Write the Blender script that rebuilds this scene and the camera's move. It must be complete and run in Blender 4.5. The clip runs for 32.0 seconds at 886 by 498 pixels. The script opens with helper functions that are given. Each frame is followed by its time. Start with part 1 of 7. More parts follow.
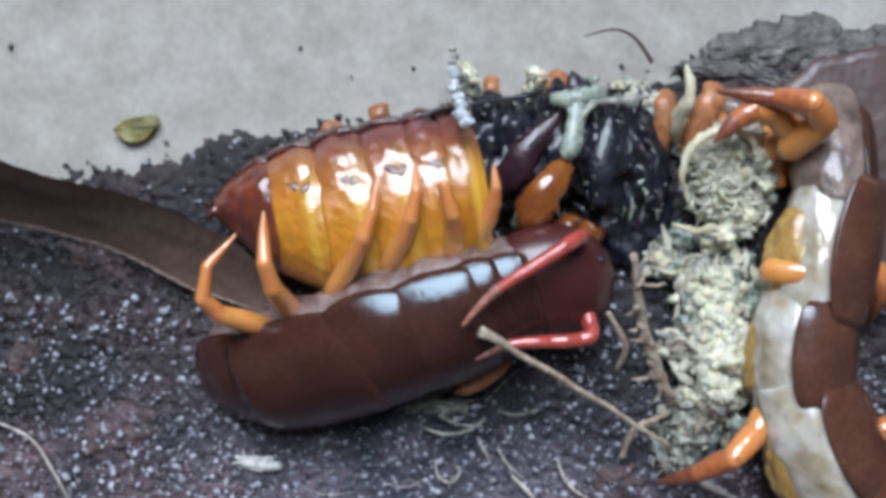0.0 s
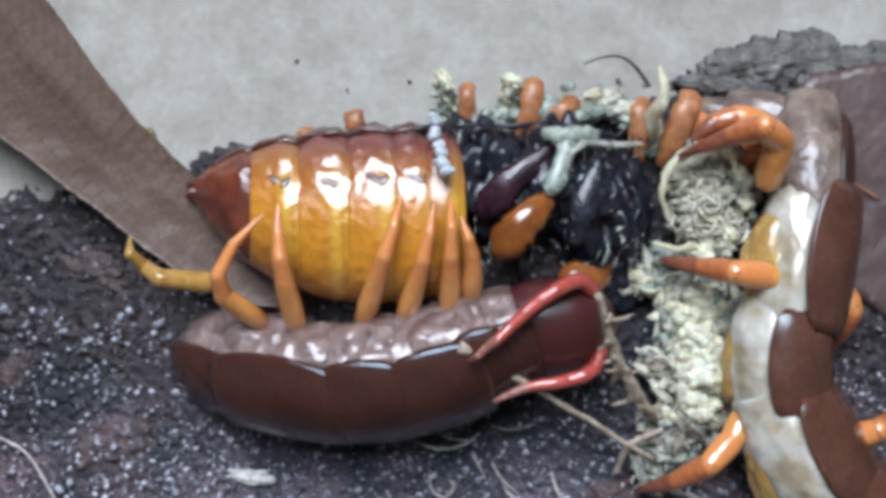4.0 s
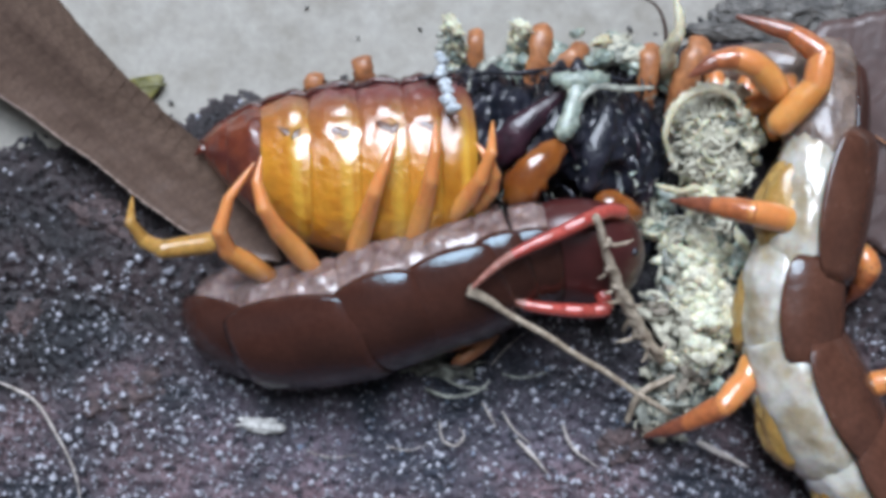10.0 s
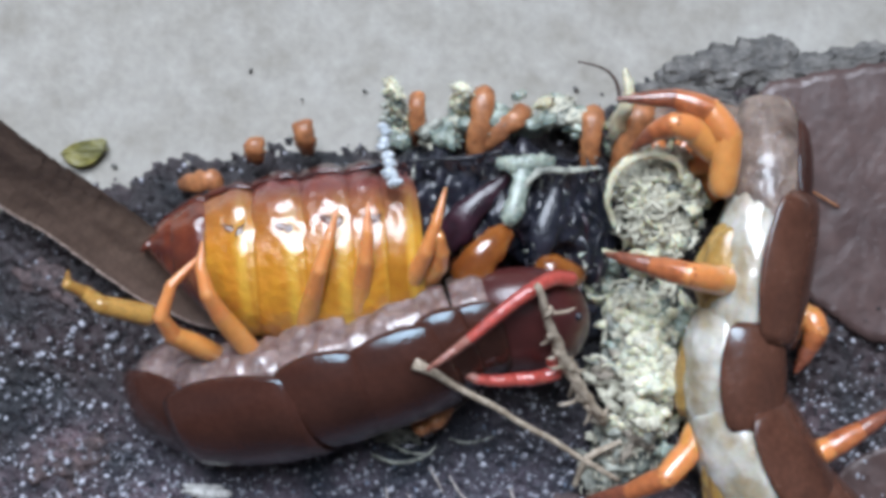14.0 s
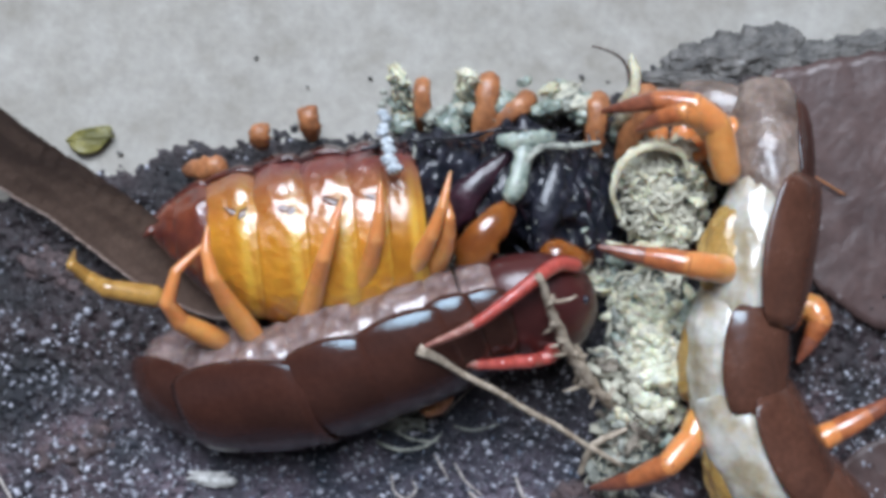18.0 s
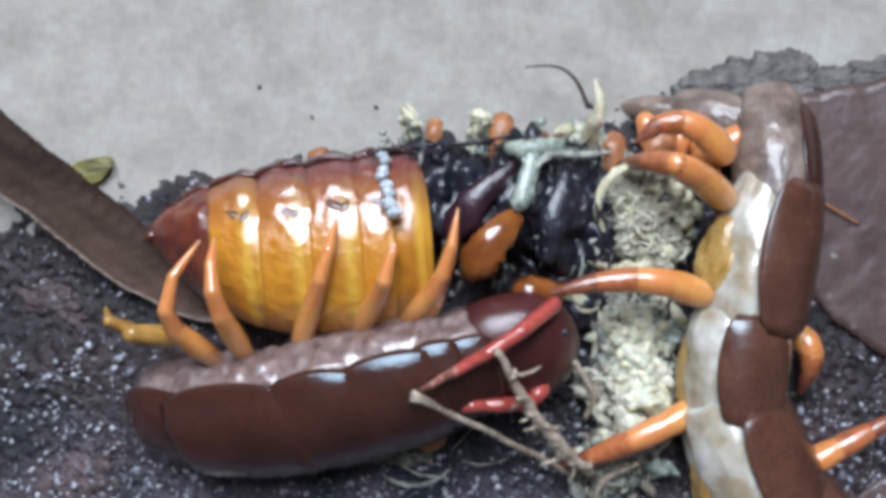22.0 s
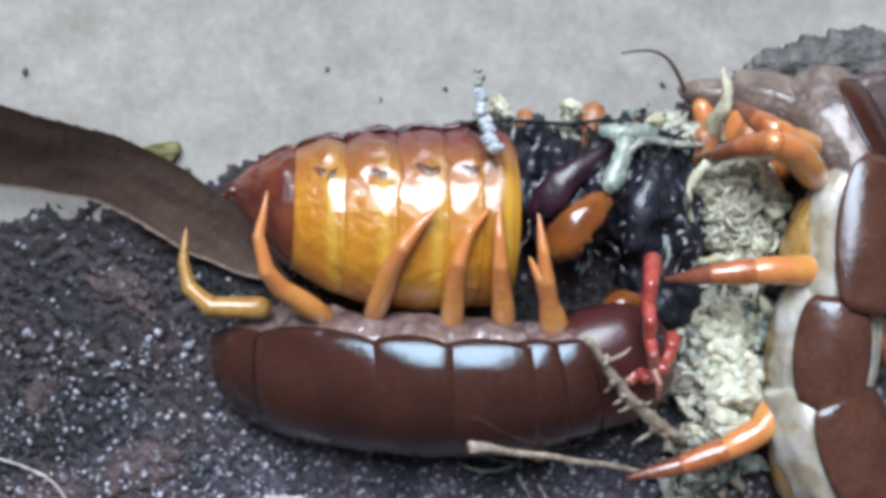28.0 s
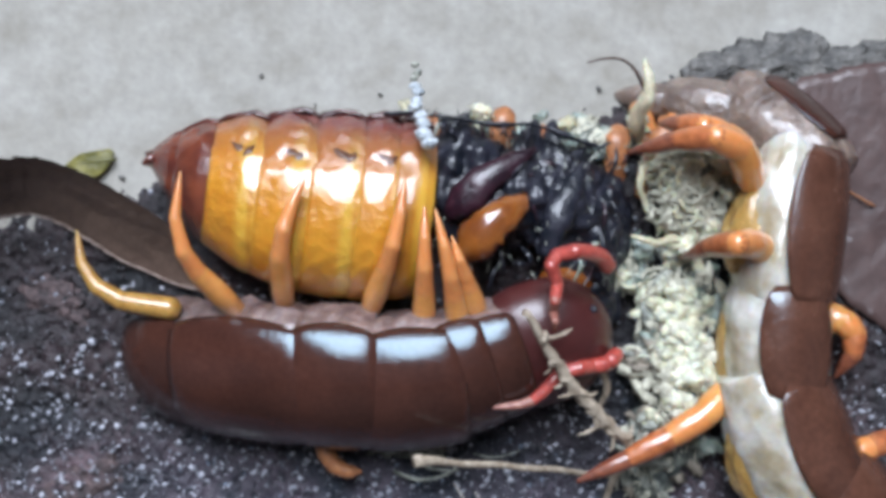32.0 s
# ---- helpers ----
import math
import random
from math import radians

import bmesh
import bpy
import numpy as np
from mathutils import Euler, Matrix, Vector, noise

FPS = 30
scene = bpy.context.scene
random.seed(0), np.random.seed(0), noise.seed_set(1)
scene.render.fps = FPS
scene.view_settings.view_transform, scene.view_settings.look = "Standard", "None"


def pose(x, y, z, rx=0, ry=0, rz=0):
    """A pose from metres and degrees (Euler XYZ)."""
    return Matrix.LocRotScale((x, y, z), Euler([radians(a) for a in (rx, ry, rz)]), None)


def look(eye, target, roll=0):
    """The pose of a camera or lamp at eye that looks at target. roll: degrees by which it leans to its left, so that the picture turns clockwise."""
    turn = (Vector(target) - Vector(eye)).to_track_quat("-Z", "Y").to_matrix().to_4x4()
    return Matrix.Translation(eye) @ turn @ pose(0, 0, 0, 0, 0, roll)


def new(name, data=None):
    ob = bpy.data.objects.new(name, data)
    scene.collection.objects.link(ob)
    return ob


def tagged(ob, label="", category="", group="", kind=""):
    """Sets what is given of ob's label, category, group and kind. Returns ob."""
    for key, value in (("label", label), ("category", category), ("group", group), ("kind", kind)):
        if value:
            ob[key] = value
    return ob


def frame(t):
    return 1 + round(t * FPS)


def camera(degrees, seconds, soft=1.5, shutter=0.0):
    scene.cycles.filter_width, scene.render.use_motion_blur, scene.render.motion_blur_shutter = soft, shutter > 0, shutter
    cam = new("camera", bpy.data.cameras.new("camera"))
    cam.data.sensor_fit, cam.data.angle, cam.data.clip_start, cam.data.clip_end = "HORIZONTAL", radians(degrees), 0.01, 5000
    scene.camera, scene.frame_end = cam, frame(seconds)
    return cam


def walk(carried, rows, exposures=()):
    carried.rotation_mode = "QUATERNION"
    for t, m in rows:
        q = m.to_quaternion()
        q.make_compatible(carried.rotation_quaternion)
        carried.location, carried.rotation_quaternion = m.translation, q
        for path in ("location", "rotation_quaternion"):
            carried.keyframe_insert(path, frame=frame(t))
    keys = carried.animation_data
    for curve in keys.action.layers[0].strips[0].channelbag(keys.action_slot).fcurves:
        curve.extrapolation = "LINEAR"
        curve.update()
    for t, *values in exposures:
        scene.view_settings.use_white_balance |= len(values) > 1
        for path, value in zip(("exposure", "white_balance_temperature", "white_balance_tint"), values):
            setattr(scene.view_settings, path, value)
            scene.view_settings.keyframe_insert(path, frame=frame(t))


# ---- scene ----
cam = camera(38.0, 32.0, soft=4.4)
walk(cam, [(t, pose(x / 1000, y / 1000, z / 1000, 0, 0, turn)) for t, x, y, z, turn in (
    (0, 1.33, 0.68, 114.16, -0.34), (0.5, 2.55, 1.91, 114.31, -0.27), (1, 3.58, 2.45, 114.31, -0.32), (1.5, 4.12, 2.14, 114.04, -0.34),
    (2, 2.81, 1.03, 113.96, -0.24), (2.5, 1.62, 0.58, 113.83, -0.35), (3, 0.44, 1.13, 114.00, -0.29), (3.5, 1.78, 1.83, 113.95, -0.10),
    (5.5, 0.22, 2.03, 114.46, 0.00), (6, -0.92, 2.89, 114.65, -0.10), (6.5, -0.34, 2.00, 114.44, -0.10), (7, 0.92, 0.63, 114.27, -0.07),
    (7.5, 1.07, -2.24, 113.77, 0.22), (8, 1.70, -2.17, 113.38, 0.07), (8.5, 0.50, -0.99, 113.40, -0.05), (9, 0.00, -0.00, 113.82, -0.00),
    (9.5, 0.83, -0.74, 113.68, -0.04), (10, 0.83, -2.64, 113.50, 0.02), (10.5, 1.28, -1.48, 113.29, 0.09), (11, 0.90, 0.27, 113.42, -0.10),
    (11.5, 1.88, 0.76, 113.35, -0.19), (12, 4.01, 1.88, 113.29, -0.12), (12.5, 5.08, 1.32, 113.05, -0.01), (13, 4.16, -0.26, 112.85, -0.19),
    (13.5, 3.83, 1.31, 112.86, -0.22), (14, 5.56, 2.87, 112.75, -0.31), (14.5, 8.23, 2.99, 112.75, -0.27), (16.5, 4.74, 2.57, 112.79, -0.28),
    (17, 5.53, 3.38, 112.88, -0.26), (17.5, 5.65, 2.91, 112.84, -0.31), (18, 5.07, 1.78, 112.66, -0.25), (18.5, 4.32, 0.85, 112.58, -0.24),
    (19, 4.46, 1.81, 112.34, -0.33), (19.5, 6.77, 1.64, 112.13, -0.14), (20, 7.91, 0.97, 111.90, -0.03), (20.5, 6.66, 0.15, 111.89, -0.04),
    (21, 5.98, -1.18, 111.74, -0.09), (21.5, 4.34, 3.14, 109.94, 0.03), (22, 4.47, 4.46, 110.76, -0.51), (22.5, 0.81, 4.42, 110.52, -0.56),
    (23, -2.45, 2.19, 109.99, -0.61), (23.5, -2.96, -0.29, 109.56, -0.44), (24, -2.04, 2.54, 109.61, -0.66), (24.5, -0.71, 4.26, 109.96, -0.73),
    (25, 1.78, 3.71, 109.76, -0.81), (25.5, 0.72, 3.67, 109.72, -0.91), (27.5, -3.31, 3.59, 109.54, -1.10), (28, -1.63, 3.12, 109.48, -1.02),
    (28.5, -1.09, 1.94, 109.36, -0.91), (29, -2.74, 1.38, 109.41, -0.96), (29.5, -1.40, 1.99, 109.23, -1.01), (30, 0.42, 2.45, 109.18, -1.18),
    (30.5, 1.95, 2.49, 109.15, -1.20), (31, 2.53, 2.05, 109.03, -1.17), (31.5, 2.35, 2.48, 108.92, -1.27), (32, 3.79, 3.58, 108.79, -1.37),
)], exposures=[(0, -0.22, 5900, 15), (1, -0.15, 5900, 15), (3, -0.16, 5900, 15), (6, -0.15, 5900, 15), (10, -0.15, 5900, 15), (14, -0.11, 5900, 15), (17, -0.13, 5900, 15), (20, -0.19, 5900, 15), (22.5, -0.11, 5900, 15), (25, -0.15, 5900, 15), (28, -0.09, 5900, 15), (30, -0.03, 5900, 15), (32, 0, 5900, 15)])

# ---- world and light ----
MM = 0.001
world = bpy.data.worlds.new("world")
scene.world = world
world.use_nodes = True
sky = world.node_tree.nodes.new("ShaderNodeTexSky")
sky.sky_type, sky.sun_disc = "NISHITA", False
sky.sun_elevation, sky.sun_rotation = radians(50), radians(8)
sky.air_density, sky.dust_density = 1.0, 2.0
back = world.node_tree.nodes["Background"]
back.inputs["Strength"].default_value = 0.12
world.node_tree.links.new(sky.outputs["Color"], back.inputs["Color"])
# area lamp standing in for sky light through an unseen, assumed opening
sky_stand_in = new("sky_stand_in", bpy.data.lights.new("sky_stand_in", "AREA"))
sky_stand_in.data.shape, sky_stand_in.data.size, sky_stand_in.data.size_y = "RECTANGLE", 0.42, 1.44
sky_stand_in.data.energy, sky_stand_in.data.color = 36.0, (0.91, 0.975, 1.0)
sky_stand_in.matrix_world = look((-0.05, 0.40, 1.06), (-0.05, -1.0, 1.06))


# ---- materials ----
def mat(name, c1, c2, grain=1.0, rough=0.5, bump=0.3, fine=0.25, coat=0.0, sss=0.0, spread=0.12, rough2=None, specks=None, spec=0.5, tones=(0.72, 1.2), film=0.07, sheen=None):
    """A surface with two scales of variation: patches of `grain` mm and a relief of `fine` mm."""
    m = bpy.data.materials.new(name)
    m.use_nodes = True
    nt = m.node_tree
    b = nt.nodes["Principled BSDF"]
    co = nt.nodes.new("ShaderNodeTexCoord")
    turned = nt.nodes.new("ShaderNodeMapping")
    turned.inputs["Rotation"].default_value = (0.5, 0.7, 0.3)
    turned.inputs["Location"].default_value = (0.013, 0.021, 0.017)
    nt.links.new(co.outputs["Object"], turned.inputs["Vector"])
    big, small = nt.nodes.new("ShaderNodeTexNoise"), nt.nodes.new("ShaderNodeTexNoise")
    for n, size in ((big, grain), (small, fine)):
        n.inputs["Scale"].default_value = 1 / (size * MM)
        n.inputs["Detail"].default_value = 5
        nt.links.new(turned.outputs["Vector"], n.inputs["Vector"])
    ramp = nt.nodes.new("ShaderNodeValToRGB")
    ramp.color_ramp.elements[0].position, ramp.color_ramp.elements[1].position = 0.5 - spread, 0.5 + spread
    ramp.color_ramp.elements[0].color, ramp.color_ramp.elements[1].color = (*c1, 1), (*c2, 1)
    nt.links.new(big.outputs["Fac"], ramp.inputs["Fac"])
    colour = ramp.outputs["Color"]
    shade = nt.nodes.new("ShaderNodeMix")
    shade.data_type, shade.blend_type = "RGBA", "MULTIPLY"
    tone = nt.nodes.new("ShaderNodeMapRange")
    tone.inputs["From Min"].default_value, tone.inputs["From Max"].default_value = 0.3, 0.7
    tone.inputs["To Min"].default_value, tone.inputs["To Max"].default_value = tones
    nt.links.new(small.outputs["Fac"], tone.inputs["Value"])
    shade.inputs["Factor"].default_value = 1.0
    nt.links.new(colour, shade.inputs[6])
    nt.links.new(tone.outputs["Result"], shade.inputs[7])
    colour = shade.outputs[2]
    if specks:
        size, amount, tint = specks
        vor = nt.nodes.new("ShaderNodeTexVoronoi")
        vor.inputs["Scale"].default_value = 1 / (size * MM)
        nt.links.new(turned.outputs["Vector"], vor.inputs["Vector"])
        pick = nt.nodes.new("ShaderNodeValToRGB")
        pick.color_ramp.elements[0].position, pick.color_ramp.elements[1].position = amount, amount + 0.06
        nt.links.new(vor.outputs["Color"], pick.inputs["Fac"])
        over = nt.nodes.new("ShaderNodeMix")
        over.data_type = "RGBA"
        nt.links.new(pick.outputs["Color"], over.inputs[0])
        nt.links.new(colour, over.inputs[6])
        over.inputs[7].default_value = (*tint, 1)
        colour = over.outputs[2]
    nt.links.new(colour, b.inputs["Base Color"])
    gloss = nt.nodes.new("ShaderNodeMapRange")
    gloss.inputs["To Min"].default_value = rough
    gloss.inputs["To Max"].default_value = rough if rough2 is None else rough2
    gloss.inputs["From Min"].default_value, gloss.inputs["From Max"].default_value = 0.35, 0.65
    nt.links.new(big.outputs["Fac"], gloss.inputs["Value"])
    nt.links.new(gloss.outputs["Result"], b.inputs["Roughness"])
    b.inputs["Coat Weight"].default_value = coat
    b.inputs["Coat Roughness"].default_value = film
    b.inputs["Specular IOR Level"].default_value = spec
    if sheen:
        b.inputs["Specular Tint"].default_value = (*sheen, 1)
    b.inputs["Subsurface Weight"].default_value = sss
    b.inputs["Subsurface Scale"].default_value = 1.2 * MM
    b.inputs["Subsurface Radius"].default_value = (1.0, 0.5, 0.25)
    if bump:
        add = nt.nodes.new("ShaderNodeMath")
        add.operation = "ADD"
        nt.links.new(big.outputs["Fac"], add.inputs[0])
        nt.links.new(small.outputs["Fac"], add.inputs[1])
        bm = nt.nodes.new("ShaderNodeBump")
        bm.inputs["Strength"].default_value, bm.inputs["Distance"].default_value = bump, fine * MM
        nt.links.new(add.outputs["Value"], bm.inputs["Height"])
        nt.links.new(bm.outputs["Normal"], b.inputs["Normal"])
    return m


CONCRETE = mat("concrete", (0.264, 0.246, 0.211), (0.372, 0.357, 0.322), 3.6, 0.85, 0.10, 0.8, spread=0.22, tones=(0.90, 1.08))
SOIL = mat("soil", (0.018, 0.020, 0.029), (0.128, 0.082, 0.092), 6.5, 0.55, 0.9, 0.30, rough2=0.32, specks=(0.36, 0.87, (0.30, 0.30, 0.35)), tones=(0.4, 1.5), spread=0.13)
GRAIN = mat("soil_grain", (0.017, 0.018, 0.026), (0.080, 0.063, 0.070), 1.1, 0.45, 0.6, 0.2, coat=0.25)
PLATE = mat("brown_plate", (0.032, 0.0130, 0.0095), (0.074, 0.0268, 0.0175), 6.0, 0.12, 0.08, 0.45, coat=0.0, rough2=0.22, tones=(0.84, 1.12), spec=0.6, spread=0.28, sheen=(0.66, 0.88, 1.0))
WARMPLATE = mat("warm_brown_plate", (0.062, 0.026, 0.017), (0.112, 0.047, 0.029), 3.2, 0.15, 0.12, 0.5, coat=0.3, rough2=0.30, tones=(0.82, 1.12), spread=0.26, sheen=(0.75, 0.92, 1.0))
MAROON = mat("maroon_plate", (0.046, 0.0115, 0.0115), (0.074, 0.0185, 0.0165), 4.0, 0.34, 0.08, 0.7, coat=0.2, film=0.2, spread=0.3, tones=(0.9, 1.08))
FLANK = mat("wet_flank", (0.088, 0.050, 0.045), (0.285, 0.210, 0.192), 1.3, 0.30, 0.40, 0.45, coat=0.9, sss=0.35, spread=0.22, film=0.10, tones=(0.85, 1.12))
PALE = mat("pale_membrane", (0.33, 0.275, 0.180), (0.58, 0.57, 0.53), 2.6, 0.24, 0.16, 0.9, coat=1.0, sss=0.45, spread=0.16, tones=(0.90, 1.08))
YELLOW = mat("yellow_joint", (0.33, 0.19, 0.045), (0.46, 0.30, 0.10), 1.4, 0.30, 0.2, 0.3, coat=0.5, sss=0.3)
ORANGE = mat("orange_leg", (0.56, 0.200, 0.055), (0.70, 0.285, 0.095), 2.2, 0.28, 0.14, 0.6, coat=1.0, sss=0.35, tones=(0.92, 1.06), spread=0.25)
LEGROOT = mat("yellowish_leg_root", (0.57, 0.225, 0.052), (0.70, 0.330, 0.095), 2.0, 0.28, 0.14, 0.6, coat=1.0, sss=0.35, tones=(0.93, 1.05), spread=0.25)
BROWNSKIN = mat("translucent_brown_skin", (0.080, 0.052, 0.041), (0.27, 0.205, 0.168), 2.0, 0.32, 0.5, 0.7, coat=0.7, sss=0.35, spread=0.20, film=0.12, tones=(0.85, 1.12))
OLIVE = mat("olive_leg", (0.30, 0.155, 0.032), (0.42, 0.235, 0.058), 1.6, 0.30, 0.12, 0.3, coat=0.6, sss=0.25)
RED = mat("red_antenna", (0.28, 0.034, 0.027), (0.43, 0.078, 0.060), 1.2, 0.30, 0.12, 0.25, coat=0.7, sss=0.15)
DULLRED = mat("faded_antenna", (0.26, 0.10, 0.075), (0.36, 0.17, 0.13), 1.0, 0.4, 0.15, 0.25, coat=0.2)
BELLY = mat("amber_belly", (0.40, 0.130, 0.009), (0.60, 0.262, 0.019), 3.4, 0.30, 0.34, 1.0, coat=1.0, film=0.10, sss=0.35, tones=(0.92, 1.07), spread=0.26)
BUFF = mat("yellow_belly_edge", (0.29, 0.100, 0.006), (0.43, 0.175, 0.013), 2.6, 0.30, 0.14, 1.0, coat=0.5, sss=0.3, tones=(0.94, 1.06), film=0.10)
AMBER = mat("amber_brown_hip", (0.15, 0.042, 0.009), (0.25, 0.082, 0.014), 3.0, 0.25, 0.10, 0.8, coat=0.9, sss=0.25, tones=(0.9, 1.1))
RUST = mat("rusty_belly", (0.085, 0.020, 0.014), (0.165, 0.042, 0.019), 2.6, 0.26, 0.18, 1.2, coat=0.9, sss=0.2, film=0.1, tones=(0.9, 1.06))
RIM = mat("dark_rim", (0.035, 0.008, 0.007), (0.085, 0.020, 0.014), 1.6, 0.25, 0.1, 0.3, coat=0.6)
MARK = mat("dark_mark", (0.065, 0.022, 0.009), (0.13, 0.046, 0.018), 0.6, 0.35, 0.1, 0.2, spec=0.5, coat=0.5)
BLACK = mat("black_chitin", (0.006, 0.008, 0.013), (0.020, 0.020, 0.030), 1.6, 0.30, 0.30, 0.6, coat=0.45, rough2=0.45, spec=0.3, film=0.12)
PURPLE = mat("purple_chitin", (0.015, 0.006, 0.011), (0.036, 0.012, 0.020), 1.6, 0.30, 0.2, 0.5, coat=0.25)
CLOD = mat("reddish_clod", (0.038, 0.028, 0.030), (0.110, 0.074, 0.072), 1.2, 0.6, 0.9, 0.3, spread=0.16, tones=(0.5, 1.4), specks=(0.36, 0.93, (0.26, 0.25, 0.28)))
MUSH = mat("wet_grey_mush", (0.050, 0.060, 0.056), (0.17, 0.185, 0.155), 1.0, 0.35, 0.6, 0.25, coat=0.5)
HUSK = mat("grey_brown_fibre", (0.15, 0.125, 0.095), (0.30, 0.26, 0.205), 1.0, 0.6, 0.4, 0.2)
TEAL = mat("pale_green_tissue", (0.15, 0.185, 0.16), (0.34, 0.385, 0.32), 0.9, 0.32, 0.4, 0.3, coat=0.4, sss=0.2)
CREAM = mat("cream_crumb", (0.42, 0.385, 0.255), (0.78, 0.735, 0.545), 2.6, 0.5, 0.35, 0.25, coat=0.15, sss=0.35, spread=0.18)
FIBRE = mat("grey_fibre", (0.36, 0.345, 0.265), (0.66, 0.635, 0.505), 1.1, 0.55, 0.5, 0.2, spread=0.18)
PITH = mat("grey_pith", (0.16, 0.168, 0.145), (0.40, 0.41, 0.345), 0.9, 0.5, 0.7, 0.25, coat=0.2)
BEAD = mat("blue_white_bead", (0.32, 0.365, 0.40), (0.56, 0.60, 0.63), 0.4, 0.3, 0.3, 0.2, coat=0.4)
DRYLEAF = mat("dry_leaf", (0.080, 0.050, 0.039), (0.190, 0.130, 0.096), 6.0, 0.42, 0.22, 0.5, coat=0.12, spread=0.26, film=0.25, tones=(0.82, 1.14))
LEAFEDGE = mat("leaf_edge", (0.13, 0.09, 0.075), (0.24, 0.18, 0.15), 1.5, 0.5, 0.2, 0.3)
PLUMLEAF = mat("plum_leaf", (0.052, 0.031, 0.029), (0.104, 0.066, 0.059), 5.5, 0.42, 0.12, 0.8, coat=0.10, spread=0.3, specks=(0.40, 0.935, (0.30, 0.28, 0.28)), tones=(0.85, 1.12))
GREENLEAF = mat("green_leaflet", (0.10, 0.095, 0.020), (0.19, 0.17, 0.04), 1.5, 0.45, 0.2, 0.4)
BARK = mat("grey_bark", (0.040, 0.038, 0.036), (0.175, 0.165, 0.150), 1.4, 0.6, 0.5, 0.3, spread=0.2, specks=(0.40, 0.93, (0.34, 0.33, 0.32)))
TWIG = mat("tan_twig", (0.27, 0.215, 0.155), (0.47, 0.395, 0.305), 0.9, 0.6, 0.4, 0.2)
ROOT = mat("pale_root", (0.34, 0.30, 0.27), (0.55, 0.50, 0.46), 0.8, 0.6, 0.3, 0.2)
FLAKE = mat("white_flake", (0.38, 0.37, 0.35), (0.66, 0.65, 0.62), 0.7, 0.7, 0.5, 0.25)
DULLORANGE = mat("dull_orange_leg", (0.27, 0.105, 0.042), (0.40, 0.165, 0.064), 1.5, 0.45, 0.2, 0.5, coat=0.2, sss=0.15)
GLINT = mat("bright_grit", (0.17, 0.175, 0.205), (0.50, 0.505, 0.56), 0.5, 0.3, 0.2, 0.2, coat=0.4)
PLASTER = mat("grey_plaster", (0.22, 0.22, 0.217), (0.28, 0.278, 0.274), 300.0, 0.9, 0.2, 20.0)
REDFOOT = mat("reddish_leg_end", (0.34, 0.100, 0.034), (0.46, 0.155, 0.055), 1.8, 0.32, 0.14, 0.6, coat=0.9, sss=0.25, spread=0.25)
DARKTIP = mat("dark_leg_tip", (0.16, 0.048, 0.026), (0.27, 0.088, 0.045), 1.4, 0.35, 0.14, 0.5, coat=0.7, sss=0.15)
# for the unseen south wall, kept dark so lower sides reflect little
DARKWALL = mat("brown_plaster", (0.075, 0.063, 0.056), (0.11, 0.093, 0.082), 200.0, 0.9, 0.3, 10.0)
HAIR = mat("dark_bristle", (0.04, 0.025, 0.02), (0.10, 0.06, 0.05), 0.5, 0.4, 0.1, 0.2)


def banded(material, wide):
    """Turns a belly plate yellow across its hind part: x runs 0..wide mm over the plate."""
    nt = material.node_tree
    b = nt.nodes["Principled BSDF"]
    old = b.inputs["Base Color"].links[0].from_socket
    co = nt.nodes.new("ShaderNodeTexCoord")
    sep = nt.nodes.new("ShaderNodeSeparateXYZ")
    nt.links.new(co.outputs["Object"], sep.inputs["Vector"])
    fit = nt.nodes.new("ShaderNodeMapRange")
    fit.inputs["From Max"].default_value = wide * MM
    nt.links.new(sep.outputs["X"], fit.inputs["Value"])
    ramp = nt.nodes.new("ShaderNodeValToRGB")
    ramp.color_ramp.elements[0].position, ramp.color_ramp.elements[0].color = 0.05, (0, 0, 0, 1)
    ramp.color_ramp.elements[1].position, ramp.color_ramp.elements[1].color = 0.95, (0.35, 0.35, 0.35, 1)
    for at_, v in ((0.58, 0.04), (0.74, 0.68), (0.84, 0.62), (0.90, 0.15)):
        e = ramp.color_ramp.elements.new(at_)
        e.color = (v, v, v, 1)
    nt.links.new(fit.outputs["Result"], ramp.inputs["Fac"])
    mix = nt.nodes.new("ShaderNodeMix")
    mix.data_type = "RGBA"
    nt.links.new(ramp.outputs["Color"], mix.inputs[0])
    nt.links.new(old, mix.inputs[6])
    mix.inputs[7].default_value = (0.66, 0.40, 0.05, 1)
    rim = nt.nodes.new("ShaderNodeMapRange")
    rim.inputs["From Min"].default_value, rim.inputs["From Max"].default_value = 1.2 * MM, 6.0 * MM
    nt.links.new(sep.outputs["Y"], rim.inputs["Value"])
    deep = nt.nodes.new("ShaderNodeMix")
    deep.data_type = "RGBA"
    nt.links.new(rim.outputs["Result"], deep.inputs[0])
    nt.links.new(mix.outputs[2], deep.inputs[6])
    deep.inputs[7].default_value = (0.165, 0.050, 0.042, 1)
    nt.links.new(deep.outputs[2], b.inputs["Base Color"])


banded(BELLY, 4.3)
banded(BUFF, 3.0)


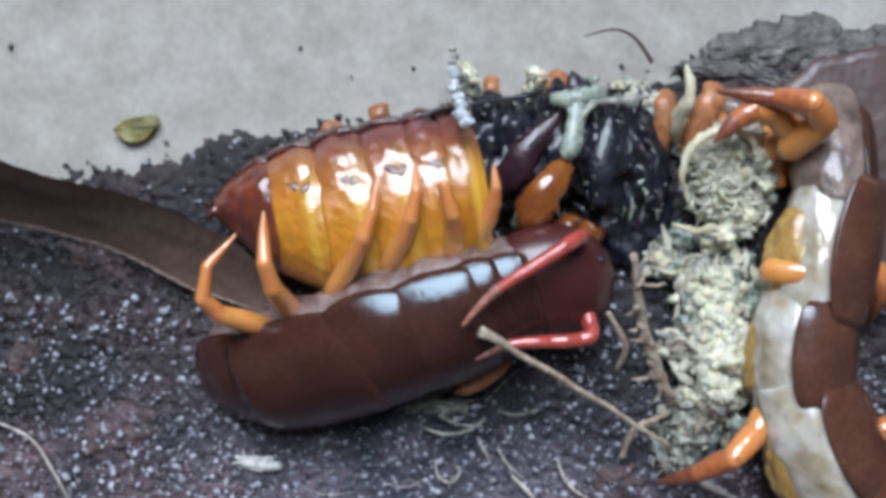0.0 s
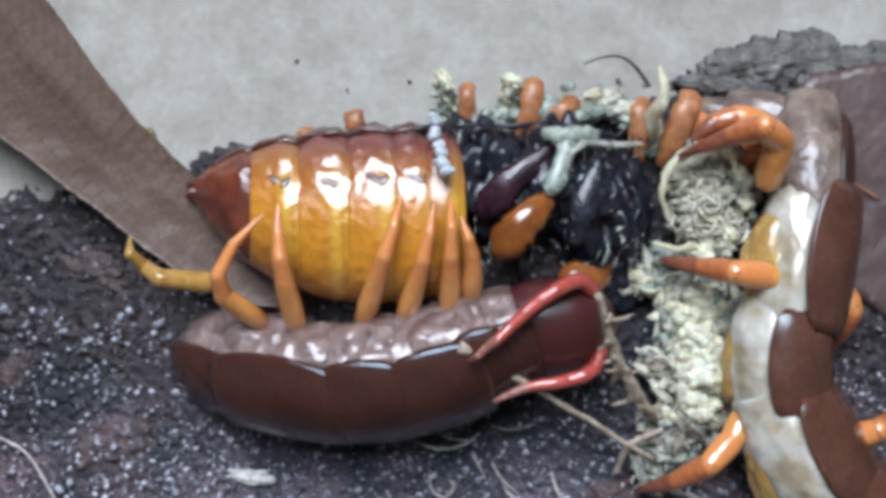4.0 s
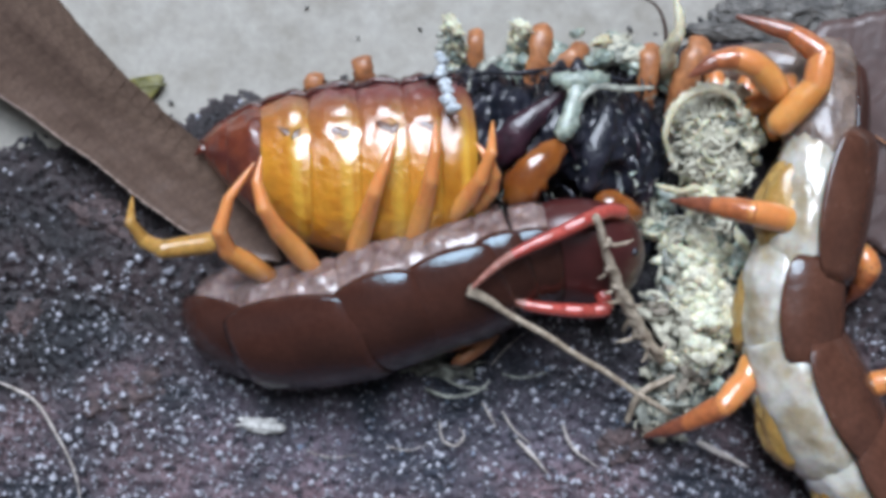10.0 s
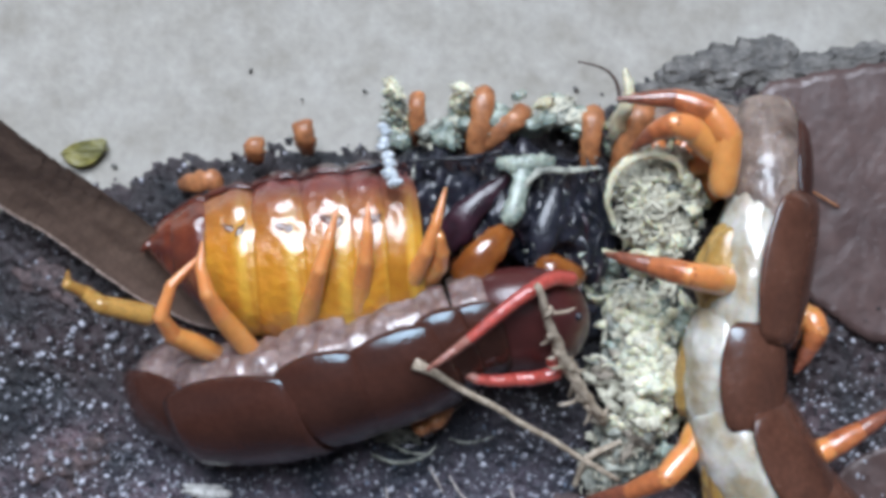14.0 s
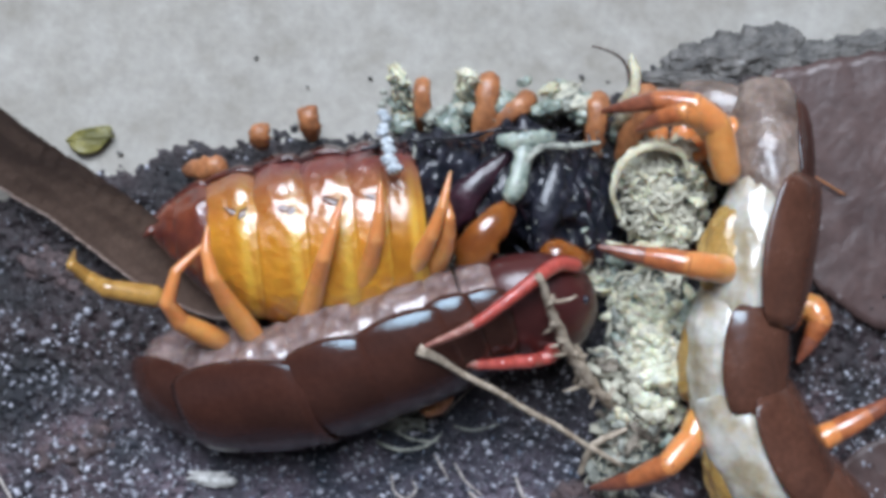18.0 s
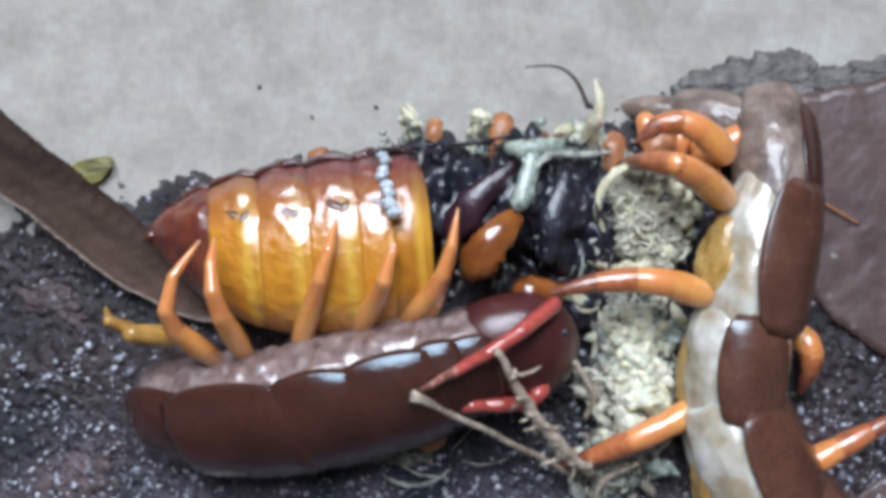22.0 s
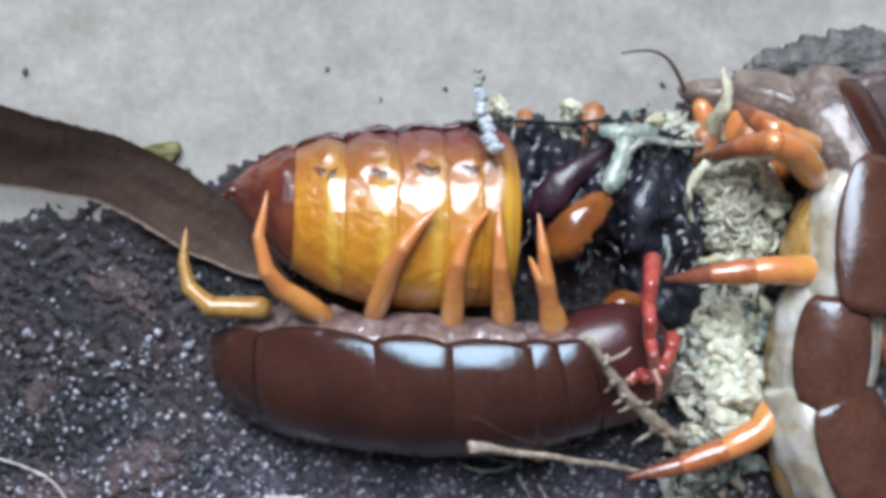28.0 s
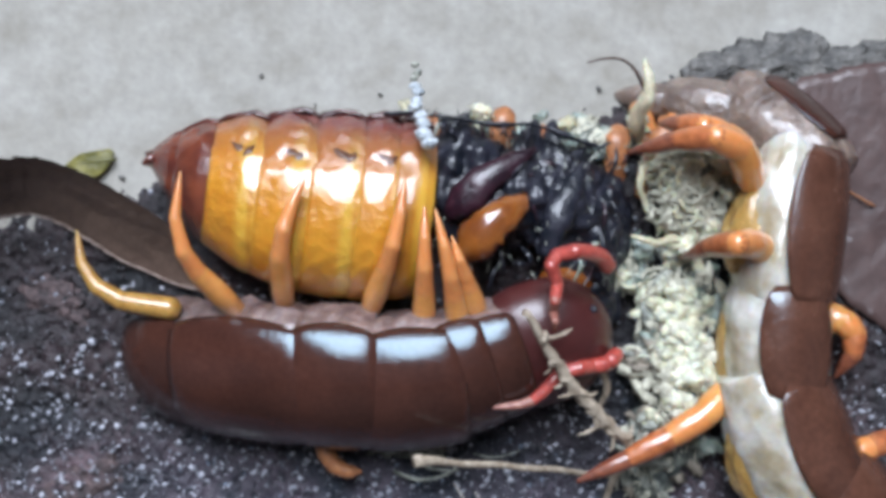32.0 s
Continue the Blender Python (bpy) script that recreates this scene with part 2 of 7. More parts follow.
def toned(material):
    """Darkens soil towards the slab's edge (+y) and both sides; adds the stain."""
    nt = material.node_tree
    b = nt.nodes["Principled BSDF"]
    old = b.inputs["Base Color"].links[0].from_socket
    co = nt.nodes.new("ShaderNodeTexCoord")
    sep = nt.nodes.new("ShaderNodeSeparateXYZ")
    nt.links.new(co.outputs["Object"], sep.inputs["Vector"])
    patch = nt.nodes.new("ShaderNodeTexNoise")
    patch.inputs["Scale"].default_value = 1 / (11 * MM)
    nt.links.new(co.outputs["Object"], patch.inputs["Vector"])
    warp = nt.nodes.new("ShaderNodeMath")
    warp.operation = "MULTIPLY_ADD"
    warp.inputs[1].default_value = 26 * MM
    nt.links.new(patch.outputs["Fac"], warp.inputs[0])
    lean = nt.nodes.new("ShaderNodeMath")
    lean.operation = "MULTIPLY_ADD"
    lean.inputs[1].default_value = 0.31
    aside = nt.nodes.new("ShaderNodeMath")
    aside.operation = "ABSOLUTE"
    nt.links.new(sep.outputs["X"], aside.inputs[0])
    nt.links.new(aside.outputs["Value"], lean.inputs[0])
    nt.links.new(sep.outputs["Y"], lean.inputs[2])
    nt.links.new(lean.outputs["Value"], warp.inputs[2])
    # colour factor: low by the slab and far aside, high elsewhere
    paled = nt.nodes.new("ShaderNodeMapRange")
    paled.inputs["From Min"].default_value, paled.inputs["From Max"].default_value = 13 * MM, -8 * MM
    paled.inputs["To Min"].default_value, paled.inputs["To Max"].default_value = 0.28, 1.65
    nt.links.new(warp.outputs["Value"], paled.inputs["Value"])
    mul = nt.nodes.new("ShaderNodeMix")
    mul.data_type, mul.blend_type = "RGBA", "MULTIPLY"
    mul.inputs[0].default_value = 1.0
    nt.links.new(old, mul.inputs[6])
    nt.links.new(paled.outputs["Result"], mul.inputs[7])
    # a wet blackish-blue stain soaked in round the torn prey
    place = nt.nodes.new("ShaderNodeMapping")
    place.vector_type = "TEXTURE"
    place.inputs["Location"].default_value = (3 * MM, -12.5 * MM, 0)
    place.inputs["Rotation"].default_value = (0, 0, radians(6))
    place.inputs["Scale"].default_value = (26 * MM, 10.5 * MM, 1)
    nt.links.new(co.outputs["Object"], place.inputs["Vector"])
    flat = nt.nodes.new("ShaderNodeVectorMath")
    flat.operation = "MULTIPLY"
    flat.inputs[1].default_value = (1, 1, 0)
    nt.links.new(place.outputs["Vector"], flat.inputs[0])
    reach = nt.nodes.new("ShaderNodeVectorMath")
    reach.operation = "LENGTH"
    nt.links.new(flat.outputs["Vector"], reach.inputs[0])
    ragged_edge = nt.nodes.new("ShaderNodeMath")
    ragged_edge.operation = "MULTIPLY_ADD"
    ragged_edge.inputs[1].default_value = 0.9
    blot = nt.nodes.new("ShaderNodeTexNoise")
    blot.inputs["Scale"].default_value = 1 / (4.5 * MM)
    blot.inputs["Detail"].default_value = 4
    nt.links.new(co.outputs["Object"], blot.inputs["Vector"])
    nt.links.new(blot.outputs["Fac"], ragged_edge.inputs[0])
    nt.links.new(reach.outputs["Value"], ragged_edge.inputs[2])
    soaked = nt.nodes.new("ShaderNodeMapRange")
    soaked.inputs["From Min"].default_value, soaked.inputs["From Max"].default_value = 1.25, 1.65
    soaked.inputs["To Min"].default_value, soaked.inputs["To Max"].default_value = 1.0, 0.0
    nt.links.new(ragged_edge.outputs["Value"], soaked.inputs["Value"])
    wet = nt.nodes.new("ShaderNodeMix")
    wet.data_type, wet.blend_type = "RGBA", "MULTIPLY"
    wet.inputs[7].default_value = (0.56, 0.70, 0.80, 1)
    nt.links.new(soaked.outputs["Result"], wet.inputs[0])
    nt.links.new(mul.outputs[2], wet.inputs[6])
    nt.links.new(wet.outputs[2], b.inputs["Base Color"])


toned(SOIL)
toned(GRAIN)


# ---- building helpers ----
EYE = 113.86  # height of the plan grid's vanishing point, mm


def spot(u, v, z=0.0):
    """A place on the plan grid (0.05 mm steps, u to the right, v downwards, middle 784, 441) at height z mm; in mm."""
    f = (EYE - z) / EYE
    return Vector(((u - 784) * 0.05 * f, (441 - v) * 0.05 * f, z))


def part(name, bm, material, parent=None, label="", smooth=True):
    me = bpy.data.meshes.new(name)
    if smooth:
        for f in bm.faces:
            f.smooth = True
    bm.to_mesh(me)
    bm.free()
    me.materials.append(material)
    ob = new(name, me)
    ob.parent = parent
    return tagged(ob, label)


def mesh_part(name, verts, faces, material, parent=None, label=""):
    me = bpy.data.meshes.new(name)
    me.from_pydata(verts, [], faces)
    me.polygons.foreach_set("use_smooth", [True] * len(me.polygons))
    me.materials.append(material)
    ob = new(name, me)
    ob.parent = parent
    return tagged(ob, label)


def thing(name, label, category, group="", at=(0, 0, 0)):
    ob = new(name)
    ob.location = Vector(at) * MM
    return tagged(ob, label, category, group)


def curve_through(pts, n):
    """n + 1 places along a smooth line through pts (mm)."""
    pts = [Vector(p) for p in pts]
    ext = [pts[0] * 2 - pts[1]] + pts + [pts[-1] * 2 - pts[-2]]
    out = []
    for k in range(n + 1):
        s = k / n * (len(pts) - 1)
        i = min(int(s), len(pts) - 2)
        t = s - i
        a, b, c, d = ext[i:i + 4]
        out.append(0.5 * (2 * b + (c - a) * t + (2 * a - 5 * b + 4 * c - d) * t * t + (3 * b - a - 3 * c + d) * t ** 3))
    return out


def tube(bm, pts, radii, sides=10, flat=1.0, wobble=0.0):
    """A closed tube along pts (mm), flattened along its own up by `flat`."""
    n = len(pts)
    rings = []
    for i, p in enumerate(pts):
        t = (pts[min(i + 1, n - 1)] - pts[max(i - 1, 0)]).normalized()
        up = Vector((0, 0, 1)) - t * t.z
        if up.length < 0.1:
            up = Vector((0, 1, 0)) - t * t.y
        up.normalize()
        side = t.cross(up)
        r = radii[i] if hasattr(radii, "__len__") else radii
        ring = []
        for k in range(sides):
            a = 2 * math.pi * k / sides
            rr = r * (1 + wobble * noise.noise(p * 0.9 + Vector((math.cos(a), math.sin(a), i)) * 0.8))
            ring.append(bm.verts.new((p + side * (rr * math.cos(a)) + up * (rr * flat * math.sin(a))) * MM))
        rings.append(ring)
    for a, b in zip(rings, rings[1:]):
        for k in range(sides):
            bm.faces.new((a[k], a[(k + 1) % sides], b[(k + 1) % sides], b[k]))
    bm.faces.new(rings[0][::-1])
    bm.faces.new(rings[-1])
    return bm


def limb_mesh(length, radii, sides=12, bow=0.0, steps=10, root=0.0):
    """A stout leg piece from the origin along +x, with the given radii spread along it and round ends."""
    r0, r1 = radii[0], radii[-1]
    pts, rr = [], []
    for f in (0.98, 0.8, 0.45):
        pts.append(Vector((-root - r0 * f, 0, 0)))
        rr.append(r0 * math.sqrt(1 - f * f))
    for k in range(steps + 1):
        f = k / steps
        pts.append(Vector((length * f, 0, bow * math.sin(math.pi * f))))
        rr.append(float(np.interp(f, np.linspace(0, 1, len(radii)), radii)))
    for f in (0.45, 0.8, 0.98):
        pts.append(Vector((length + r1 * f, 0, 0)))
        rr.append(r1 * math.sqrt(1 - f * f))
    return tube(bmesh.new(), pts, rr, sides)


def shell(bm, outer, thick, nx, ny):
    """A curved plate with thickness: outer(s, t) gives (place, normal) in mm for s, t in 0..1."""
    top, low = [], []
    for i in range(nx + 1):
        a, b = [], []
        for j in range(ny + 1):
            p, nrm = outer(i / nx, j / ny)
            a.append(bm.verts.new(p * MM))
            b.append(bm.verts.new((p - nrm * thick) * MM))
        top.append(a)
        low.append(b)
    for i in range(nx):
        for j in range(ny):
            bm.faces.new((top[i][j], top[i + 1][j], top[i + 1][j + 1], top[i][j + 1]))
            bm.faces.new((low[i][j + 1], low[i + 1][j + 1], low[i + 1][j], low[i][j]))
    for i in range(nx):
        bm.faces.new((top[i + 1][0], top[i][0], low[i][0], low[i + 1][0]))
        bm.faces.new((top[i][ny], top[i + 1][ny], low[i + 1][ny], low[i][ny]))
    for j in range(ny):
        bm.faces.new((top[0][j], top[0][j + 1], low[0][j + 1], low[0][j]))
        bm.faces.new((top[nx][j + 1], top[nx][j], low[nx][j], low[nx][j + 1]))
    bmesh.ops.recalc_face_normals(bm, faces=bm.faces)
    return bm


def lump(bm, centre, size, rough=0.25, freq=1.0, level=3, turn=0.0):
    """A knobbly lump (mm)."""
    made = bmesh.ops.create_icosphere(bm, subdivisions=level, radius=1.0)["verts"]
    rot = Matrix.Rotation(turn, 3, "Z")
    c = Vector(centre)
    for v in made:
        n = v.co.normalized()
        k = 1 + rough * noise.fractal(n * freq + c * 0.37, 1.0, 2.0, 4)
        v.co = (c + rot @ Vector((n.x * size[0] * k, n.y * size[1] * k, n.z * size[2] * k))) * MM
    return bm


def ragged(bm, c, size, turn, rough=0.7, freq=1.9, level=4):
    """A torn, frayed lump (mm)."""
    rot = Matrix.Rotation(turn, 3, "Z")
    c = Vector(c)
    for w in bmesh.ops.create_icosphere(bm, subdivisions=level, radius=1.0)["verts"]:
        n = w.co.normalized()
        k = 1 + rough * noise.fractal(n * freq + c, 0.8, 2.0, 5)
        w.co = (c + rot @ Vector((n.x * size[0] * k, n.y * size[1] * k, n.z * size[2] * k))) * MM
    return bm


def crumbs(rng, places, sizes, level_verts, spread=0.35):
    """One mesh of many small rough crumbs; returns vertices and faces in metres."""
    vs, fs = [], []
    base_v, base_f = level_verts
    for p, s in zip(places, sizes):
        q = Euler((rng.random() * 6.3, rng.random() * 6.3, rng.random() * 6.3)).to_matrix()
        stretch = Vector((1 + rng.uniform(-spread, spread), 1 + rng.uniform(-spread, spread), 1 + rng.uniform(-spread, spread)))
        o = len(vs)
        for b in base_v:
            k = 1 + rng.uniform(-0.22, 0.22)
            w = q @ Vector((b.x * stretch.x, b.y * stretch.y, b.z * stretch.z)) * (s * k)
            vs.append((Vector(p) + w) * MM)
        fs += [tuple(o + i for i in f) for f in base_f]
    return vs, fs


def ico(level):
    bm = bmesh.new()
    bmesh.ops.create_icosphere(bm, subdivisions=level, radius=1.0)
    bm.verts.ensure_lookup_table()
    out = [v.co.copy() for v in bm.verts], [tuple(v.index for v in f.verts) for f in bm.faces]
    bm.free()
    return out


ICO1, ICO2 = ico(1), ico(2)
rng = random.Random(7)

# ---- ground ----
EDGE_U = [-400, 0, 42, 340, 600, 850, 1100, 1300, 1568, 2000]
EDGE_V = [330, 310, 306, 258, 202, 185, 150, 92, 70, 60]


def soil_height(u, v):
    """Height of the dark soil over the slab, mm; below nought the slab shows."""
    p = Vector((u * 0.05, v * 0.05, 0))
    edge = float(np.interp(u, EDGE_U, EDGE_V)) + 22 * noise.fractal(p * 0.35, 1.0, 2.0, 3) + 14 * noise.noise(p * 1.7)
    rise = max(-1.0, min(1.0, (v - edge) / 55))
    h = 0.9 * rise + 0.35 * noise.fractal(p * 0.22, 1.0, 2.0, 3)
    return h + (0.42 * noise.fractal(p * 1.5, 1.0, 2.0, 4) + 0.20 * noise.noise(p * 3.6)) * (1.0 if rise > 0 else 0.6)


def ground():
    bm = bmesh.new()
    n = 90
    for i in range(n + 1):
        for j in range(n + 1):
            x, y = (i / n - 0.5) * 240, (j / n - 0.5) * 200
            far = max(abs(x) / 120, abs(y) / 100)
            if far > 0.97:
                x, y = x * 80, y * 80
            z = 0.22 * noise.fractal(Vector((x, y, 5)) * 0.12, 1.0, 2.0, 3) if far < 0.9 else 0.0
            bm.verts.new((x * MM, y * MM, z * MM))
    bm.verts.ensure_lookup_table()
    for i in range(n):
        for j in range(n):
            a = i * (n + 1) + j
            bm.faces.new([bm.verts[k] for k in (a, a + n + 1, a + n + 2, a + 1)])
    tagged(part("ground", bm, CONCRETE), "pale grey rough concrete slab with faint stains", "ground", kind="structure")
    us = np.concatenate([np.arange(-26000, -4000, 1100.0), np.arange(-4000, -260, 170.0), np.arange(-260, 1860, 5.0), np.arange(1860, 5600, 170.0), np.arange(5600, 27000, 1100.0)])
    vs = np.concatenate([np.arange(20, 1150, 5.0), np.arange(1150, 6000, 150.0), np.arange(6000, 24000, 1000.0)])
    verts, faces = [], []
    for u in us:
        for v in vs:
            x, y, _ = spot(u, v)
            verts.append((x * MM, y * MM, soil_height(u, v) * MM))
    m = len(vs)
    for i in range(len(us) - 1):
        for j in range(m - 1):
            a = i * m + j
            faces.append((a, a + 1, a + m + 1, a + m))
    tagged(mesh_part("soil_bed", verts, faces, SOIL), "dark damp purplish-grey soil with a ragged edge on concrete", "soil", kind="stuff")
    places, sizes = [], []
    while len(places) < 15000:
        u, v = rng.uniform(-150, 1750), rng.uniform(80, 1050)
        h = soil_height(u, v)
        if h > 0.15:
            x, y, _ = spot(u, v)
            s = 0.07 + 0.17 * rng.random() ** 2
            places.append((x, y, h + s * 0.35))
            sizes.append(s)
    tagged(mesh_part("soil_grains", *crumbs(rng, places, sizes, ICO1), GRAIN), "loose glinting dark soil crumbs", "soil", kind="stuff")

    pl, sz = [], []
    while len(pl) < 12000:
        u, v = rng.uniform(-150, 1750), rng.uniform(80, 1050)
        h = soil_height(u, v)
        if h > 0.1 and rng.random() < 0.15 + 0.85 * max(0.0, min(1.0, (v - 480) / 200 + 1.6 * noise.noise(Vector((u * 0.008, v * 0.008, 3))) + 1.3 * noise.noise(Vector((u * 0.05, v * 0.05, 8))))):
            x, y, _ = spot(u, v)
            q = 0.045 + 0.21 * rng.random() ** 3
            pl.append((x, y, h + q * 0.9))
            sz.append(q)
    tagged(mesh_part("bright_grains", *crumbs(rng, pl, sz, ICO1, 0.75), GLINT), "tiny bright grit in the soil", "soil", kind="stuff")


def slab(name, lo, hi, material, label):
    """A plain unseen wall or ceiling, added to shape light, between two corners, metres."""
    bm = bmesh.new()
    bmesh.ops.create_cube(bm, size=1.0)
    for v in bm.verts:
        v.co = Vector([lo[i] if v.co[i] < 0 else hi[i] for i in range(3)])
    return tagged(part(name, bm, material, None, "", False), label, name.split("_")[0], kind="structure")


ground()
# enclosure out of view, added to limit the light and what surfaces reflect
slab("wall_south", (-1.6, -1.35, -0.02), (1.6, -1.2, 2.4), DARKWALL, "unseen plain dark brown plastered wall added to darken reflections")
slab("wall_east", (1.45, -1.2, -0.02), (1.6, 0.48, 2.4), PLASTER, "unseen plain mid-grey plastered wall added to shape the light")
slab("wall_west", (-1.6, -1.2, -0.02), (-1.45, 0.48, 2.4), PLASTER, "unseen plain mid-grey plastered wall added to shape the light")
slab("wall_north_west", (-1.45, 0.38, -0.02), (-0.27, 0.48, 2.4), PLASTER, "unseen plain mid-grey wall added beside an assumed tall opening")
slab("wall_north_east", (0.17, 0.38, -0.02), (1.45, 0.48, 2.4), PLASTER, "unseen plain mid-grey wall added beside an assumed tall opening")
slab("wall_north_top", (-0.27, 0.38, 1.79), (0.17, 0.48, 2.4), PLASTER, "unseen plain mid-grey wall added over an assumed tall opening")
slab("wall_north_low", (-0.27, 0.38, -0.02), (0.17, 0.48, 0.33), PLASTER, "unseen low mid-grey wall added under an assumed tall opening")
slab("ceiling", (-1.6, -1.35, 2.4), (1.6, 0.48, 2.5), PLASTER, "unseen plain mid-grey ceiling added to block light from above")
# lines of the moving parts: (height, [(seconds, x, y), ...]) in millimetres
TRUNK_LINE_T1 = (1.9, [(0, -16.1, -9.3), (1, -17.8, -8.2), (2, -16.7, -7.6), (3, -17.4, -7.5), (6, -18.4, -7.4), (7.6, -17.5, -8.6), (9, -17.5, -8.7), (11, -17.8, -8.4), (13, -17.8, -9.1), (19, -17.5, -9.1), (21, -18.4, -9.2), (22, -18.2, -8.6), (23, -17.4, -6.6), (23.5, -17.8, -9.5), (24, -16.9, -5.2), (25, -16.4, -4.9), (28, -17.2, -6.1), (29, -17.6, -5.4), (30, -17.9, -4.8), (31, -18.1, -5.2), (32, -19, -4.7)])
TRUNK_LINE_T2 = (4.6, [(0, -10.4, -8.7), (1, -11.5, -7.7), (2, -10.8, -8), (3, -11.8, -8.8), (6, -11.7, -8.4), (7.6, -11.4, -9.1), (9, -11.2, -9), (11, -11.7, -9.2), (13, -11.7, -9.9), (19, -11.4, -9.8), (21, -12, -10), (22, -12.1, -8.8), (23, -12.4, -7.1), (23.5, -12.4, -8), (24, -11.5, -5.8), (25, -10.5, -6), (28, -11.2, -6.9), (29, -11.8, -6.2), (30, -11.8, -5.3), (31, -12.4, -5.1), (32, -13, -5.5)])
TRUNK_LINE_T3 = (6.3, [(0, -4.6, -6.8), (1, -5.2, -6), (2, -4, -6.9), (3, -6, -9.2), (6, -4.9, -8.5), (7.6, -4.6, -7.2), (9, -4.4, -7), (11, -4.9, -7.7), (13, -5, -8.1), (19, -4.6, -8.3), (21, -5.3, -8.3), (22, -5.9, -7.8), (23, -6.4, -5.5), (23.5, -6.8, -4.8), (24, -5.5, -4.2), (25, -4, -5.5), (28, -4.7, -7.5), (29, -4.8, -5.6), (30, -4.4, -4.9), (31, -5.9, -5.4), (32, -6.5, -6)])
TRUNK_LINE_T4 = (6.6, [(0, 1.2, -5.0), (1, 1, -4.1), (2, 2.1, -5.5), (3, 0.2, -8.3), (6, 1.2, -7.5), (7.6, 1.5, -4.8), (9, 2.2, -4.7), (11, 1.6, -5.8), (13, 1.6, -6.3), (19, 1.9, -6), (21, 0.7, -6.2), (22, 0.1, -6.4), (23, 0, -3.2), (23.5, -0.9, -2.5), (24, 0.4, -2.9), (25, 2.4, -4.6), (28, 1.6, -7.8), (29, 1.5, -4.1), (30, 2.4, -4.3), (31, 0.4, -6), (32, 0.7, -6.6)])
TRUNK_LINE_T5 = (6.6, [(0, 6.6, -3.0), (1, 7.2, -2.3), (2, 7.8, -3.7), (3, 5.9, -5.9), (6, 7.4, -5.1), (7.6, 7.1, -3.1), (9, 8.3, -2.3), (11, 7.3, -3.9), (13, 7.7, -3.5), (19, 8, -3.7), (21, 6.7, -3.9), (22, 6, -4.7), (23, 6.4, -1.5), (23.5, 4.5, -1.7), (24, 6.3, -1.6), (25, 8.3, -3.1), (28, 7.5, -7.4), (29, 7.4, -1.9), (30, 8.2, -3.1), (31, 6.2, -5.6), (32, 6.5, -5.4)])
TRUNK_LINE_T6 = (6.2, [(0, 12.1, -2.1), (1, 13.3, -2.3), (2, 14, -3.2), (3, 12.5, -5), (6, 13.6, -4.2), (7.6, 12.8, -3.1), (9, 14.5, -2.8), (11, 13.9, -3.9), (13, 14.3, -3.3), (19, 14.5, -3.1), (21, 12.7, -3), (22, 12, -3.4), (23, 12.8, -1.1), (23.5, 10, -0.3), (24, 12.7, -0.8), (25, 14.2, -2.3), (28, 13.4, -6), (29, 13.4, -0.2), (30, 14.2, -1.4), (31, 14.4, -3.1), (32, 13.8, -3.4)])
TRUNK_LINE = (TRUNK_LINE_T1, TRUNK_LINE_T2, TRUNK_LINE_T3, TRUNK_LINE_T4, TRUNK_LINE_T5, TRUNK_LINE_T6,)
GRIP_0_T1 = (7, [(0, -7.4, -7.9), (1, -8, -6.9), (2, -6.8, -7.3), (3, -17.8, -1.1), (6, -18.4, -0.3), (7.6, -18.7, -2.2), (9, -18.2, -2.3), (11, -18.7, -2), (13, -18.8, -2.5), (19, -18.6, -1.9), (21, -19.1, -1.8), (22, -17.1, -2.4), (23, -16.7, -1.2), (24, -15.8, -1.1), (25, -15.2, -0.5), (28, -16.3, -1.3), (29, -16.5, -1), (30, -16.9, -0.7), (31, -17, 0), (32, -17.9, -0.6)])
GRIP_0_T2 = (5, [(0, -11.9, -8.8), (1, -12.5, -7.7), (2, -11.3, -8), (3, -22.3, -0.1), (6, -22.5, 0.1), (7.6, -22.4, -1.5), (9, -24.6, -3.3), (11, -22.1, -1.5), (13, -23, -1.1), (19, -23.6, -0.8), (21, -21.6, -1.2), (22, -20.3, -1.8), (23, -23, -1.2), (24, -22.2, 0.5), (25, -21.2, 1.3), (28, -21.8, -0.1), (29, -22.9, -0.1), (30, -24.3, 0), (31, -23.9, 0.8), (32, -24.9, 1.6)])
GRIP_0_T3 = (4, [(0, -15.8, -9.3), (1, -16.5, -8), (2, -15.5, -7.8), (3, -23.7, 1.8), (6, -24.4, 3.2), (7.6, -24.3, 0.6), (9, -26.2, 2), (11, -23.6, 0.1), (13, -24.7, 0.6), (19, -25, 1.3), (21, -23.4, -0.1), (22, -21.9, -0.4), (23, -24, 4.3), (24, -23.3, 4.7), (25, -21.8, 5.2), (28, -21.9, 6.5), (29, -23.4, 6.2), (30, -24.2, 6.2), (31, -24.3, 8.4), (32, -25.5, 8.5)])
GRIP_0 = (GRIP_0_T1, GRIP_0_T2, GRIP_0_T3,)
GRIP_1_T1 = (9, [(0, -14.6, -5.2), (1, -14.7, -2.9), (2, -14.4, -2.5), (3, -14.3, -3.4), (6, -14.6, -2.6), (7.6, -15.1, -4.3), (9, -14.5, -4.1), (11, -14.9, -4), (13, -14.1, -4.9), (19, -13.9, -5.1), (22, -15, -3.1), (23, -14.2, -2.3), (24, -14.2, -1), (25, -12.6, -0.7), (28, -12.3, -1.1), (29, -13.1, -0.6), (30, -13.9, -0.1), (31, -13, 0.7), (32, -13.6, 0.5)])
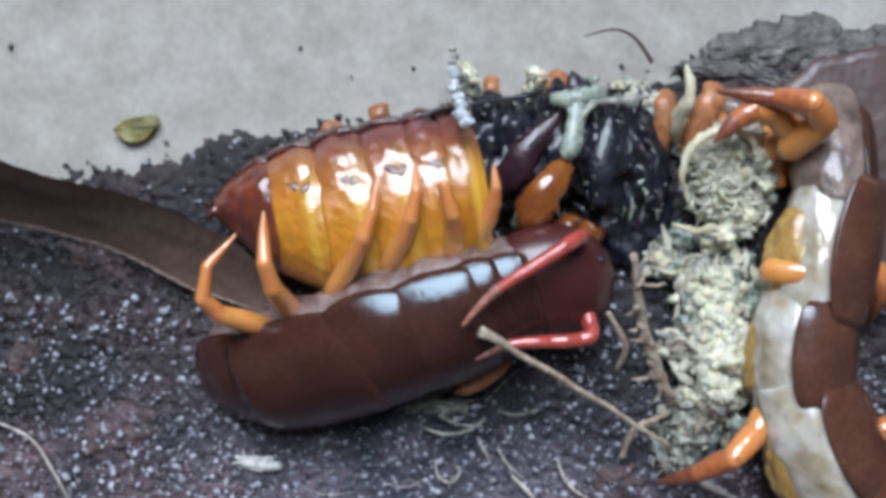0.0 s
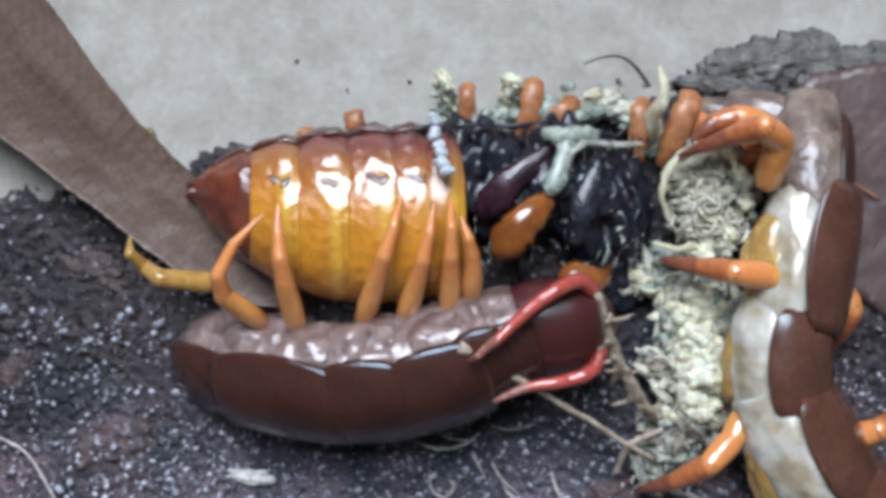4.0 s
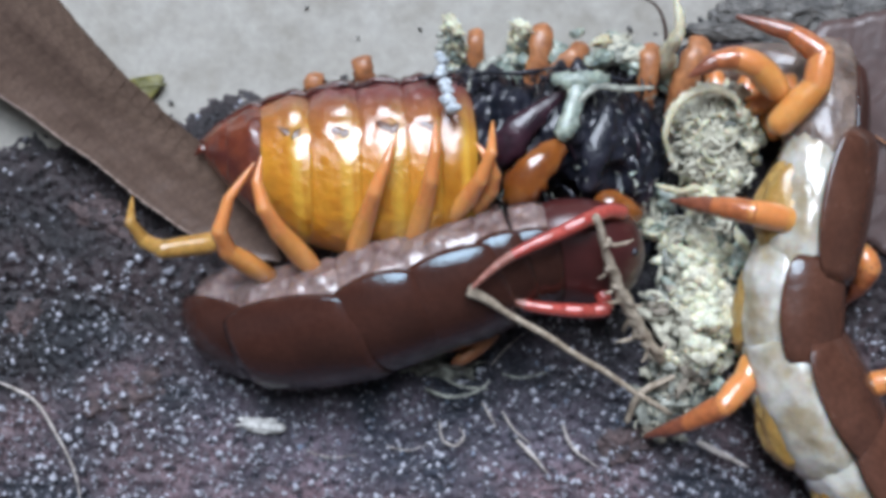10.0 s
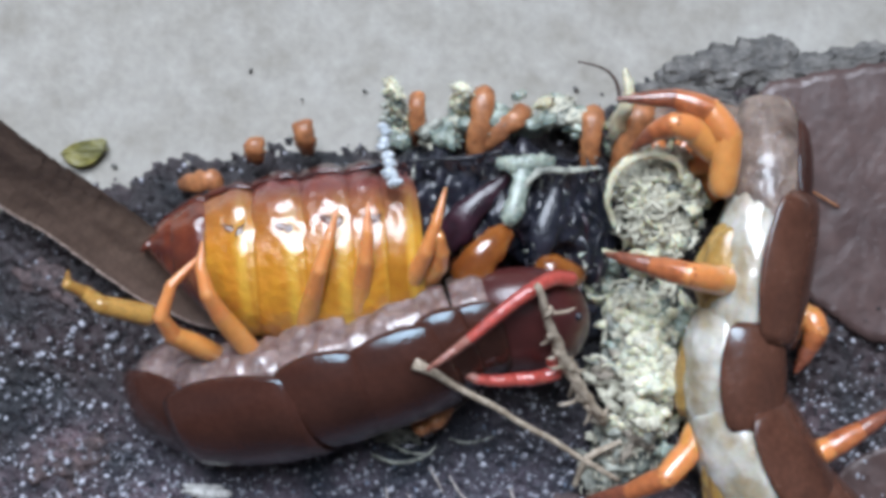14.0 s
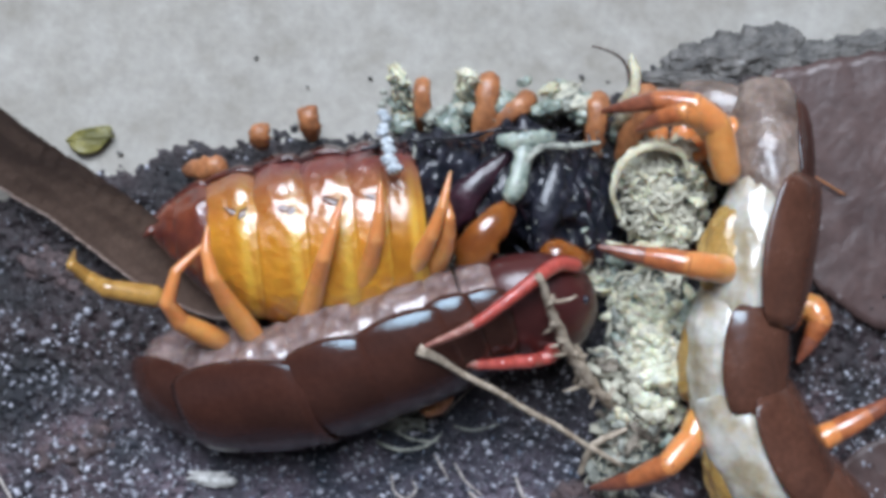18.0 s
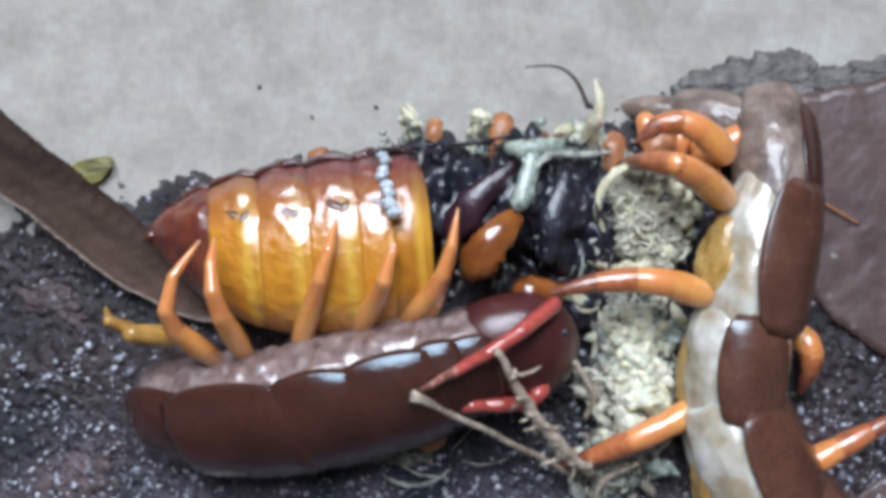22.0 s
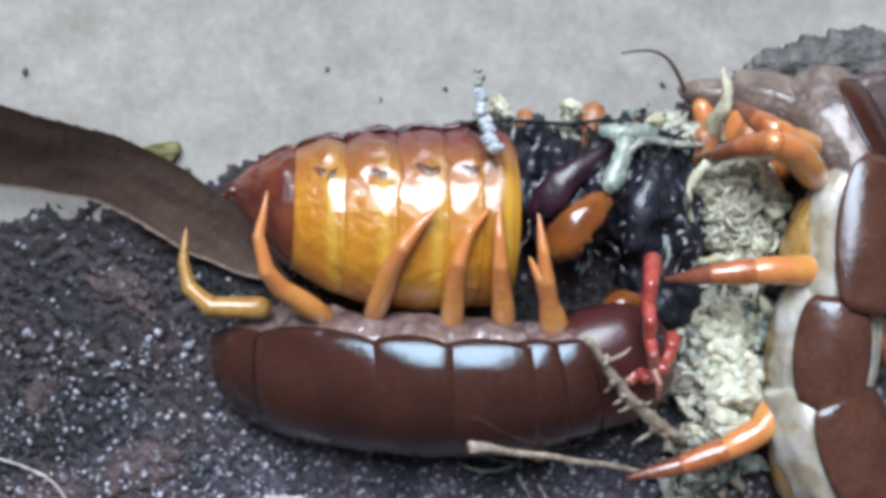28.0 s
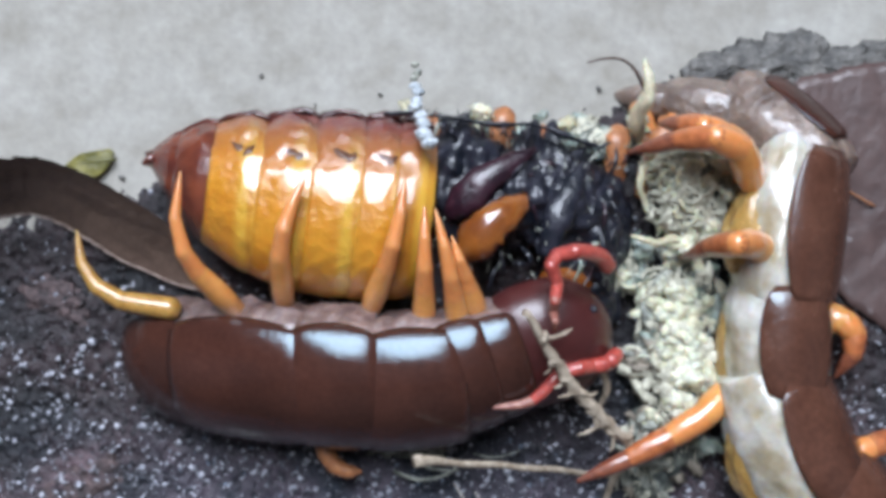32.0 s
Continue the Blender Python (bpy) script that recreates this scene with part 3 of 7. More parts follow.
GRIP_1_T2 = (13.2, [(0, -18.2, -3.1), (1, -17.7, -0.5), (2, -17.1, -0.6), (3, -16.1, -0.5), (6, -16.7, 0.7), (7.6, -16.9, -1.4), (9, -17, -1.1), (11, -17.1, -1.4), (13, -16.8, -2.3), (19, -16.9, -2.2), (22, -17, -0), (23, -16, 1.5), (24, -16.2, 3.2), (25, -14.2, 4), (28, -16.2, 3), (29, -17, 3.8), (30, -18, 4.1), (31, -17.5, 5.9), (32, -16.9, 5.8)])
GRIP_1_T3 = (12.8, [(0, -15.3, 1.7), (1, -14, 4.8), (2, -14.9, 2.7), (3, -11.3, 5.2), (6, -13.6, 4.7), (7.6, -13.6, 3.1), (9, -13.5, 4.9), (11, -14.3, 3.4), (13, -13.4, 2.5), (19, -13.4, 2.4), (22, -14.6, 4.7), (23, -14.5, 5.3), (24, -14.5, 8.3), (25, -12.2, 9.5), (28, -14.4, 9.3), (29, -13.8, 9.5), (30, -16.3, 10), (31, -15.8, 12), (32, -15.4, 11.7)])
GRIP_1 = (GRIP_1_T1, GRIP_1_T2, GRIP_1_T3,)
GRIP_2_T1 = (9, [(0, -11.3, -4), (1, -11.9, -2.3), (2, -11, -2.3), (3, -10.4, -3.8), (6, -10.6, -2.4), (7.6, -10.9, -3.6), (9, -10.8, -2.9), (11, -10.3, -3.8), (13, -10.4, -4.7), (19, -10.7, -4.6), (22, -11.9, -2.7), (23, -11.5, -1.4), (24, -9.7, 0.5), (25, -8.2, 0.1), (28, -6.7, -0.9), (29, -9.8, -0.2), (30, -10.1, 1.4), (31, -8, 0.6), (32, -8.7, 0.9)])
GRIP_2_T2 = (13.2, [(0, -12.6, -1), (1, -12.6, 1.3), (2, -11.4, 1.1), (3, -10.4, 1.7), (6, -12.7, 1.6), (7.6, -13.3, 1.7), (9, -13.7, 1.4), (11, -13.6, 0.8), (13, -13.3, 0.3), (19, -13.4, 0.7), (22, -13.1, 1.2), (23, -13, 2.8), (24, -12.8, 4.4), (25, -10.7, 4.3), (28, -4.3, 4.1), (29, -8.3, 5.3), (30, -9, 5.2), (31, -6.8, 6.5), (32, -8.1, 5.6)])
GRIP_2_T3 = (12.8, [(0, -12.8, 3.9), (1, -13.1, 5.3), (2, -11.6, 6), (3, -10.6, 6.1), (6, -12.5, 5.2), (7.6, -13, 5.3), (9, -13, 5.4), (11, -13.8, 3.9), (13, -13.1, 4.2), (19, -13.2, 4.1), (22, -13.1, 5.1), (23, -13.5, 6.2), (24, -13.4, 9.1), (25, -10.7, 8.2), (28, -0.9, 7.2), (29, -4.1, 8.2), (30, -8.7, 9.9), (31, -3.4, 10.7), (32, -5.5, 11)])
GRIP_2 = (GRIP_2_T1, GRIP_2_T2, GRIP_2_T3,)
GRIP_3_T1 = (9, [(0, -7.2, -2), (1, -7.5, 0.7), (2, -5.2, -1.2), (3, -3.9, -2.9), (6, -5.1, -1.7), (7.6, -5.9, -2.2), (9, -7.3, -2.3), (11, -4.8, -2), (13, -5.4, -2.5), (19, -5.7, -2.9), (22, -6.5, -1.7), (23, -6.6, 0.5), (24, -4.6, 2.6), (25, -2.9, 1.2), (28, -1, -2.1), (29, -4.7, 0.1), (30, -3.7, 1.5), (31, -1.8, 0.6), (32, -1.5, 0.2)])
GRIP_3_T2 = (13.2, [(0, -4.4, 2.5), (1, -5, 3.9), (2, -4, 2.4), (3, -2.2, 1.6), (6, -3.6, 2.5), (7.6, -3, 1.3), (9, -4.2, 3.1), (11, -4.1, 2.5), (13, -3.9, 1.6), (19, -3.8, 2.3), (22, -4.7, 2.9), (23, -4.3, 4.4), (24, -2.4, 6), (25, -1.1, 4.6), (28, -0.3, 3.6), (29, -3.3, 4), (30, -1.6, 5.9), (31, -0.1, 5.1), (32, 0.3, 4.5)])
GRIP_3_T3 = (12.8, [(0, -3.7, 7), (1, -2.8, 7), (2, -1.8, 7.3), (3, -1.5, 5.2), (6, -2, 6.1), (7.6, -1.7, 5.3), (9, -2, 6.7), (11, -3, 7.4), (13, -2.5, 6.6), (19, -2.2, 7.6), (22, -3.9, 5.9), (23, -2.5, 9.5), (24, 1.7, 7.9), (25, 1.2, 6.5), (28, 1.6, 5.7), (29, -2.4, 6.1), (30, 0.6, 9.7), (31, 1, 9.3), (32, 1.2, 9.6)])
GRIP_3 = (GRIP_3_T1, GRIP_3_T2, GRIP_3_T3,)
GRIP_4_T1 = (9, [(0, -3, -0.2), (1, -2.6, 1.8), (2, -1.5, -1.2), (3, -0.9, -3), (6, -1.1, -1.5), (7.6, -1.3, -0.4), (9, -1.6, -0.2), (11, -0.9, -1.5), (13, -1.3, -2), (19, -1.6, -0.8), (22, -1.6, -0.8), (23, -1.7, 1.6), (24, 0.9, 3), (25, 2.4, 1.1), (28, 3, -2), (29, -0, 1.4), (30, 1.1, 1.6), (31, 1.9, -0.1), (32, 2.2, -1.6)])
GRIP_4_T2 = (13.2, [(0, -1, 3.4), (1, -1.2, 4.7), (2, -1, 3.3), (3, 0.3, 1.2), (6, 0.5, 2.5), (7.6, 0.8, 2.2), (9, 0.7, 3.6), (11, -0.4, 3.8), (13, -0.4, 2.9), (19, 0.2, 3.2), (22, -0, 2), (23, -0, 5.2), (24, 2.9, 5.5), (25, 3.5, 4.6), (28, 2.6, 3.1), (29, 0.5, 5.2), (30, 2.2, 5.4), (31, 1.8, 3.8), (32, 2.4, 3.2)])
GRIP_4_T3 = (12.8, [(0, -0.8, 7.4), (1, -1.2, 10.1), (2, -0.9, 8.2), (3, 0.7, 5.6), (6, 2, 6.5), (7.6, 0.5, 6.2), (9, 0.9, 7.4), (11, -0.4, 7.8), (13, -0.4, 7.5), (19, 0.4, 8.4), (22, 0.4, 4.5), (23, 1.3, 7.3), (24, 3.6, 8), (25, 3.6, 7.1), (28, 2.6, 9), (29, 1, 8.6), (30, 2.5, 9.6), (31, 2.3, 8.4), (32, 2.5, 7.9)])
GRIP_4 = (GRIP_4_T1, GRIP_4_T2, GRIP_4_T3,)
GRIP_5_T1 = (9, [(0, 2.1, 0.5), (1, 1.6, 3), (2, 1.5, -0.5), (3, 1.9, -2.3), (6, 3.1, -1.2), (7.6, 2.4, 1.3), (9, 1.7, 1.2), (11, 1.6, -0.6), (13, 2.6, -0.2), (19, 2.2, 0.1), (22, 2.5, -0.2), (23, 2.3, 2.4), (24, 4.4, 2.9), (25, 6, 1.5), (28, 6.7, -2.9), (29, 2.6, 1.8), (30, 3.7, 1.5), (31, 4.5, -0.6), (32, 4.8, -1.9)])
GRIP_5_T2 = (13.2, [(0, 2.1, 3.4), (1, 3, 5.6), (2, 2.3, 3.3), (3, 1.7, 1.6), (6, 3.8, 1.6), (7.6, 4.3, 3.6), (9, 3.7, 3.6), (11, 4.3, 2.3), (13, 4.4, 2.8), (19, 4.7, 3.6), (22, 4.7, 2.8), (23, 4.6, 4.3), (24, 6.5, 5), (25, 6.9, 5.4), (28, 5.8, 3.5), (29, 3.1, 4.7), (30, 3.7, 5), (31, 3.2, 3.8), (32, 4, 3.6)])
GRIP_5_T3 = (12.8, [(0, 1.2, 5.6), (1, 3.9, 8.3), (2, 2.9, 7.3), (3, 1.8, 5.2), (6, 3.6, 4.7), (7.6, 3.6, 6.7), (9, 3.1, 6.9), (11, 6.3, 6), (13, 6, 8.3), (19, 5.9, 8.8), (22, 5.8, 8.4), (23, 8.5, 7.2), (24, 10.2, 10.5), (25, 8.1, 10.9), (28, 5.5, 6.4), (29, 2.9, 7.3), (30, 3.4, 9.2), (31, 2.7, 8), (32, 3.1, 7.4)])
GRIP_5 = (GRIP_5_T1, GRIP_5_T2, GRIP_5_T3,)
GRIP_6_T1 = (9, [(0, 4.4, 2.1), (1, 5.3, 3.9), (2, 4, 0.6), (3, 3.7, -0.9), (6, 4.9, -0.8), (7.6, 4.2, 2), (9, 4.4, 2.1), (11, 3, 0.3), (13, 4.4, 0.7), (19, 4.7, 0.9), (22, 3.4, 0), (23, 5.4, 3), (24, 5.3, 3.4), (25, 6.4, 1.9), (28, 7.1, -2.7), (29, 4.6, 3.1), (30, 5.7, 1.9), (31, 6.3, -0.2), (32, 6.1, -0.8)])
GRIP_6_T2 = (13.2, [(0, 5.6, 4.7), (1, 6.8, 6), (2, 4.6, 3.3), (3, 3.4, 2), (6, 5.4, 1.6), (7.6, 4.6, 4), (9, 5.7, 4), (11, 4.3, 2.5), (13, 5.5, 2.4), (19, 5.6, 3.2), (22, 5.1, 3.6), (23, 6.8, 4.7), (24, 7.1, 5.4), (25, 7.4, 5.8), (28, 5, 2.6), (29, 5, 5.5), (30, 5.1, 4.5), (31, 5.3, 2), (32, 4.5, 4.4)])
GRIP_6_T3 = (12.8, [(0, 5.4, 7.4), (1, 6.1, 7.8), (2, 4.2, 6.8), (3, 2.5, 5.2), (6, 4, 4.7), (7.6, 3.2, 5.8), (9, 4.3, 6.5), (11, 2.3, 5.2), (13, 4.4, 5.9), (19, 5.6, 5.8), (22, 6, 6.2), (23, 8.5, 6.4), (24, 6.1, 7.6), (25, 7.9, 10.1), (28, 3.7, 4.8), (29, 4, 7.9), (30, 4, 7.5), (31, 3.3, 7.6), (32, 3.3, 8.3)])
GRIP_6 = (GRIP_6_T1, GRIP_6_T2, GRIP_6_T3,)
ROACH_LINE_T1 = (6, [(0, -20.7, 3.2), (1, -20.9, 4.5), (2, -19.2, 5.4), (3, -19.2, 6.5), (6, -18.8, 7.7), (7.6, -19.1, 6.3), (9, -18.9, 6.7), (11, -19.1, 5.1), (13, -18.1, 3.6), (19, -18.1, 3.9), (22, -18.5, 6.1), (23, -18.6, 7.9), (24, -19.9, 9.4), (25, -17.9, 9.5), (28, -19, 8), (29, -20.1, 7.6), (30, -21.8, 8.8), (31, -22.4, 10.3), (32, -21, 11.2)])
ROACH_LINE_T2 = (6, [(0, 2.2, 11.4), (1, 2.5, 12.7), (2, 2, 11.3), (3, 1.5, 11.4), (6, 2.2, 10.3), (7.6, 1.4, 11.5), (9, 2.2, 10.7), (11, 1, 10.5), (13, 1.9, 8.7), (19, 1.3, 9.6), (22, 1.4, 11.4), (23, 2.5, 10.6), (24, 2.4, 12.3), (25, 3.3, 11.7), (28, 2.7, 11.7), (29, 1.3, 11.8), (30, 1.4, 12.7), (31, 1.2, 13), (32, 2, 12.7)])
ROACH_LINE = (ROACH_LINE_T1, ROACH_LINE_T2,)
LEAF_LINE_T1 = (3, [(0, -14.5, -2.6), (1, -13.7, -1.8), (2, -14, -1.3), (3, -14.4, -1.2), (6, -15.8, 0.5), (7.6, -15.5, -1.3), (9, -15.3, -0.9), (11, -16.3, -1.6), (13, -14.8, -1.6), (19, -15.4, -1.9), (21, -16.2, -2.5), (22, -17, 0.9), (23, -16.3, 2.9), (24, -13.5, 0.8), (25, -12, 1.1), (28, -17.3, 3), (29, -15.1, 0.7), (30, -15.2, 1), (31, -17.7, 2), (32, -17.3, 2.7)])
LEAF_LINE_T2 = (5.2, [(0, -24.2, 2.7), (1, -23, 3.1), (2, -23.7, 5), (3, -25, 7.5), (6, -26.5, 11.2), (7.6, -25.3, 6.8), (9, -25, 7.7), (11, -25.5, 5.6), (13, -23.4, 5.1), (19, -23.5, 4.9), (21, -23.6, 4), (22, -24.9, 7.6), (23, -26, 10.3), (24, -24.2, 8.8), (25, -21.7, 9.1), (28, -26.9, 9.5), (29, -25.7, 7.3), (30, -25.7, 8), (31, -26.6, 8.6), (32, -26.9, 9.1)])
LEAF_LINE_T3 = (7, [(0, -35.6, 6.1), (1, -33.4, 6.2), (2, -34, 12.2), (3, -33.9, 16.9), (6, -37, 21), (7.6, -34.6, 14.1), (9, -34.9, 17), (11, -35.7, 14.4), (13, -32.3, 11.3), (19, -31.8, 10.8), (21, -31.9, 10.5), (22, -32.5, 13.9), (23, -36.8, 17.5), (24, -37.3, 15.1), (25, -33.5, 14.4), (28, -36.8, 12.3), (29, -37.9, 9.3), (30, -34.7, 8.3), (31, -35.1, 8.9), (32, -34.2, 9.4)])
LEAF_LINE = (LEAF_LINE_T1, LEAF_LINE_T2, LEAF_LINE_T3,)
LEAF_WIDTH = ([(0, 5.8), (1, 5.2), (2, 6.5), (3, 7.5), (6, 8.5), (7.6, 8.5), (9, 8), (11, 7), (13, 6.5), (19, 6), (21, 6), (22, 6), (23, 7.5), (24, 5.5), (25, 5), (28, 5.2), (29, 5), (30, 4.8), (31, 4.8), (32, 4.8)],
    [(0, 6.5), (1, 6.2), (2, 8.5), (3, 12.5), (6, 13), (7.6, 13), (9, 13), (11, 10.5), (13, 9.5), (19, 8.5), (21, 8.5), (22, 9), (23, 13), (24, 11), (25, 9), (28, 7.5), (29, 5.5), (30, 5), (31, 4.8), (32, 4.6)])
REAR_LINE_T1 = (0.2, [(0, 25.2, 12.9), (1, 24.5, 14.2), (2, 23.1, 12.7), (3, 24.8, 13.8), (6, 22, 14.7), (7.6, 23.4, 15.1), (9, 23.8, 13.8), (11, 24.1, 13.5), (13, 23.3, 13.8), (19, 22.6, 14.8), (21, 22.5, 14.8), (22, 21.4, 16.3), (23, 20.2, 16.7), (24, 19.6, 16.5), (25, 18.6, 16.3), (28, 20, 16), (29, 20.3, 15.7), (30, 19.2, 16.2), (31, 20.3, 15.8), (32, 20.1, 15.9)])
REAR_LINE_T2 = (2.4, [(0, 33.1, 11.3), (1, 32.4, 12.7), (2, 31.1, 11.2), (3, 32.6, 12.3), (6, 30, 13.2), (7.6, 31.3, 13.6), (9, 31.6, 12.3), (11, 31.9, 12), (13, 31.2, 12.3), (19, 30.4, 13.3), (21, 30.3, 13.2), (22, 29.1, 14.8), (23, 27.7, 15.1), (24, 27.1, 15), (25, 26.3, 14.7), (28, 27.5, 14.4), (29, 27.8, 14.1), (30, 26.8, 14.6), (31, 27.9, 14.2), (32, 27.7, 14.3)])
REAR_LINE_T3 = (4.5, [(0, 34.4, 9.2), (1, 34.8, 10), (2, 32.9, 9.1), (3, 33.5, 9.2), (6, 31.8, 11.1), (7.6, 33.1, 10.9), (9, 32.9, 9.6), (11, 33.3, 9.8), (13, 33, 10.2), (19, 32.3, 10.7), (21, 32.2, 10.6), (22, 31.9, 12.2), (23, 30.4, 12.1), (24, 30.2, 12.4), (25, 30.4, 12.1), (28, 31.1, 11.3), (29, 30.9, 11), (30, 30.3, 12), (31, 31.9, 11.6), (32, 32.2, 11.6)])
REAR_LINE_T4 = (6, [(0, 33.7, 5.3), (1, 32.9, 5.2), (2, 31.8, 4.3), (3, 32.3, 4.8), (6, 31.1, 6.2), (7.6, 31.7, 6.9), (9, 31.8, 5.3), (11, 32.1, 5), (13, 31.7, 5.3), (19, 31.4, 5.9), (21, 31.3, 5.8), (22, 30.5, 7.5), (23, 28.9, 6.9), (24, 29, 7.7), (25, 29.9, 6.5), (28, 31, 5.3), (29, 30.5, 5.4), (30, 30.5, 6.9), (31, 31.4, 7.8), (32, 31.7, 7.9)])
REAR_LINE_T5 = (6.5, [(0, 33.1, 0.1), (1, 32, -0.5), (2, 31.2, -0.5), (3, 31.9, 0.1), (6, 30.5, 1), (7.6, 31.4, 1.7), (9, 31.4, 0.5), (11, 31.6, 0.3), (13, 31.3, 0.6), (19, 30.8, 0.8), (21, 30.8, 0.7), (22, 29.9, 2.4), (23, 28.3, 1.5), (24, 28.4, 2.7), (25, 29, 1.6), (28, 30.3, 0.8), (29, 29.6, 0.4), (30, 29.5, 1.9), (31, 30.5, 3.3), (32, 30.8, 3)])
REAR_LINE_T6 = (6.5, [(0, 31.3, -8.9), (1, 30.8, -10), (2, 29.9, -9.9), (3, 30.4, -8.9), (6, 28.6, -8), (7.6, 29.7, -7.7), (9, 29.6, -8.4), (11, 29.8, -8.7), (13, 29.5, -8.7), (19, 29.1, -8), (21, 29.1, -8.1), (22, 28, -6.7), (23, 26.8, -7.6), (24, 27.1, -6.8), (25, 27.3, -7.9), (28, 28.5, -7.3), (29, 28.1, -6.8), (30, 28.2, -6.6), (31, 29.9, -6.1), (32, 30.1, -6)])
REAR_LINE_T7 = (6, [(0, 33.6, -17), (1, 33.2, -18.6), (2, 32.4, -17.5), (3, 33.4, -16.5), (6, 31.1, -15.7), (7.6, 32.3, -15.8), (9, 32.2, -16.5), (11, 32.3, -16.3), (13, 32.5, -16.7), (19, 31.9, -16.5), (21, 32, -16.5), (22, 30.1, -15), (23, 29.1, -15.5), (24, 29, -15.1), (25, 29.4, -15.3), (28, 30.1, -15.1), (29, 30.4, -14.6), (30, 30.3, -14.4), (31, 31.2, -14.8), (32, 31.4, -13.7)])
REAR_LINE = (REAR_LINE_T1, REAR_LINE_T2, REAR_LINE_T3, REAR_LINE_T4, REAR_LINE_T5, REAR_LINE_T6, REAR_LINE_T7,)
FEELER_UP_T1 = (10, [(0, 11.2, 0.7), (1, 14.4, 1.1), (2, 14.9, -1.3), (3, 14.2, -1.6), (6, 12.9, -1), (7.6, 13.8, 0.4), (9, 14.9, 0.3), (11, 15.3, 0.3), (13, 15.7, 0.4), (19, 15.5, 0.4), (21, 14.5, 0.2), (22, 13.1, 0), (23, 12.7, 1.2), (24, 15.1, 3.9), (25, 16, 2.5), (28, 14.8, 1.2), (29, 15.7, 3.3), (30, 15.2, 3.6), (31, 16.1, 1.8), (32, 16.4, 2)])
FEELER_UP_T2 = (12.5, [(0, 12.8, 2), (1, 11.4, 1.6), (2, 12.9, 0.6), (3, 12.7, -0), (6, 11.5, -1.6), (7.6, 13, 1), (9, 14.5, 0.7), (11, 12.2, -0.2), (13, 13.7, 0.4), (19, 13.9, 0.5), (21, 12.8, -0.3), (22, 12, -0.7), (23, 11.5, -0.5), (24, 14.2, 4.5), (25, 15.1, 3.3), (28, 14.3, 2), (29, 14.6, 4.2), (30, 14.3, 4.5), (31, 15, 2.6), (32, 15.4, 2.9)])
FEELER_UP_T3 = (13.5, [(0, 8.7, -0.6), (1, 8.3, -2), (2, 9.2, -2.9), (3, 9.1, -1.5), (6, 8.7, -4.2), (7.6, 8.9, -1.3), (9, 9.5, -1.3), (11, 8.6, -2.3), (13, 10.5, -1.6), (19, 11.2, -1.4), (21, 9.7, -2.9), (22, 8.9, -2.8), (23, 9.2, -2.3), (24, 12.1, 0.7), (25, 14.2, 0.6), (28, 13.7, -0.9), (29, 12.3, 2.9), (30, 12.6, 1.8), (31, 12.9, 2.3), (32, 12.8, 3)])
FEELER_UP_T4 = (13, [(0, 3.8, -3.7), (1, 2.5, -4.6), (2, 6.6, -5.6), (3, 6.4, -4.2), (6, 5.6, -6.7), (7.6, 5, -3.9), (9, 4.7, -3.3), (11, 4.7, -4.5), (13, 7.5, -4.2), (19, 7.3, -4.1), (21, 6.2, -5.3), (22, 5.9, -4.5), (23, 6.7, -4.3), (24, 10.3, -2.2), (25, 12.8, -3.2), (28, 13.8, -4.3), (29, 10.8, -1.8), (30, 11.6, -2), (31, 12.3, -1.1), (32, 11.8, 0.5)])
FEELER_UP_T5 = (12, [(0, 0.4, -8.2), (1, 0.2, -9.2), (2, 4.4, -7), (3, 4.3, -5.6), (6, 4.3, -8.3), (7.6, 2.4, -4.9), (9, -0.2, -9.3), (11, 2.9, -5.3), (13, 4.8, -6.4), (19, 3.4, -5.6), (21, 3.2, -6.8), (22, 3.3, -5.9), (23, 2.4, -6.4), (24, 9.5, -5.3), (25, 11.5, -7.1), (28, 14.3, -7.8), (29, 9.8, -5.2), (30, 10.8, -5), (31, 12.8, -4.9), (32, 11.8, -1.9)])
FEELER_UP = (FEELER_UP_T1, FEELER_UP_T2, FEELER_UP_T3, FEELER_UP_T4, FEELER_UP_T5,)
FEELER_LOW_T1 = (8, [(0, 13.2, -4.9), (1, 14.1, -2.7), (2, 14.7, -4.6), (3, 15.1, -4), (6, 12.9, -7.9), (7.6, 13.6, -4.9), (9, 13.8, -5.5), (11, 13.7, -6.7), (13, 14.5, -5.8), (19, 13.4, -5.5), (21, 11.9, -5.5), (22, 12.3, -6.8), (23, 13, -5.1), (24, 14.2, -4.3), (25, 15.3, -5.4), (28, 16.3, -4.3), (29, 15.7, -2), (30, 15.4, -4.9), (31, 17.3, -5.3), (32, 17.1, -5.1)])
FEELER_LOW_T2 = (9, [(0, 13.3, -6.7), (1, 13.5, -5.4), (2, 15, -6.4), (3, 15.2, -7.7), (6, 13.3, -8.7), (7.6, 14.4, -6.7), (9, 14.1, -7.1), (11, 13.8, -8), (13, 14.7, -7.3), (19, 13.5, -6.8), (21, 12.3, -6.6), (22, 10.9, -7.8), (23, 11.5, -6.8), (24, 14, -5.6), (25, 15, -6.4), (28, 15.9, -5.3), (29, 14.6, -5), (30, 14.2, -5), (31, 15.4, -5.4), (32, 16.1, -5.7)])
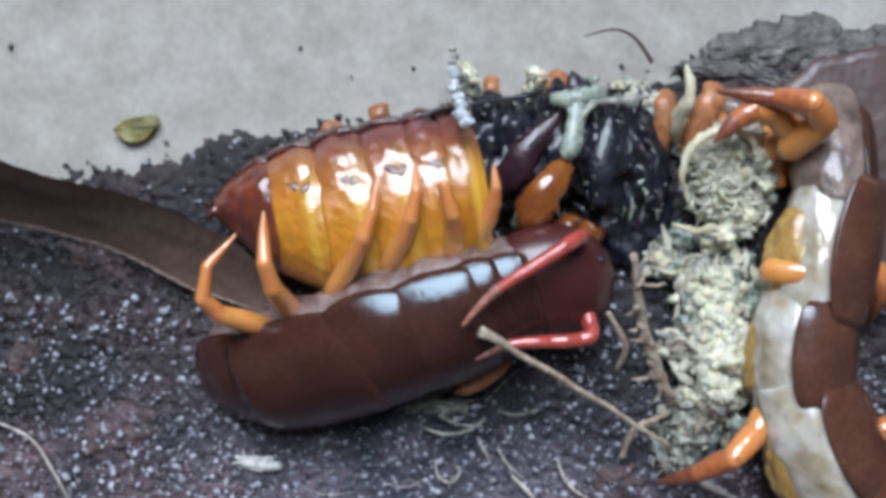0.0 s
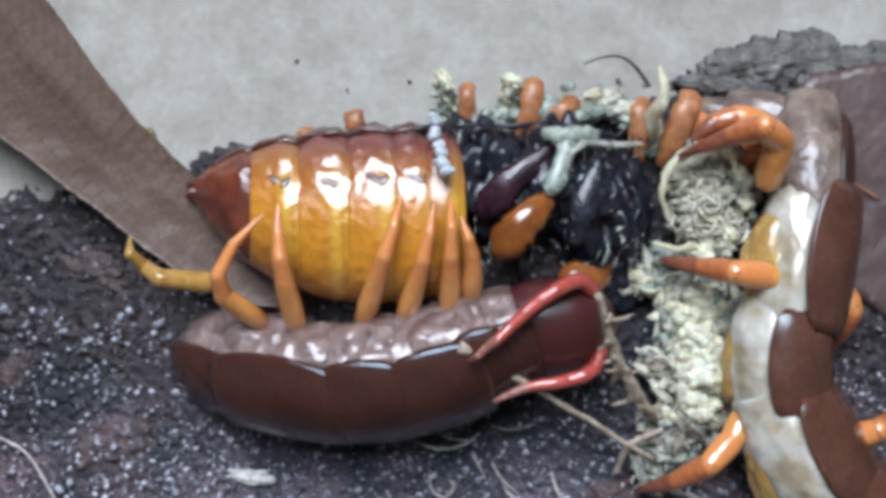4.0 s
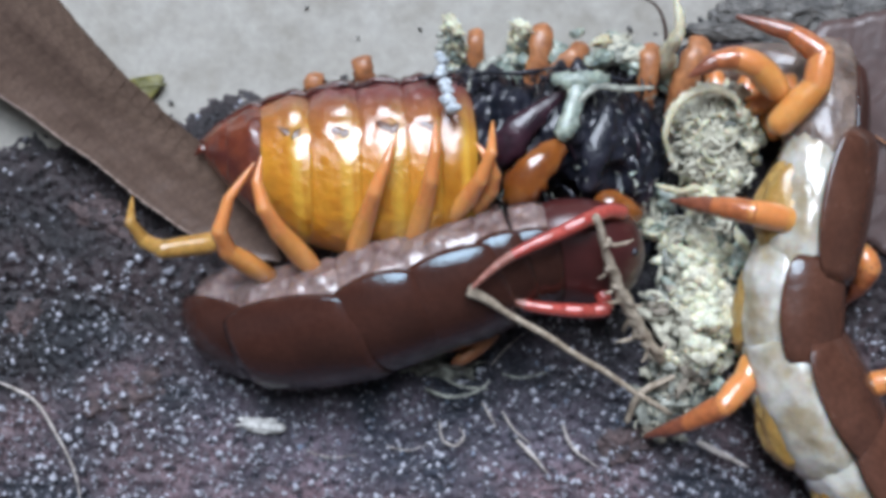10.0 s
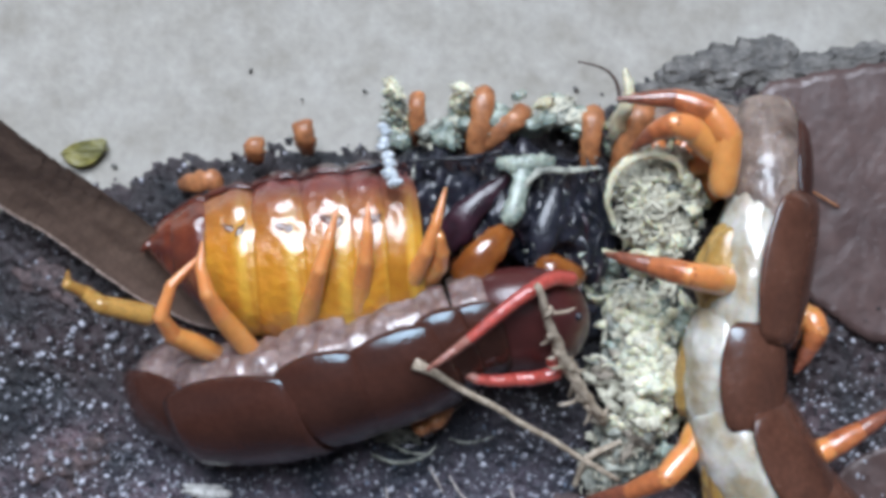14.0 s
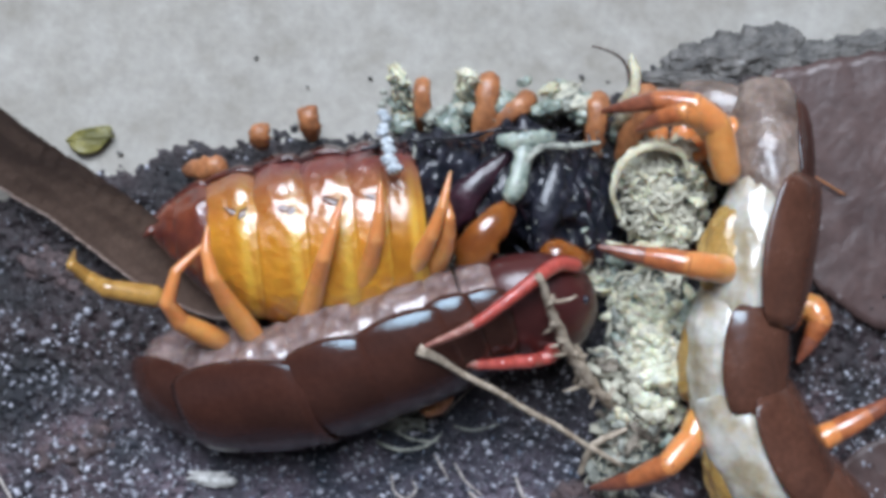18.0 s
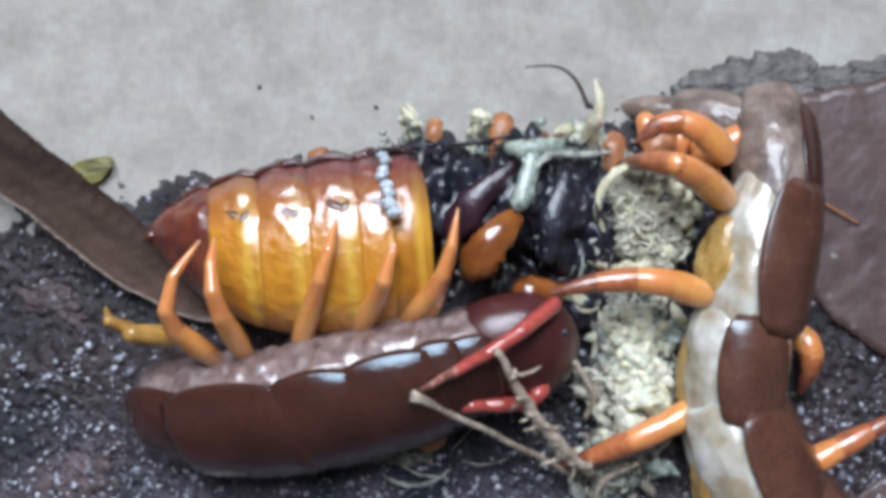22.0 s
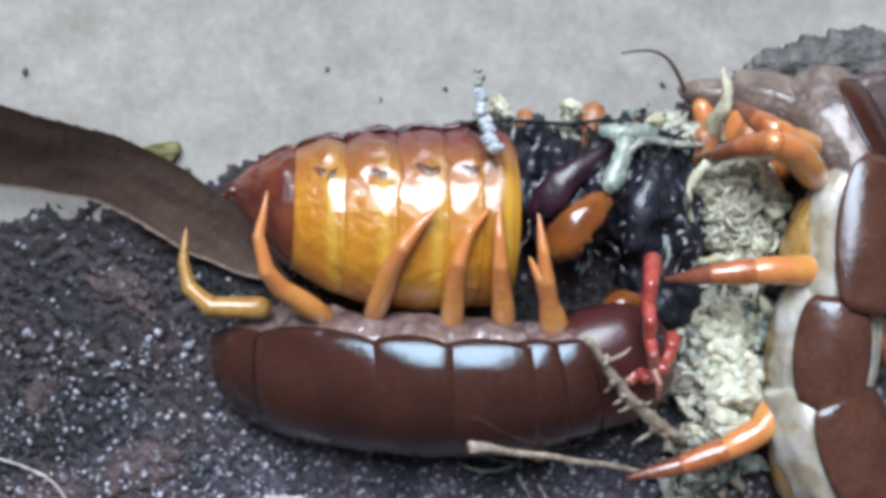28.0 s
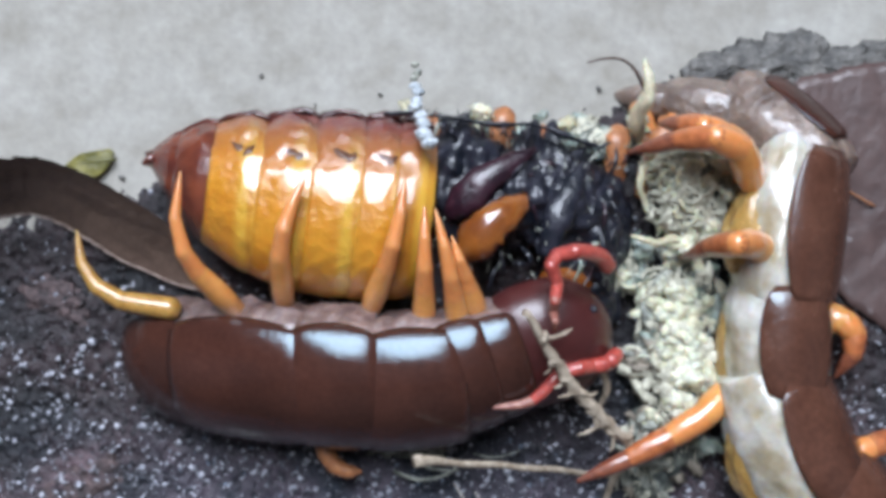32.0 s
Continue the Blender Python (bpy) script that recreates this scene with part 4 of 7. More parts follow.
FEELER_LOW_T3 = (10, [(0, 9.3, -6.9), (1, 10.2, -6.7), (2, 12.6, -7.4), (3, 12.5, -8.7), (6, 9, -9.3), (7.6, 11.5, -8.3), (9, 10.8, -7.2), (11, 10.2, -7.9), (13, 11.6, -7.7), (19, 11, -7.2), (21, 9.8, -7.2), (22, 7.7, -7.8), (23, 8.7, -7.3), (24, 11.2, -6.3), (25, 12.4, -7.4), (28, 14.8, -6.3), (29, 10.5, -4.9), (30, 10.1, -6), (31, 11.8, -5.3), (32, 12.9, -6.1)])
FEELER_LOW_T4 = (9.5, [(0, 6.6, -7.1), (1, 6.6, -6.5), (2, 9.5, -7.6), (3, 9.4, -9), (6, 5.8, -10), (7.6, 7.9, -7.7), (9, 6.7, -6.1), (11, 7.1, -7.9), (13, 8.5, -7.6), (19, 7.8, -7.4), (21, 6.7, -7.2), (22, 5.1, -8), (23, 5.7, -7.1), (24, 9.6, -4.6), (25, 10.1, -6.1), (28, 12.9, -7), (29, 6.6, -6.2), (30, 7.5, -7.1), (31, 8.8, -5.9), (32, 10.3, -8.3)])
FEELER_LOW_T5 = (9, [(0, 3.4, -8.5), (1, 3.8, -8.6), (2, 7.2, -8.2), (3, 3.9, -11.5), (6, 4.4, -10.8), (7.6, 5.6, -7), (9, 9, -4.1), (11, 3.9, -8.2), (13, 6.2, -6.2), (19, 5.1, -7.2), (21, 4, -7), (22, 3.3, -8.4), (23, 2.6, -9.4), (24, 7.4, -5.5), (25, 11.7, -3.9), (28, 10.4, -7.2), (29, 4, -5.3), (30, 5.6, -5.1), (31, 6.6, -4.6), (32, 7.3, -8.7)])
FEELER_LOW = (FEELER_LOW_T1, FEELER_LOW_T2, FEELER_LOW_T3, FEELER_LOW_T4, FEELER_LOW_T5,)
REAR_LEG_1_T1 = (8, [(0, 30.1, 8.9), (1, 29.6, 7.5), (2, 28.2, 7), (3, 29.1, 7.1), (6, 27.5, 9), (7.6, 27.9, 8.1), (9, 28.6, 7.9), (11, 28.5, 7.7), (13, 28.4, 8), (19, 28.1, 8.1), (21, 27.7, 7.5), (22, 26.9, 8.4), (23, 26.5, 8.2), (24, 25.5, 8.1), (25, 26.2, 7.9), (28, 27.7, 8.4), (29, 28.8, 5.8), (30, 27.4, 6.4), (31, 28.2, 8.7), (32, 28.1, 8.4)])
REAR_LEG_1_T2 = (9.5, [(0, 31.5, 11.6), (1, 26.5, 13), (2, 25.6, 14.3), (3, 29.7, 12.5), (6, 24.8, 9.4), (7.6, 33, 13), (9, 31.9, 12.9), (11, 32, 13), (13, 28.1, 14.2), (19, 25.1, 13), (21, 26, 12.8), (22, 23, 10.6), (23, 24, 12.5), (24, 22.9, 10), (25, 24.6, 9.2), (28, 24.2, 10.6), (29, 26.2, 9.1), (30, 24.5, 9), (31, 24.8, 11.3), (32, 25.2, 11.4)])
REAR_LEG_1_T3 = (7, [(0, 23.8, 13.3), (1, 18.5, 13), (2, 20, 11.8), (3, 22.4, 10.5), (6, 19.7, 8.1), (7.6, 30, 16.2), (9, 25.6, 16.7), (11, 24.6, 16.2), (13, 19.8, 15.3), (19, 18.2, 12.6), (21, 18.7, 13.6), (22, 19.4, 11.2), (23, 21, 14.2), (24, 16.3, 10.3), (25, 14.8, 9.2), (28, 19.5, 10), (29, 20.2, 10.3), (30, 20.2, 11.5), (31, 19.5, 8.9), (32, 19, 10.9)])
REAR_LEG_1 = (REAR_LEG_1_T1, REAR_LEG_1_T2, REAR_LEG_1_T3,)
REAR_LEG_2_T1 = (8, [(0, 28.6, -1.3), (1, 30, -0.9), (2, 29.1, -0.9), (3, 31.9, -1.3), (6, 28.4, 1), (7.6, 34, -0.7), (9, 30.9, 0), (11, 30.8, -1.4), (13, 29.3, 0.2), (19, 28.5, -0.1), (21, 28.6, -0.3), (22, 25, 0.7), (23, 25.1, 0.6), (24, 28.1, 2.2), (25, 26.1, 0.5), (28, 28, 0.9), (29, 24.7, 1), (30, 27.4, 2.4), (31, 29.5, 3.3), (32, 29.3, 2.6)])
REAR_LEG_2_T2 = (9.5, [(0, 34.2, -1.8), (1, 22.7, -0.4), (2, 25.6, 1), (3, 27.3, -0.8), (6, 22.4, 1.5), (7.6, 28, 0.2), (9, 25.9, 1.6), (11, 26.3, -1.1), (13, 25.8, 0.6), (19, 24.6, 0.4), (21, 24.7, -0.3), (22, 19.4, 2.1), (23, 20.3, 2), (24, 25.5, 1.8), (25, 20.9, 1.3), (28, 22.3, 1), (29, 27, 3.6), (30, 22.6, 3.8), (31, 25.1, 1.2), (32, 26.7, 3.5)])
REAR_LEG_2_T3 = (7, [(0, 30.3, -1.8), (1, 15.6, 0.8), (2, 23.8, 1.9), (3, 24.2, -0.1), (6, 15.9, 2.4), (7.6, 28.2, 2.1), (9, 19, 2.9), (11, 21.3, -0.2), (13, 19.3, 2.5), (19, 16.8, 1.8), (21, 18.2, 0.2), (22, 12.5, 0.8), (23, 13.6, 2.1), (24, 25.3, 2.7), (25, 13.3, 1.6), (28, 16.1, 0.4), (29, 28.6, 6.3), (30, 18.7, 6.6), (31, 17.1, -0.9), (32, 23.3, 2.7)])
REAR_LEG_2 = (REAR_LEG_2_T1, REAR_LEG_2_T2, REAR_LEG_2_T3,)
REAR_LEG_3_T1 = (6, [(0, 29.1, -12.3), (1, 28.5, -11.9), (2, 28.2, -11.8), (3, 28.2, -11.8), (6, 26.5, -10.5), (7.6, 27.5, -10.1), (9, 27.3, -10.8), (11, 27.6, -11.1), (13, 27.4, -11.1), (19, 26.8, -11.3), (21, 26.2, -11.4), (22, 25.3, -8.6), (23, 24.2, -9), (24, 24.5, -10), (25, 24.6, -9.8), (28, 25.2, -9.6), (29, 25.5, -9), (30, 24.9, -8.9), (31, 27, -8.4), (32, 26.4, -8.2)])
REAR_LEG_3_T2 = (6.5, [(0, 25.6, -16.4), (1, 24.6, -16.6), (2, 24.7, -16), (3, 24.7, -15.9), (6, 23.1, -15.1), (7.6, 23.2, -14.8), (9, 24.3, -15), (11, 24.2, -15.2), (13, 24.2, -15.7), (19, 23.7, -15.5), (21, 22.9, -15.5), (22, 19.7, -11.2), (23, 19.5, -12.5), (24, 19.3, -13.5), (25, 21.3, -12.8), (28, 21, -13.1), (29, 19.9, -13.4), (30, 21.6, -11.9), (31, 21.4, -12.3), (32, 21.7, -11.6)])
REAR_LEG_3_T3 = (2.5, [(0, 20.1, -19.5), (1, 20.5, -19.2), (2, 19.2, -19.5), (3, 19.2, -19), (6, 18.1, -18.5), (7.6, 18.6, -18.2), (9, 18.6, -18.8), (11, 18.2, -18.2), (13, 18.2, -18.4), (19, 17.9, -18.5), (21, 16.8, -17.9), (22, 14.1, -13.9), (23, 10.4, -14.4), (24, 12.2, -15), (25, 12.2, -15.7), (28, 11.5, -15.6), (29, 12.3, -15.7), (30, 13.5, -15.1), (31, 12.3, -14.9), (32, 13.4, -15.3)])
REAR_LEG_3 = (REAR_LEG_3_T1, REAR_LEG_3_T2, REAR_LEG_3_T3,)
REAR_LEG_4_T1 = (4, [(0, 36.4, -0.9), (2, 34.5, -1.5), (7.6, 35.2, -1.6), (9, 35, -2.8), (11, 34.8, -2.6), (13, 35, -2.7), (19, 34.7, -3.1), (21, 34.2, -3.5), (23, 31.8, -1.9), (25, 31.2, -1.3), (28, 32.8, -2.1), (31, 34.5, -4.1), (32, 34.8, -2.6)])
REAR_LEG_4_T2 = (4.5, [(0, 38.7, -1.9), (2, 36.2, -2.9), (7.6, 36.5, -3), (9, 37, -3.8), (11, 36.8, -4.1), (13, 37, -3.7), (19, 36.7, -4), (21, 35.9, -4.5), (23, 33.7, -3.7), (25, 32.9, -3.2), (28, 34, -3.5), (31, 37.3, -6), (32, 37.3, -4.1)])
REAR_LEG_4_T3 = (2, [(0, 38.5, -5.4), (2, 35.5, -6.4), (7.6, 35.3, -6.5), (9, 35.7, -7.8), (11, 35.4, -6.6), (13, 35.3, -7.6), (19, 34.7, -8), (21, 34.7, -7.9), (23, 33.8, -7.6), (25, 32.7, -7.1), (28, 34.3, -7.9), (31, 35, -8.9), (32, 35.7, -7.5)])
REAR_LEG_4 = (REAR_LEG_4_T1, REAR_LEG_4_T2, REAR_LEG_4_T3,)
REAR_LEG_5_T1 = (6, [(0, 35.2, -16.1), (1, 36.1, -15.3), (2, 35.3, -15.7), (3, 35.7, -14.7), (6, 33.7, -14.8), (7.6, 34.6, -13.9), (9, 33.9, -15.1), (11, 34.7, -14.8), (13, 34, -15.1), (19, 34.1, -14.9), (21, 33.2, -14.6), (22, 33.1, -13.7), (23, 31, -14.1), (24, 32.6, -14.7), (25, 31.9, -15.4), (28, 32.9, -15.2), (30, 32.5, -14.3), (31, 34.1, -14.4), (32, 33.9, -14.3)])
REAR_LEG_5_T2 = (6.5, [(0, 37, -14.6), (1, 38.8, -13.3), (2, 37.9, -14.2), (3, 37.5, -13.2), (6, 35.9, -13.3), (7.6, 37.8, -11.9), (9, 36.6, -13.9), (11, 36.8, -13.4), (13, 37.1, -13.9), (19, 37.2, -13.4), (21, 36.3, -13.2), (22, 36.6, -11.8), (23, 33.6, -13.1), (24, 34.3, -13.7), (25, 34.9, -14.2), (28, 35.4, -14.2), (30, 34.6, -13.8), (31, 37.2, -13), (32, 37.4, -12.9)])
REAR_LEG_5_T3 = (2.5, [(0, 43.2, -12.3), (1, 44.6, -10.5), (2, 44.7, -11.3), (3, 42.8, -11.3), (6, 41.7, -11.4), (7.6, 43, -10.8), (9, 42.3, -12.2), (11, 42.6, -11.9), (13, 43.2, -10.5), (19, 43.3, -10.4), (21, 42.7, -9.8), (22, 42.7, -8.7), (23, 39.7, -11.4), (24, 39, -12.9), (25, 40, -12.3), (28, 41.1, -12.2), (30, 41.2, -12.4), (31, 43.2, -12.3), (32, 42.5, -11.8)])
REAR_LEG_5 = (REAR_LEG_5_T1, REAR_LEG_5_T2, REAR_LEG_5_T3,)
REAR_LEG_6_T1 = (8, [(0, 30.1, 10.3), (1, 31.9, 12.1), (3, 30.1, 10.8), (6, 27.9, 11.3), (7.6, 27.4, 11.4), (9, 28.2, 9.8), (11, 28.1, 11.4), (13, 27.5, 10.8), (19, 27.7, 10.9), (21, 27.2, 10.2), (22, 26.9, 12), (23, 26.1, 11.3), (24, 25.6, 12.1), (25, 26.3, 11.5), (28, 27.3, 10.7), (29, 25.8, 11.6), (30, 26.6, 9.1), (31, 27.4, 10.5), (32, 27.3, 11)])
REAR_LEG_6_T2 = (9.5, [(0, 27, 12.1), (1, 29.2, 14.3), (3, 26, 13), (6, 24.3, 12.6), (7.6, 23.4, 13.9), (9, 24.1, 12.9), (11, 24.5, 13.5), (13, 24.4, 12.9), (19, 24.7, 12.6), (21, 24.7, 11.9), (22, 22.6, 15), (23, 23.5, 12.1), (24, 22.1, 13.7), (25, 23.3, 12.7), (28, 24.3, 11.5), (29, 21.9, 13.3), (30, 23.6, 9), (31, 23.6, 12.6), (32, 24.3, 12.3)])
REAR_LEG_6_T3 = (7, [(0, 22.8, 8.6), (1, 25.6, 15.1), (3, 21.9, 10.5), (6, 21.6, 10.9), (7.6, 19.7, 12.9), (9, 20, 11.3), (11, 20.4, 10.6), (13, 21.2, 10.9), (19, 21, 11.5), (21, 21, 9.9), (22, 18.9, 12.1), (23, 20.5, 12.4), (24, 19.5, 12.2), (25, 20.7, 14.3), (28, 21.8, 14), (29, 19.3, 11.4), (30, 20.2, 10.6), (31, 21, 13.8), (32, 21.3, 13)])
REAR_LEG_6 = (REAR_LEG_6_T1, REAR_LEG_6_T2, REAR_LEG_6_T3,)
UNDER_LEG_T1 = (4, [(0, 6.4, -9), (9, 4.9, -8.6), (11, 5.5, -10), (13, 5.8, -10.7), (19, 5.4, -9.1), (21, 5.3, -9.6), (22, 4.6, -8.6), (23, 1.4, -10.8), (24, 7.9, -7.3), (25, 5.6, -9.8), (28, 3.5, -11.8), (29, 5.7, -7.5), (30, 4.6, -9.6), (31, -5.7, -9.7), (32, -6.4, -11.3)])
UNDER_LEG_T2 = (4, [(0, 4.5, -10.7), (9, 3.4, -10.8), (11, 3.8, -11.5), (13, 4.6, -11.9), (19, 4.9, -11.2), (21, 4.4, -11.5), (22, 3.9, -11.7), (23, -1.9, -13.6), (24, 6, -9.6), (25, 8.1, -11.4), (28, 4.8, -13.2), (29, 6.6, -10.3), (30, 6.9, -10.3), (31, -3.5, -13.2), (32, -5.1, -14.8)])
UNDER_LEG_T3 = (2.5, [(0, 2.5, -11.5), (9, 1.5, -12.2), (11, 2.1, -12.3), (13, 3.2, -12.3), (19, 3.5, -11.6), (21, 2.9, -11.7), (22, 2, -11.2), (23, -4.2, -11.9), (24, 4.2, -9.2), (25, 9.1, -12.4), (28, 6.3, -13.9), (29, 5.3, -10.9), (30, 5.6, -10.7), (31, -2.2, -12.5), (32, -0.6, -14.5)])
UNDER_LEG = (UNDER_LEG_T1, UNDER_LEG_T2, UNDER_LEG_T3,)
TWIG_LINE_T1 = (12.5, [(0, 4.2, -5.8), (1, 3.8, -5.6), (2, 3.5, -5.6), (3, 3.3, -5.7), (6, 2.5, -5.8), (7.6, 2.8, -6), (9, 2.8, -5.8), (11, 2.9, -5.9), (13, 3.3, -6), (19, 3.1, -6), (21, 2.5, -7), (22, 2, -6.7), (23, -0.2, -8.5), (24, -0.2, -8.1), (25, 0.6, -9.5), (28, 0.1, -11.8), (29, 1.2, -9.5), (30, 1.7, -9.5), (31, 4.6, -10.9), (32, 1.3, -12.2)])
TWIG_LINE_T2 = (4, [(0, 19.4, -15.6), (1, 18.8, -15.3), (2, 18.5, -15.4), (3, 18, -15.1), (6, 20.2, -16.5), (7.6, 20.8, -16.6), (9, 21.3, -17.6), (11, 20.9, -17), (13, 20.6, -17), (19, 19.9, -16.5), (21, 19.5, -16.8), (22, 13, -13.4), (23, 12.1, -14.7), (24, 12.4, -13.8), (25, 12, -14.5), (28, 12.2, -15.1), (29, 13, -15), (30, 13.3, -14.4), (31, 12.6, -14), (32, 12.8, -14.8)])
TWIG_LINE = (TWIG_LINE_T1, TWIG_LINE_T2,)
STICK_LINE_T1 = (15, [(0, 16, 0.2), (1, 14.5, -0.2), (2, 14.4, -1.1), (3, 14.6, -1.5), (6, 11.8, -1.7), (7.6, 12.7, -0.8), (9, 12.4, 0), (11, 12.6, -0.1), (13, 12.8, 0.2), (19, 12.2, -0.3), (21, 11.8, -1.1), (22, 8.4, -3.1), (23, 6.5, -2.9), (24, 6.3, -2.9), (25, 7.5, -4.7), (28, 8.9, -3.7), (29, 7.8, -2.1), (30, 8.4, -2.6), (31, 10.1, -2.2), (32, 9.7, -1.1)])
STICK_LINE_T2 = (8, [(0, 19.3, -8.7), (1, 18.3, -6.9), (2, 17.5, -6.4), (3, 17.9, -8.2), (6, 16.7, -8.8), (7.6, 17.7, -8.6), (9, 17.2, -9.2), (11, 17.4, -8), (13, 17.1, -8.1), (19, 16.6, -7.4), (21, 15.8, -8.4), (22, 14.1, -10.9), (23, 13.8, -11.4), (24, 14.6, -12.8), (25, 13.9, -12.1), (28, 14.5, -9.6), (29, 14.7, -9.6), (30, 15.1, -10.3), (31, 15.4, -8.8), (32, 16.6, -10)])
STICK_LINE = (STICK_LINE_T1, STICK_LINE_T2,)
BRISTLE_LINE_T1 = (6, [(0, 13.4, 18.5), (1, 15.1, 17.2), (2, 13.6, 18.8), (3, 14.6, 16.8), (6, 11.6, 18.7), (7.6, 12.3, 17.7), (9, 15.3, 18.8), (11, 16.1, 18.7), (13, 16.7, 18.3), (19, 17.7, 18.6), (21, 17.7, 18.4), (22, 11.3, 19.2), (23, 10.3, 17.2), (24, 13.7, 19), (25, 14.8, 20), (28, 13, 18.6), (29, 12.6, 17.5), (30, 11, 16.6), (31, 15.8, 18.1), (32, 15.7, 18.2)])
BRISTLE_LINE_T2 = (4, [(0, 19.9, 16.3), (1, 19.5, 17.4), (2, 18.6, 16.5), (3, 19.2, 15.6), (6, 17.9, 16.8), (7.6, 19.2, 16.2), (9, 19.1, 15.2), (11, 19, 15.7), (13, 19.3, 15.5), (19, 19.6, 16), (21, 20, 15.9), (22, 16.8, 15.9), (23, 16.1, 14.6), (24, 18.8, 15.8), (25, 20.8, 15.1), (28, 18.3, 15.8), (29, 17.4, 15), (30, 19, 14.1), (31, 19.3, 16.5), (32, 19.1, 16.6)])
BRISTLE_LINE = (BRISTLE_LINE_T1, BRISTLE_LINE_T2,)
CLUMP_LINE_T1 = (4, [(0, 24.1, -6.2), (1, 23.2, -7.8), (2, 22.9, -6.7), (3, 23.4, -6.2), (6, 21.5, -6.8), (7.6, 22.4, -4.8), (9, 22, -6), (11, 22.1, -6.2), (13, 21.9, -6), (19, 21.8, -6.6), (21, 21.9, -6.6), (22, 19.7, -5.5), (23, 18.9, -5.9), (24, 19.7, -5.1), (25, 20, -5.8), (28, 20.7, -6.5), (29, 21, -5.9), (30, 20.2, -5.3), (31, 21.8, -5.7), (32, 22.3, -4.6)])
CLUMP_LINE = (CLUMP_LINE_T1,)
BEAD_LINE_T1 = (10, [(0, 3.3, 11), (1, 3.9, 9.4), (2, 3.1, 7.9), (3, 2.1, 8.7), (6, 2.1, 7.8), (7.6, 2.6, 9.9), (9, 2.1, 9.2), (11, 1.2, 8.3), (13, 2, 8.4), (19, 1.2, 8.4), (21, 0.9, 7.6), (22, 0.8, 7.6), (23, 1.8, 8.8), (24, 2.9, 10.2), (25, 3.6, 8.1), (28, 2.5, 11), (29, 2.3, 10.1), (30, 2.2, 12), (31, 1.9, 12.1), (32, 3, 11.9)])
BEAD_LINE = (BEAD_LINE_T1,)
TUFT_LINE_T1 = (6, [(0, 22.1, 16.3), (1, 19.6, 18.7), (2, 19.6, 18.3), (3, 20, 17.3), (6, 20.6, 17.9), (7.6, 20.1, 18.2), (9, 20.6, 18.8), (11, 20.4, 18.2), (13, 21, 18), (19, 21, 18.1), (21, 21.1, 17.9), (22, 17.3, 18.4), (23, 18.8, 17.7), (24, 19.1, 18), (25, 19, 17.6), (28, 21.3, 17.5), (29, 20.1, 17.6), (30, 18.1, 17.4), (31, 21.2, 18.5), (32, 20.5, 18.6)])
TUFT_LINE = (TUFT_LINE_T1,)
STUB_LINE_T1 = (4, [(0, 11.2, 16.4), (1, 11, 17.2), (2, 10.3, 16.6), (3, 9.5, 17.2), (6, 9.4, 16.8), (7.6, 9.7, 17.7), (9, 9.5, 17.2), (11, 9, 16.9), (13, 9.1, 17.1), (19, 9, 17.2), (21, 8.9, 16.8), (22, 9.5, 16.2), (23, 9.4, 15.6), (24, 10.5, 15.9), (25, 10.8, 14.5), (28, 10.9, 15.4), (29, 10.3, 15.1), (30, 10, 15.2), (31, 8.9, 15.6), (32, 9, 15.5)])
STUB_LINE = (STUB_LINE_T1,)
REAR_LEGS = (REAR_LEG_1, REAR_LEG_2, REAR_LEG_3, REAR_LEG_4, REAR_LEG_5, REAR_LEG_6)


# ---- moving lines ----
TIMES = [k * 0.5 for k in range(65)]


def at(line, t):
    return Vector((float(np.interp(t, [r[0] for r in line], [r[1] for r in line])), float(np.interp(t, [r[0] for r in line], [r[2] for r in line])), 0))


def lifted(track, t):
    """Place at t of a track (height, line), mm."""
    p = at(track[1], t)
    p.z = track[0]
    return p


def level(line, t):
    """Value at t of a line of (seconds, value)."""
    return float(np.interp(t, [r[0] for r in line], [r[1] for r in line]))


def frame_of(place, along, up):
    """Pose with +x along and +z near up; place in mm."""
    x = Vector(along).normalized()
    z = (Vector(up) - x * x.dot(Vector(up))).normalized()
    y = z.cross(x)
    m = Matrix((x, y, z)).transposed().to_4x4()
    m.translation = Vector(place) * MM
    return m


MOVES = []  # (object, function of t that gives its pose)


def spine_pose(tracks, t, fraction, roll):
    """Pose on the line through the tracks at t: +x along it, +z the back, turned by roll degrees from straight up."""
    pts = curve_through([lifted(k, t) for k in tracks], 40)
    run = [0.0]
    for a, b in zip(pts, pts[1:]):
        run.append(run[-1] + (b - a).length)
    want = fraction * run[-1]
    i = max(1, next((k for k, r in enumerate(run) if r >= want), len(run) - 1))
    f = (want - run[i - 1]) / max(1e-6, run[i] - run[i - 1])
    place = pts[i - 1].lerp(pts[i], f)
    lo, hi = pts[max(0, i - 5)], pts[min(len(pts) - 1, i + 4)]
    along = (hi - lo).normalized()
    up = (Vector((0, 0, 1)) - along * along.z).normalized()
    side = along.cross(up)
    back = up * math.cos(radians(roll)) + side * math.sin(radians(roll))
    return frame_of(place, along, back)


def narrowing(taper, s):
    """How much a body ring narrows towards its hind end (s = 0); a large taper closes it in a round end."""
    if taper > 0.6:
        return math.sqrt(max(0.03, 1 - (1 - s) ** 3.2))
    return 1 - taper * (1 - s) ** 2.2


